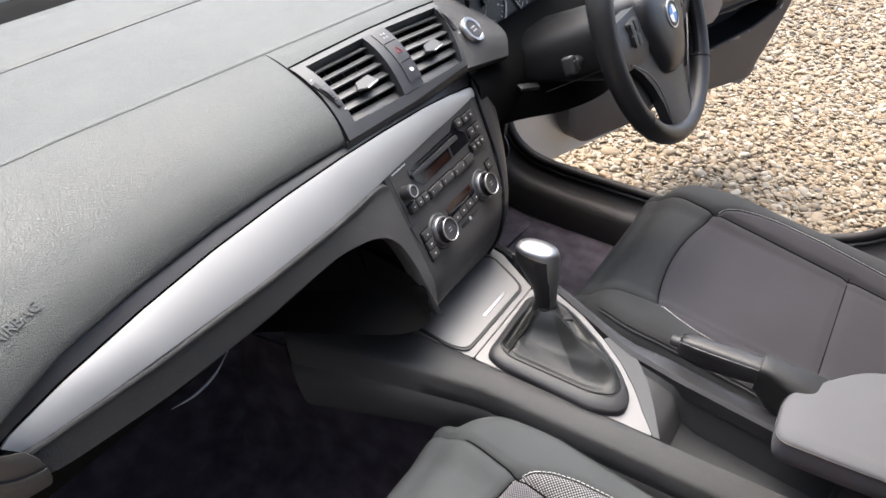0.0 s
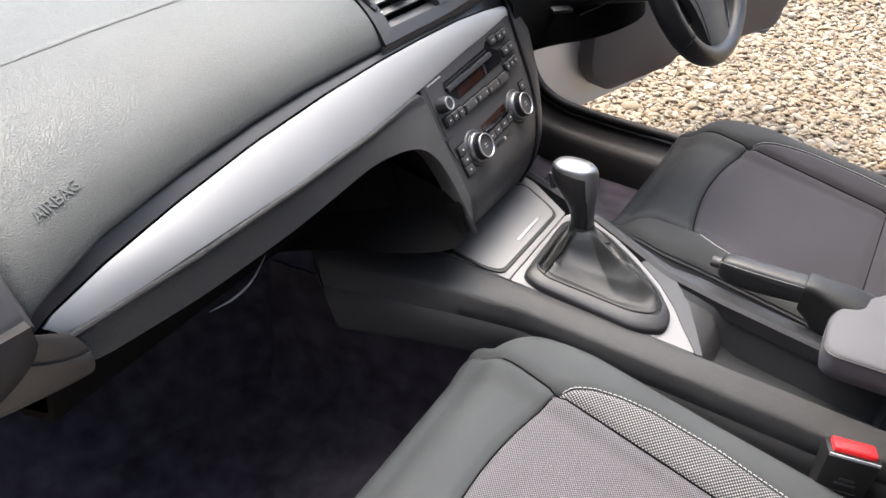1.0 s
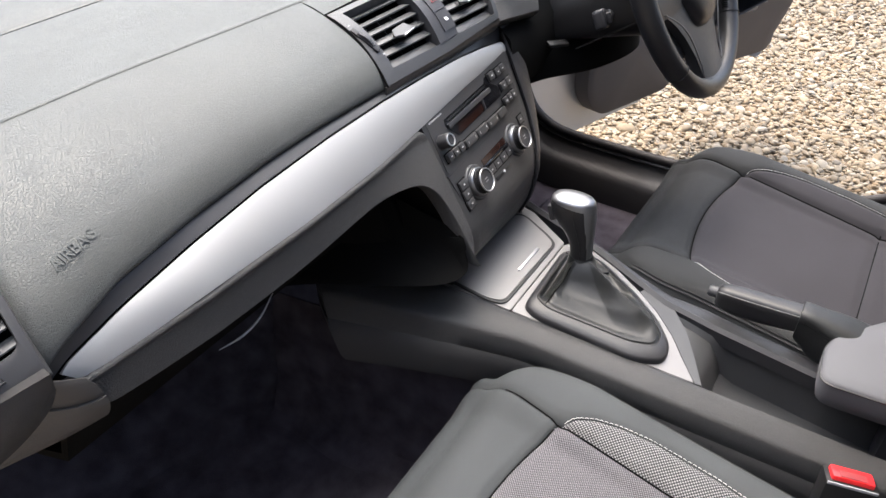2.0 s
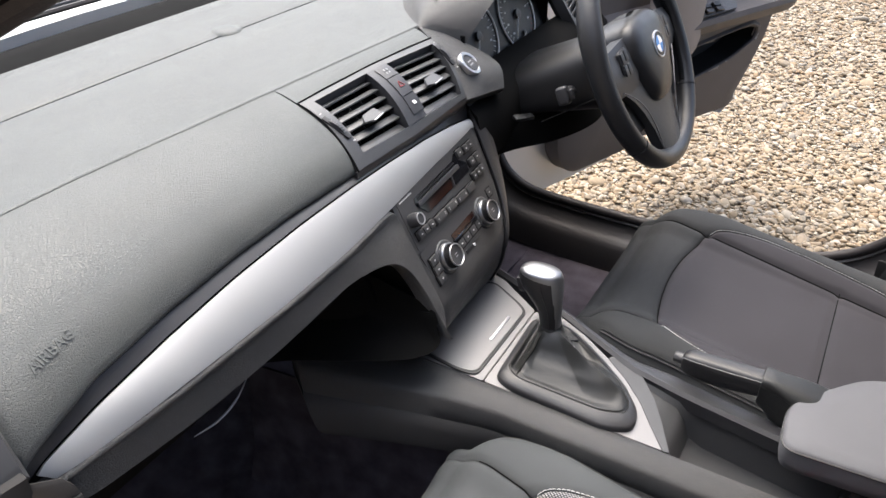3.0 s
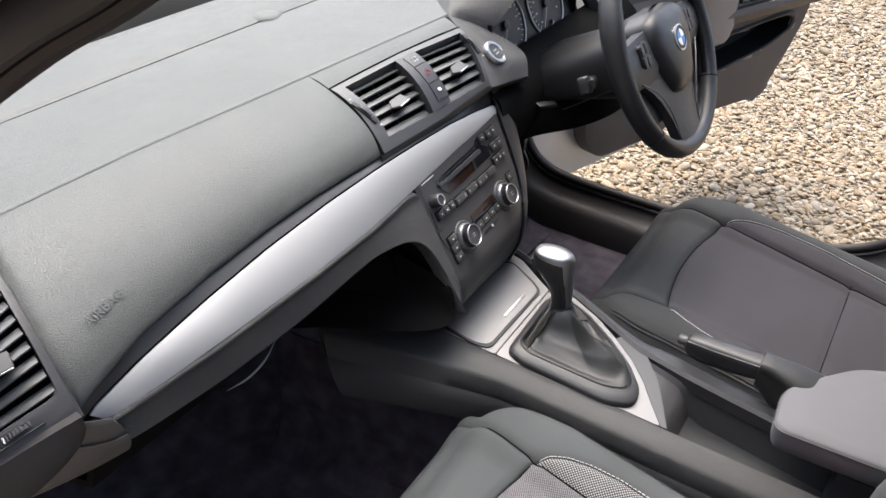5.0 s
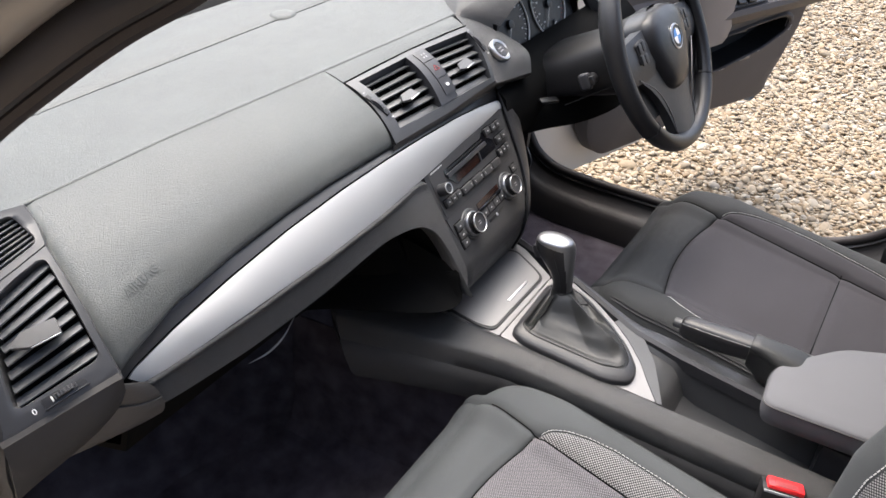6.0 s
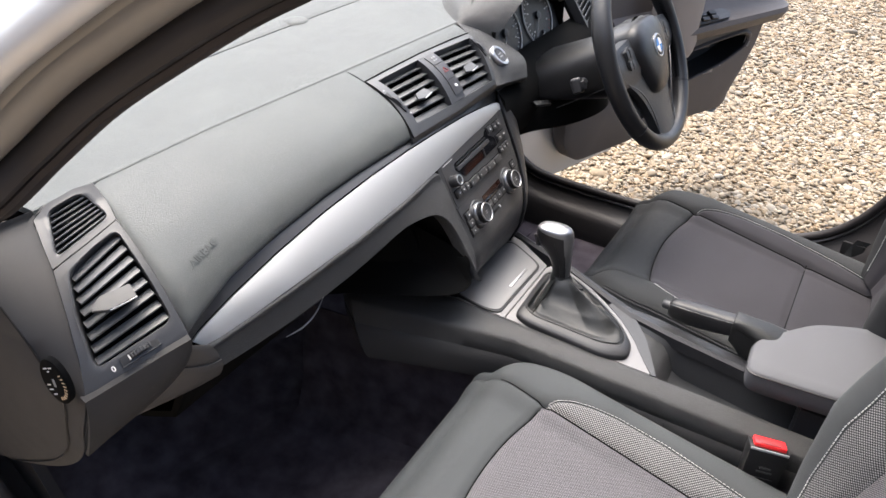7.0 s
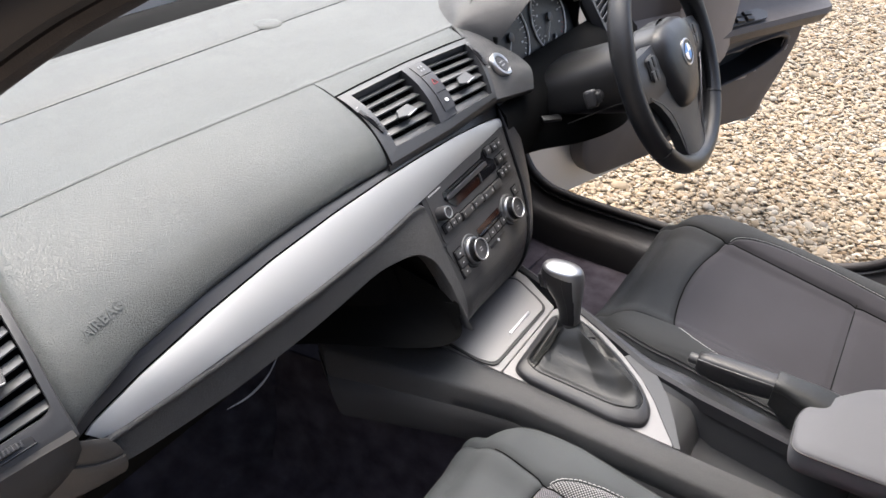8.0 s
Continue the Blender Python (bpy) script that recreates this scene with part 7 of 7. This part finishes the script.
def build_door():
    door = thing("driver_door", "open driver's door with grey trim, armrest and door pocket", "car door", (0.845, 0.365, 0.30))
    def edge_u(z):
        return curve([(0.28, 0.92), (0.325, 0.985), (0.36, 0.985), (0.44, 1.02), (0.55, 1.065), (0.70, 1.10), (0.85, 1.115), (0.98, 1.12)], z)
    def w_of(u, z):
        return 0.030 * math.sin(min(1, max(0, (z - 0.29) / 0.62)) * math.pi) ** 0.7 * min(1, max(0, u - 0.12) / 0.10)
    # painted door frame
    rows = []
    for z in np.linspace(0.285, 0.97, 24):
        e = edge_u(z)
        rows.append([DOOR @ Vector((u, z - 0.065 * max(0, 1 - u / 0.62) * (1 - (z - 0.285) / 0.685), (-0.012 if k in (1, 2, 3, 7) else -0.062))) for k, u in enumerate((-0.02, -0.015, 0.10, 0.42, 0.50, 0.6, e - 0.02, e + 0.010))])
    part("door_frame", sheet(rows, 0.07, down=tuple(-(DOOR.to_3x3() @ Vector((0, 0, 1))))), PAINT, door, "silver painted door edge")
    # inner trim
    rows = []
    for z in np.linspace(0.315, 0.955, 40):
        e = edge_u(z) - 0.004
        s = curve([(0.31, 0.24), (0.36, 0.20), (0.5, 0.18), (0.9, 0.17)], z)
        row = []
        for k in range(25):
            u = lerp(s, e, k / 24)
            zz = z
            row.append(DOOR @ Vector((u, zz, w_of(u, z) if 0 < k < 24 else -0.004)))
        rows.append(row)
    bm = sheet(rows)
    inv = DOOR.inverted()
    gone = [f for f in bm.faces if 0.40 < (inv @ f.calc_center_median()).x < 0.972 - 0.9 * max(0, 0.545 - (inv @ f.calc_center_median()).y) and curve([(0.36, 0.440), (0.68, 0.466), (0.83, 0.490), (0.975, 0.545)], (inv @ f.calc_center_median()).x) < (inv @ f.calc_center_median()).y < curve([(0.36, 0.555), (0.65, 0.572), (0.83, 0.592), (0.955, 0.595)], (inv @ f.calc_center_median()).x)]
    bmesh.ops.delete(bm, geom=gone, context="FACES")
    part("door_lining", bm, DOOR_TRIM, door, "warm dark grey door lining")
    # armrest ledge with switches
    rows = []
    for u in np.linspace(0.22, 1.085, 30):
        rise = 0.012 * (u - 0.2)
        d = 0.078 * min(1, (u - 0.20) / 0.06) * min(1, (1.10 - u) / 0.08 + 0.3)
        z = 0.690 + rise
        rows.append([DOOR @ Vector((u, z + 0.055, 0.02)), DOOR @ Vector((u, z + 0.012, 0.028 + d * 0.25)), DOOR @ Vector((u, z, 0.028 + d * 0.55)), DOOR @ Vector((u, z - 0.006, 0.028 + d)), DOOR @ Vector((u, z - 0.022, 0.032 + d)), DOOR @ Vector((u, z - 0.055, 0.024 + d * 0.8)), DOOR @ Vector((u, z - 0.075, 0.02 + d * 0.3))])
    part("door_armrest", sheet(rows, 0.006), DOOR_TRIM, door, "door armrest ledge")
    m = DOOR @ Matrix.Translation((0.645, 0.712, 0.088)) @ pose(0, 0, 0, -58, 0, 0)
    pod = part("window_switch_panel", prism(rounded([(-0.10, -0.022), (0.10, -0.018), (0.115, 0.004), (0.09, 0.022), (-0.10, 0.022)], 0.008, 4), 0.006, m, 0.0015), PLASTIC_GREY, door, "grey window switch panel")
    for k in range(2):
        for j in range(2):
            part("window_switch", box((0.036, 0.014, 0.010), m @ Matrix.Translation((-0.015 + 0.042 * k, -0.009 + 0.018 * j, 0.003)) @ pose(0, 0, 0, 0, 8, 0), 0.003), BLACK, pod, "black rocker switch")
    part("mirror_switch", lathe([(0.010, 0.0), (0.009, 0.006), (0.0, 0.007)], m @ Matrix.Translation((-0.065, 0.0, 0.001)), 18), BLACK, pod)
    # pocket recess: dark opening with a raised lower lip
    def pocket(g):
        pts = [(0.36, 0.560), (0.60, 0.572), (0.80, 0.592), (0.930, 0.602), (0.968, 0.585), (0.955, 0.552), (0.86, 0.512), (0.68, 0.478), (0.36, 0.448)]
        cx, cy = 0.68, 0.53
        return [(cx + (x - cx) * g, cy + (y - cy) * (1 + (g - 1) * 2.2)) for x, y in rounded(pts, 0.03, 5)]
    bm = sheet([[(x, y, 0.036) for x, y in pocket(1.0)], [(x, y, 0.0) for x, y in pocket(0.985)], [(x, y, -0.05) for x, y in pocket(0.96)], [(0.68 + (x - 0.68) * 0.02, 0.53 + (y - 0.53) * 0.02, -0.052) for x, y in pocket(0.95)]], close_u=True)
    bm.transform(DOOR)
    part("pocket_opening", bm, BLACK, door, "dark hollow of the door pocket")
    bm = sheet([[(x, y, 0.022) for x, y in pocket(1.09)], [(x, y, 0.036) for x, y in pocket(1.06)], [(x, y, 0.041) for x, y in pocket(1.03)], [(x, y, 0.040) for x, y in pocket(1.01)], [(x, y, 0.034) for x, y in pocket(0.995)]], close_u=True)
    bm.transform(DOOR)
    part("pocket_lip", bm, DOOR_TRIM, door, "rounded lip of the pocket")
    part("pocket_light", lathe([(0.004, 0), (0.003, 0.002), (0, 0.0025)], DOOR @ Matrix.Translation((0.47, 0.535, 0.036)), 10), WHITE, door)
    # beige grip insert near the hinge end
    rows = []
    for z in np.linspace(0.600, 0.95, 24):
        rows.append([DOOR @ Vector((u, z, 0.10 + 0.012 * math.sin(math.pi * k / 6) + (0 if 0 < k < 6 else -0.02))) for k, u in enumerate(np.linspace(0.40, 0.632 - 0.022 * max(0, (0.63 - z) / 0.03) ** 2, 7))])
    part("grip_panel", sheet(rows, 0.006), DOOR_CLOTH, door, "beige padded grip panel")
    # rounded loudspeaker moulding low at the hinge end
    sp = rounded([(0.130, 0.62), (0.45, 0.62), (0.50, 0.39), (0.46, 0.318), (0.19, 0.298), (0.135, 0.37)], 0.05, 6)
    rows = [[(x, y, 0.0) for x, y in sp], [(0.30 + (x - 0.30) * 0.97, 0.46 + (y - 0.46) * 0.97, 0.05) for x, y in sp], [(0.30 + (x - 0.30) * 0.88, 0.46 + (y - 0.46) * 0.88, 0.062) for x, y in sp], [(0.30 + (x - 0.30) * 0.02, 0.46 + (y - 0.46) * 0.02, 0.064) for x, y in sp]]
    bm = sheet(rows, close_u=True)
    bm.transform(DOOR)
    part("speaker_moulding", bm, DOOR_TRIM, door, "rounded dark speaker moulding")


build_ground()
build_unseen_wall()
build_shell()
dash_ob = build_dash()
build_end_panel(dash_ob)
build_vents(dash_ob)
build_stack(dash_ob)
build_console()
build_handbrake()
build_armrest()
build_seat(-0.385, -0.098, 0.535, False)
build_seat(0.352, -0.130, 0.520, True)
build_buckle()
build_belt()
build_wheel()
build_cluster()
build_door()
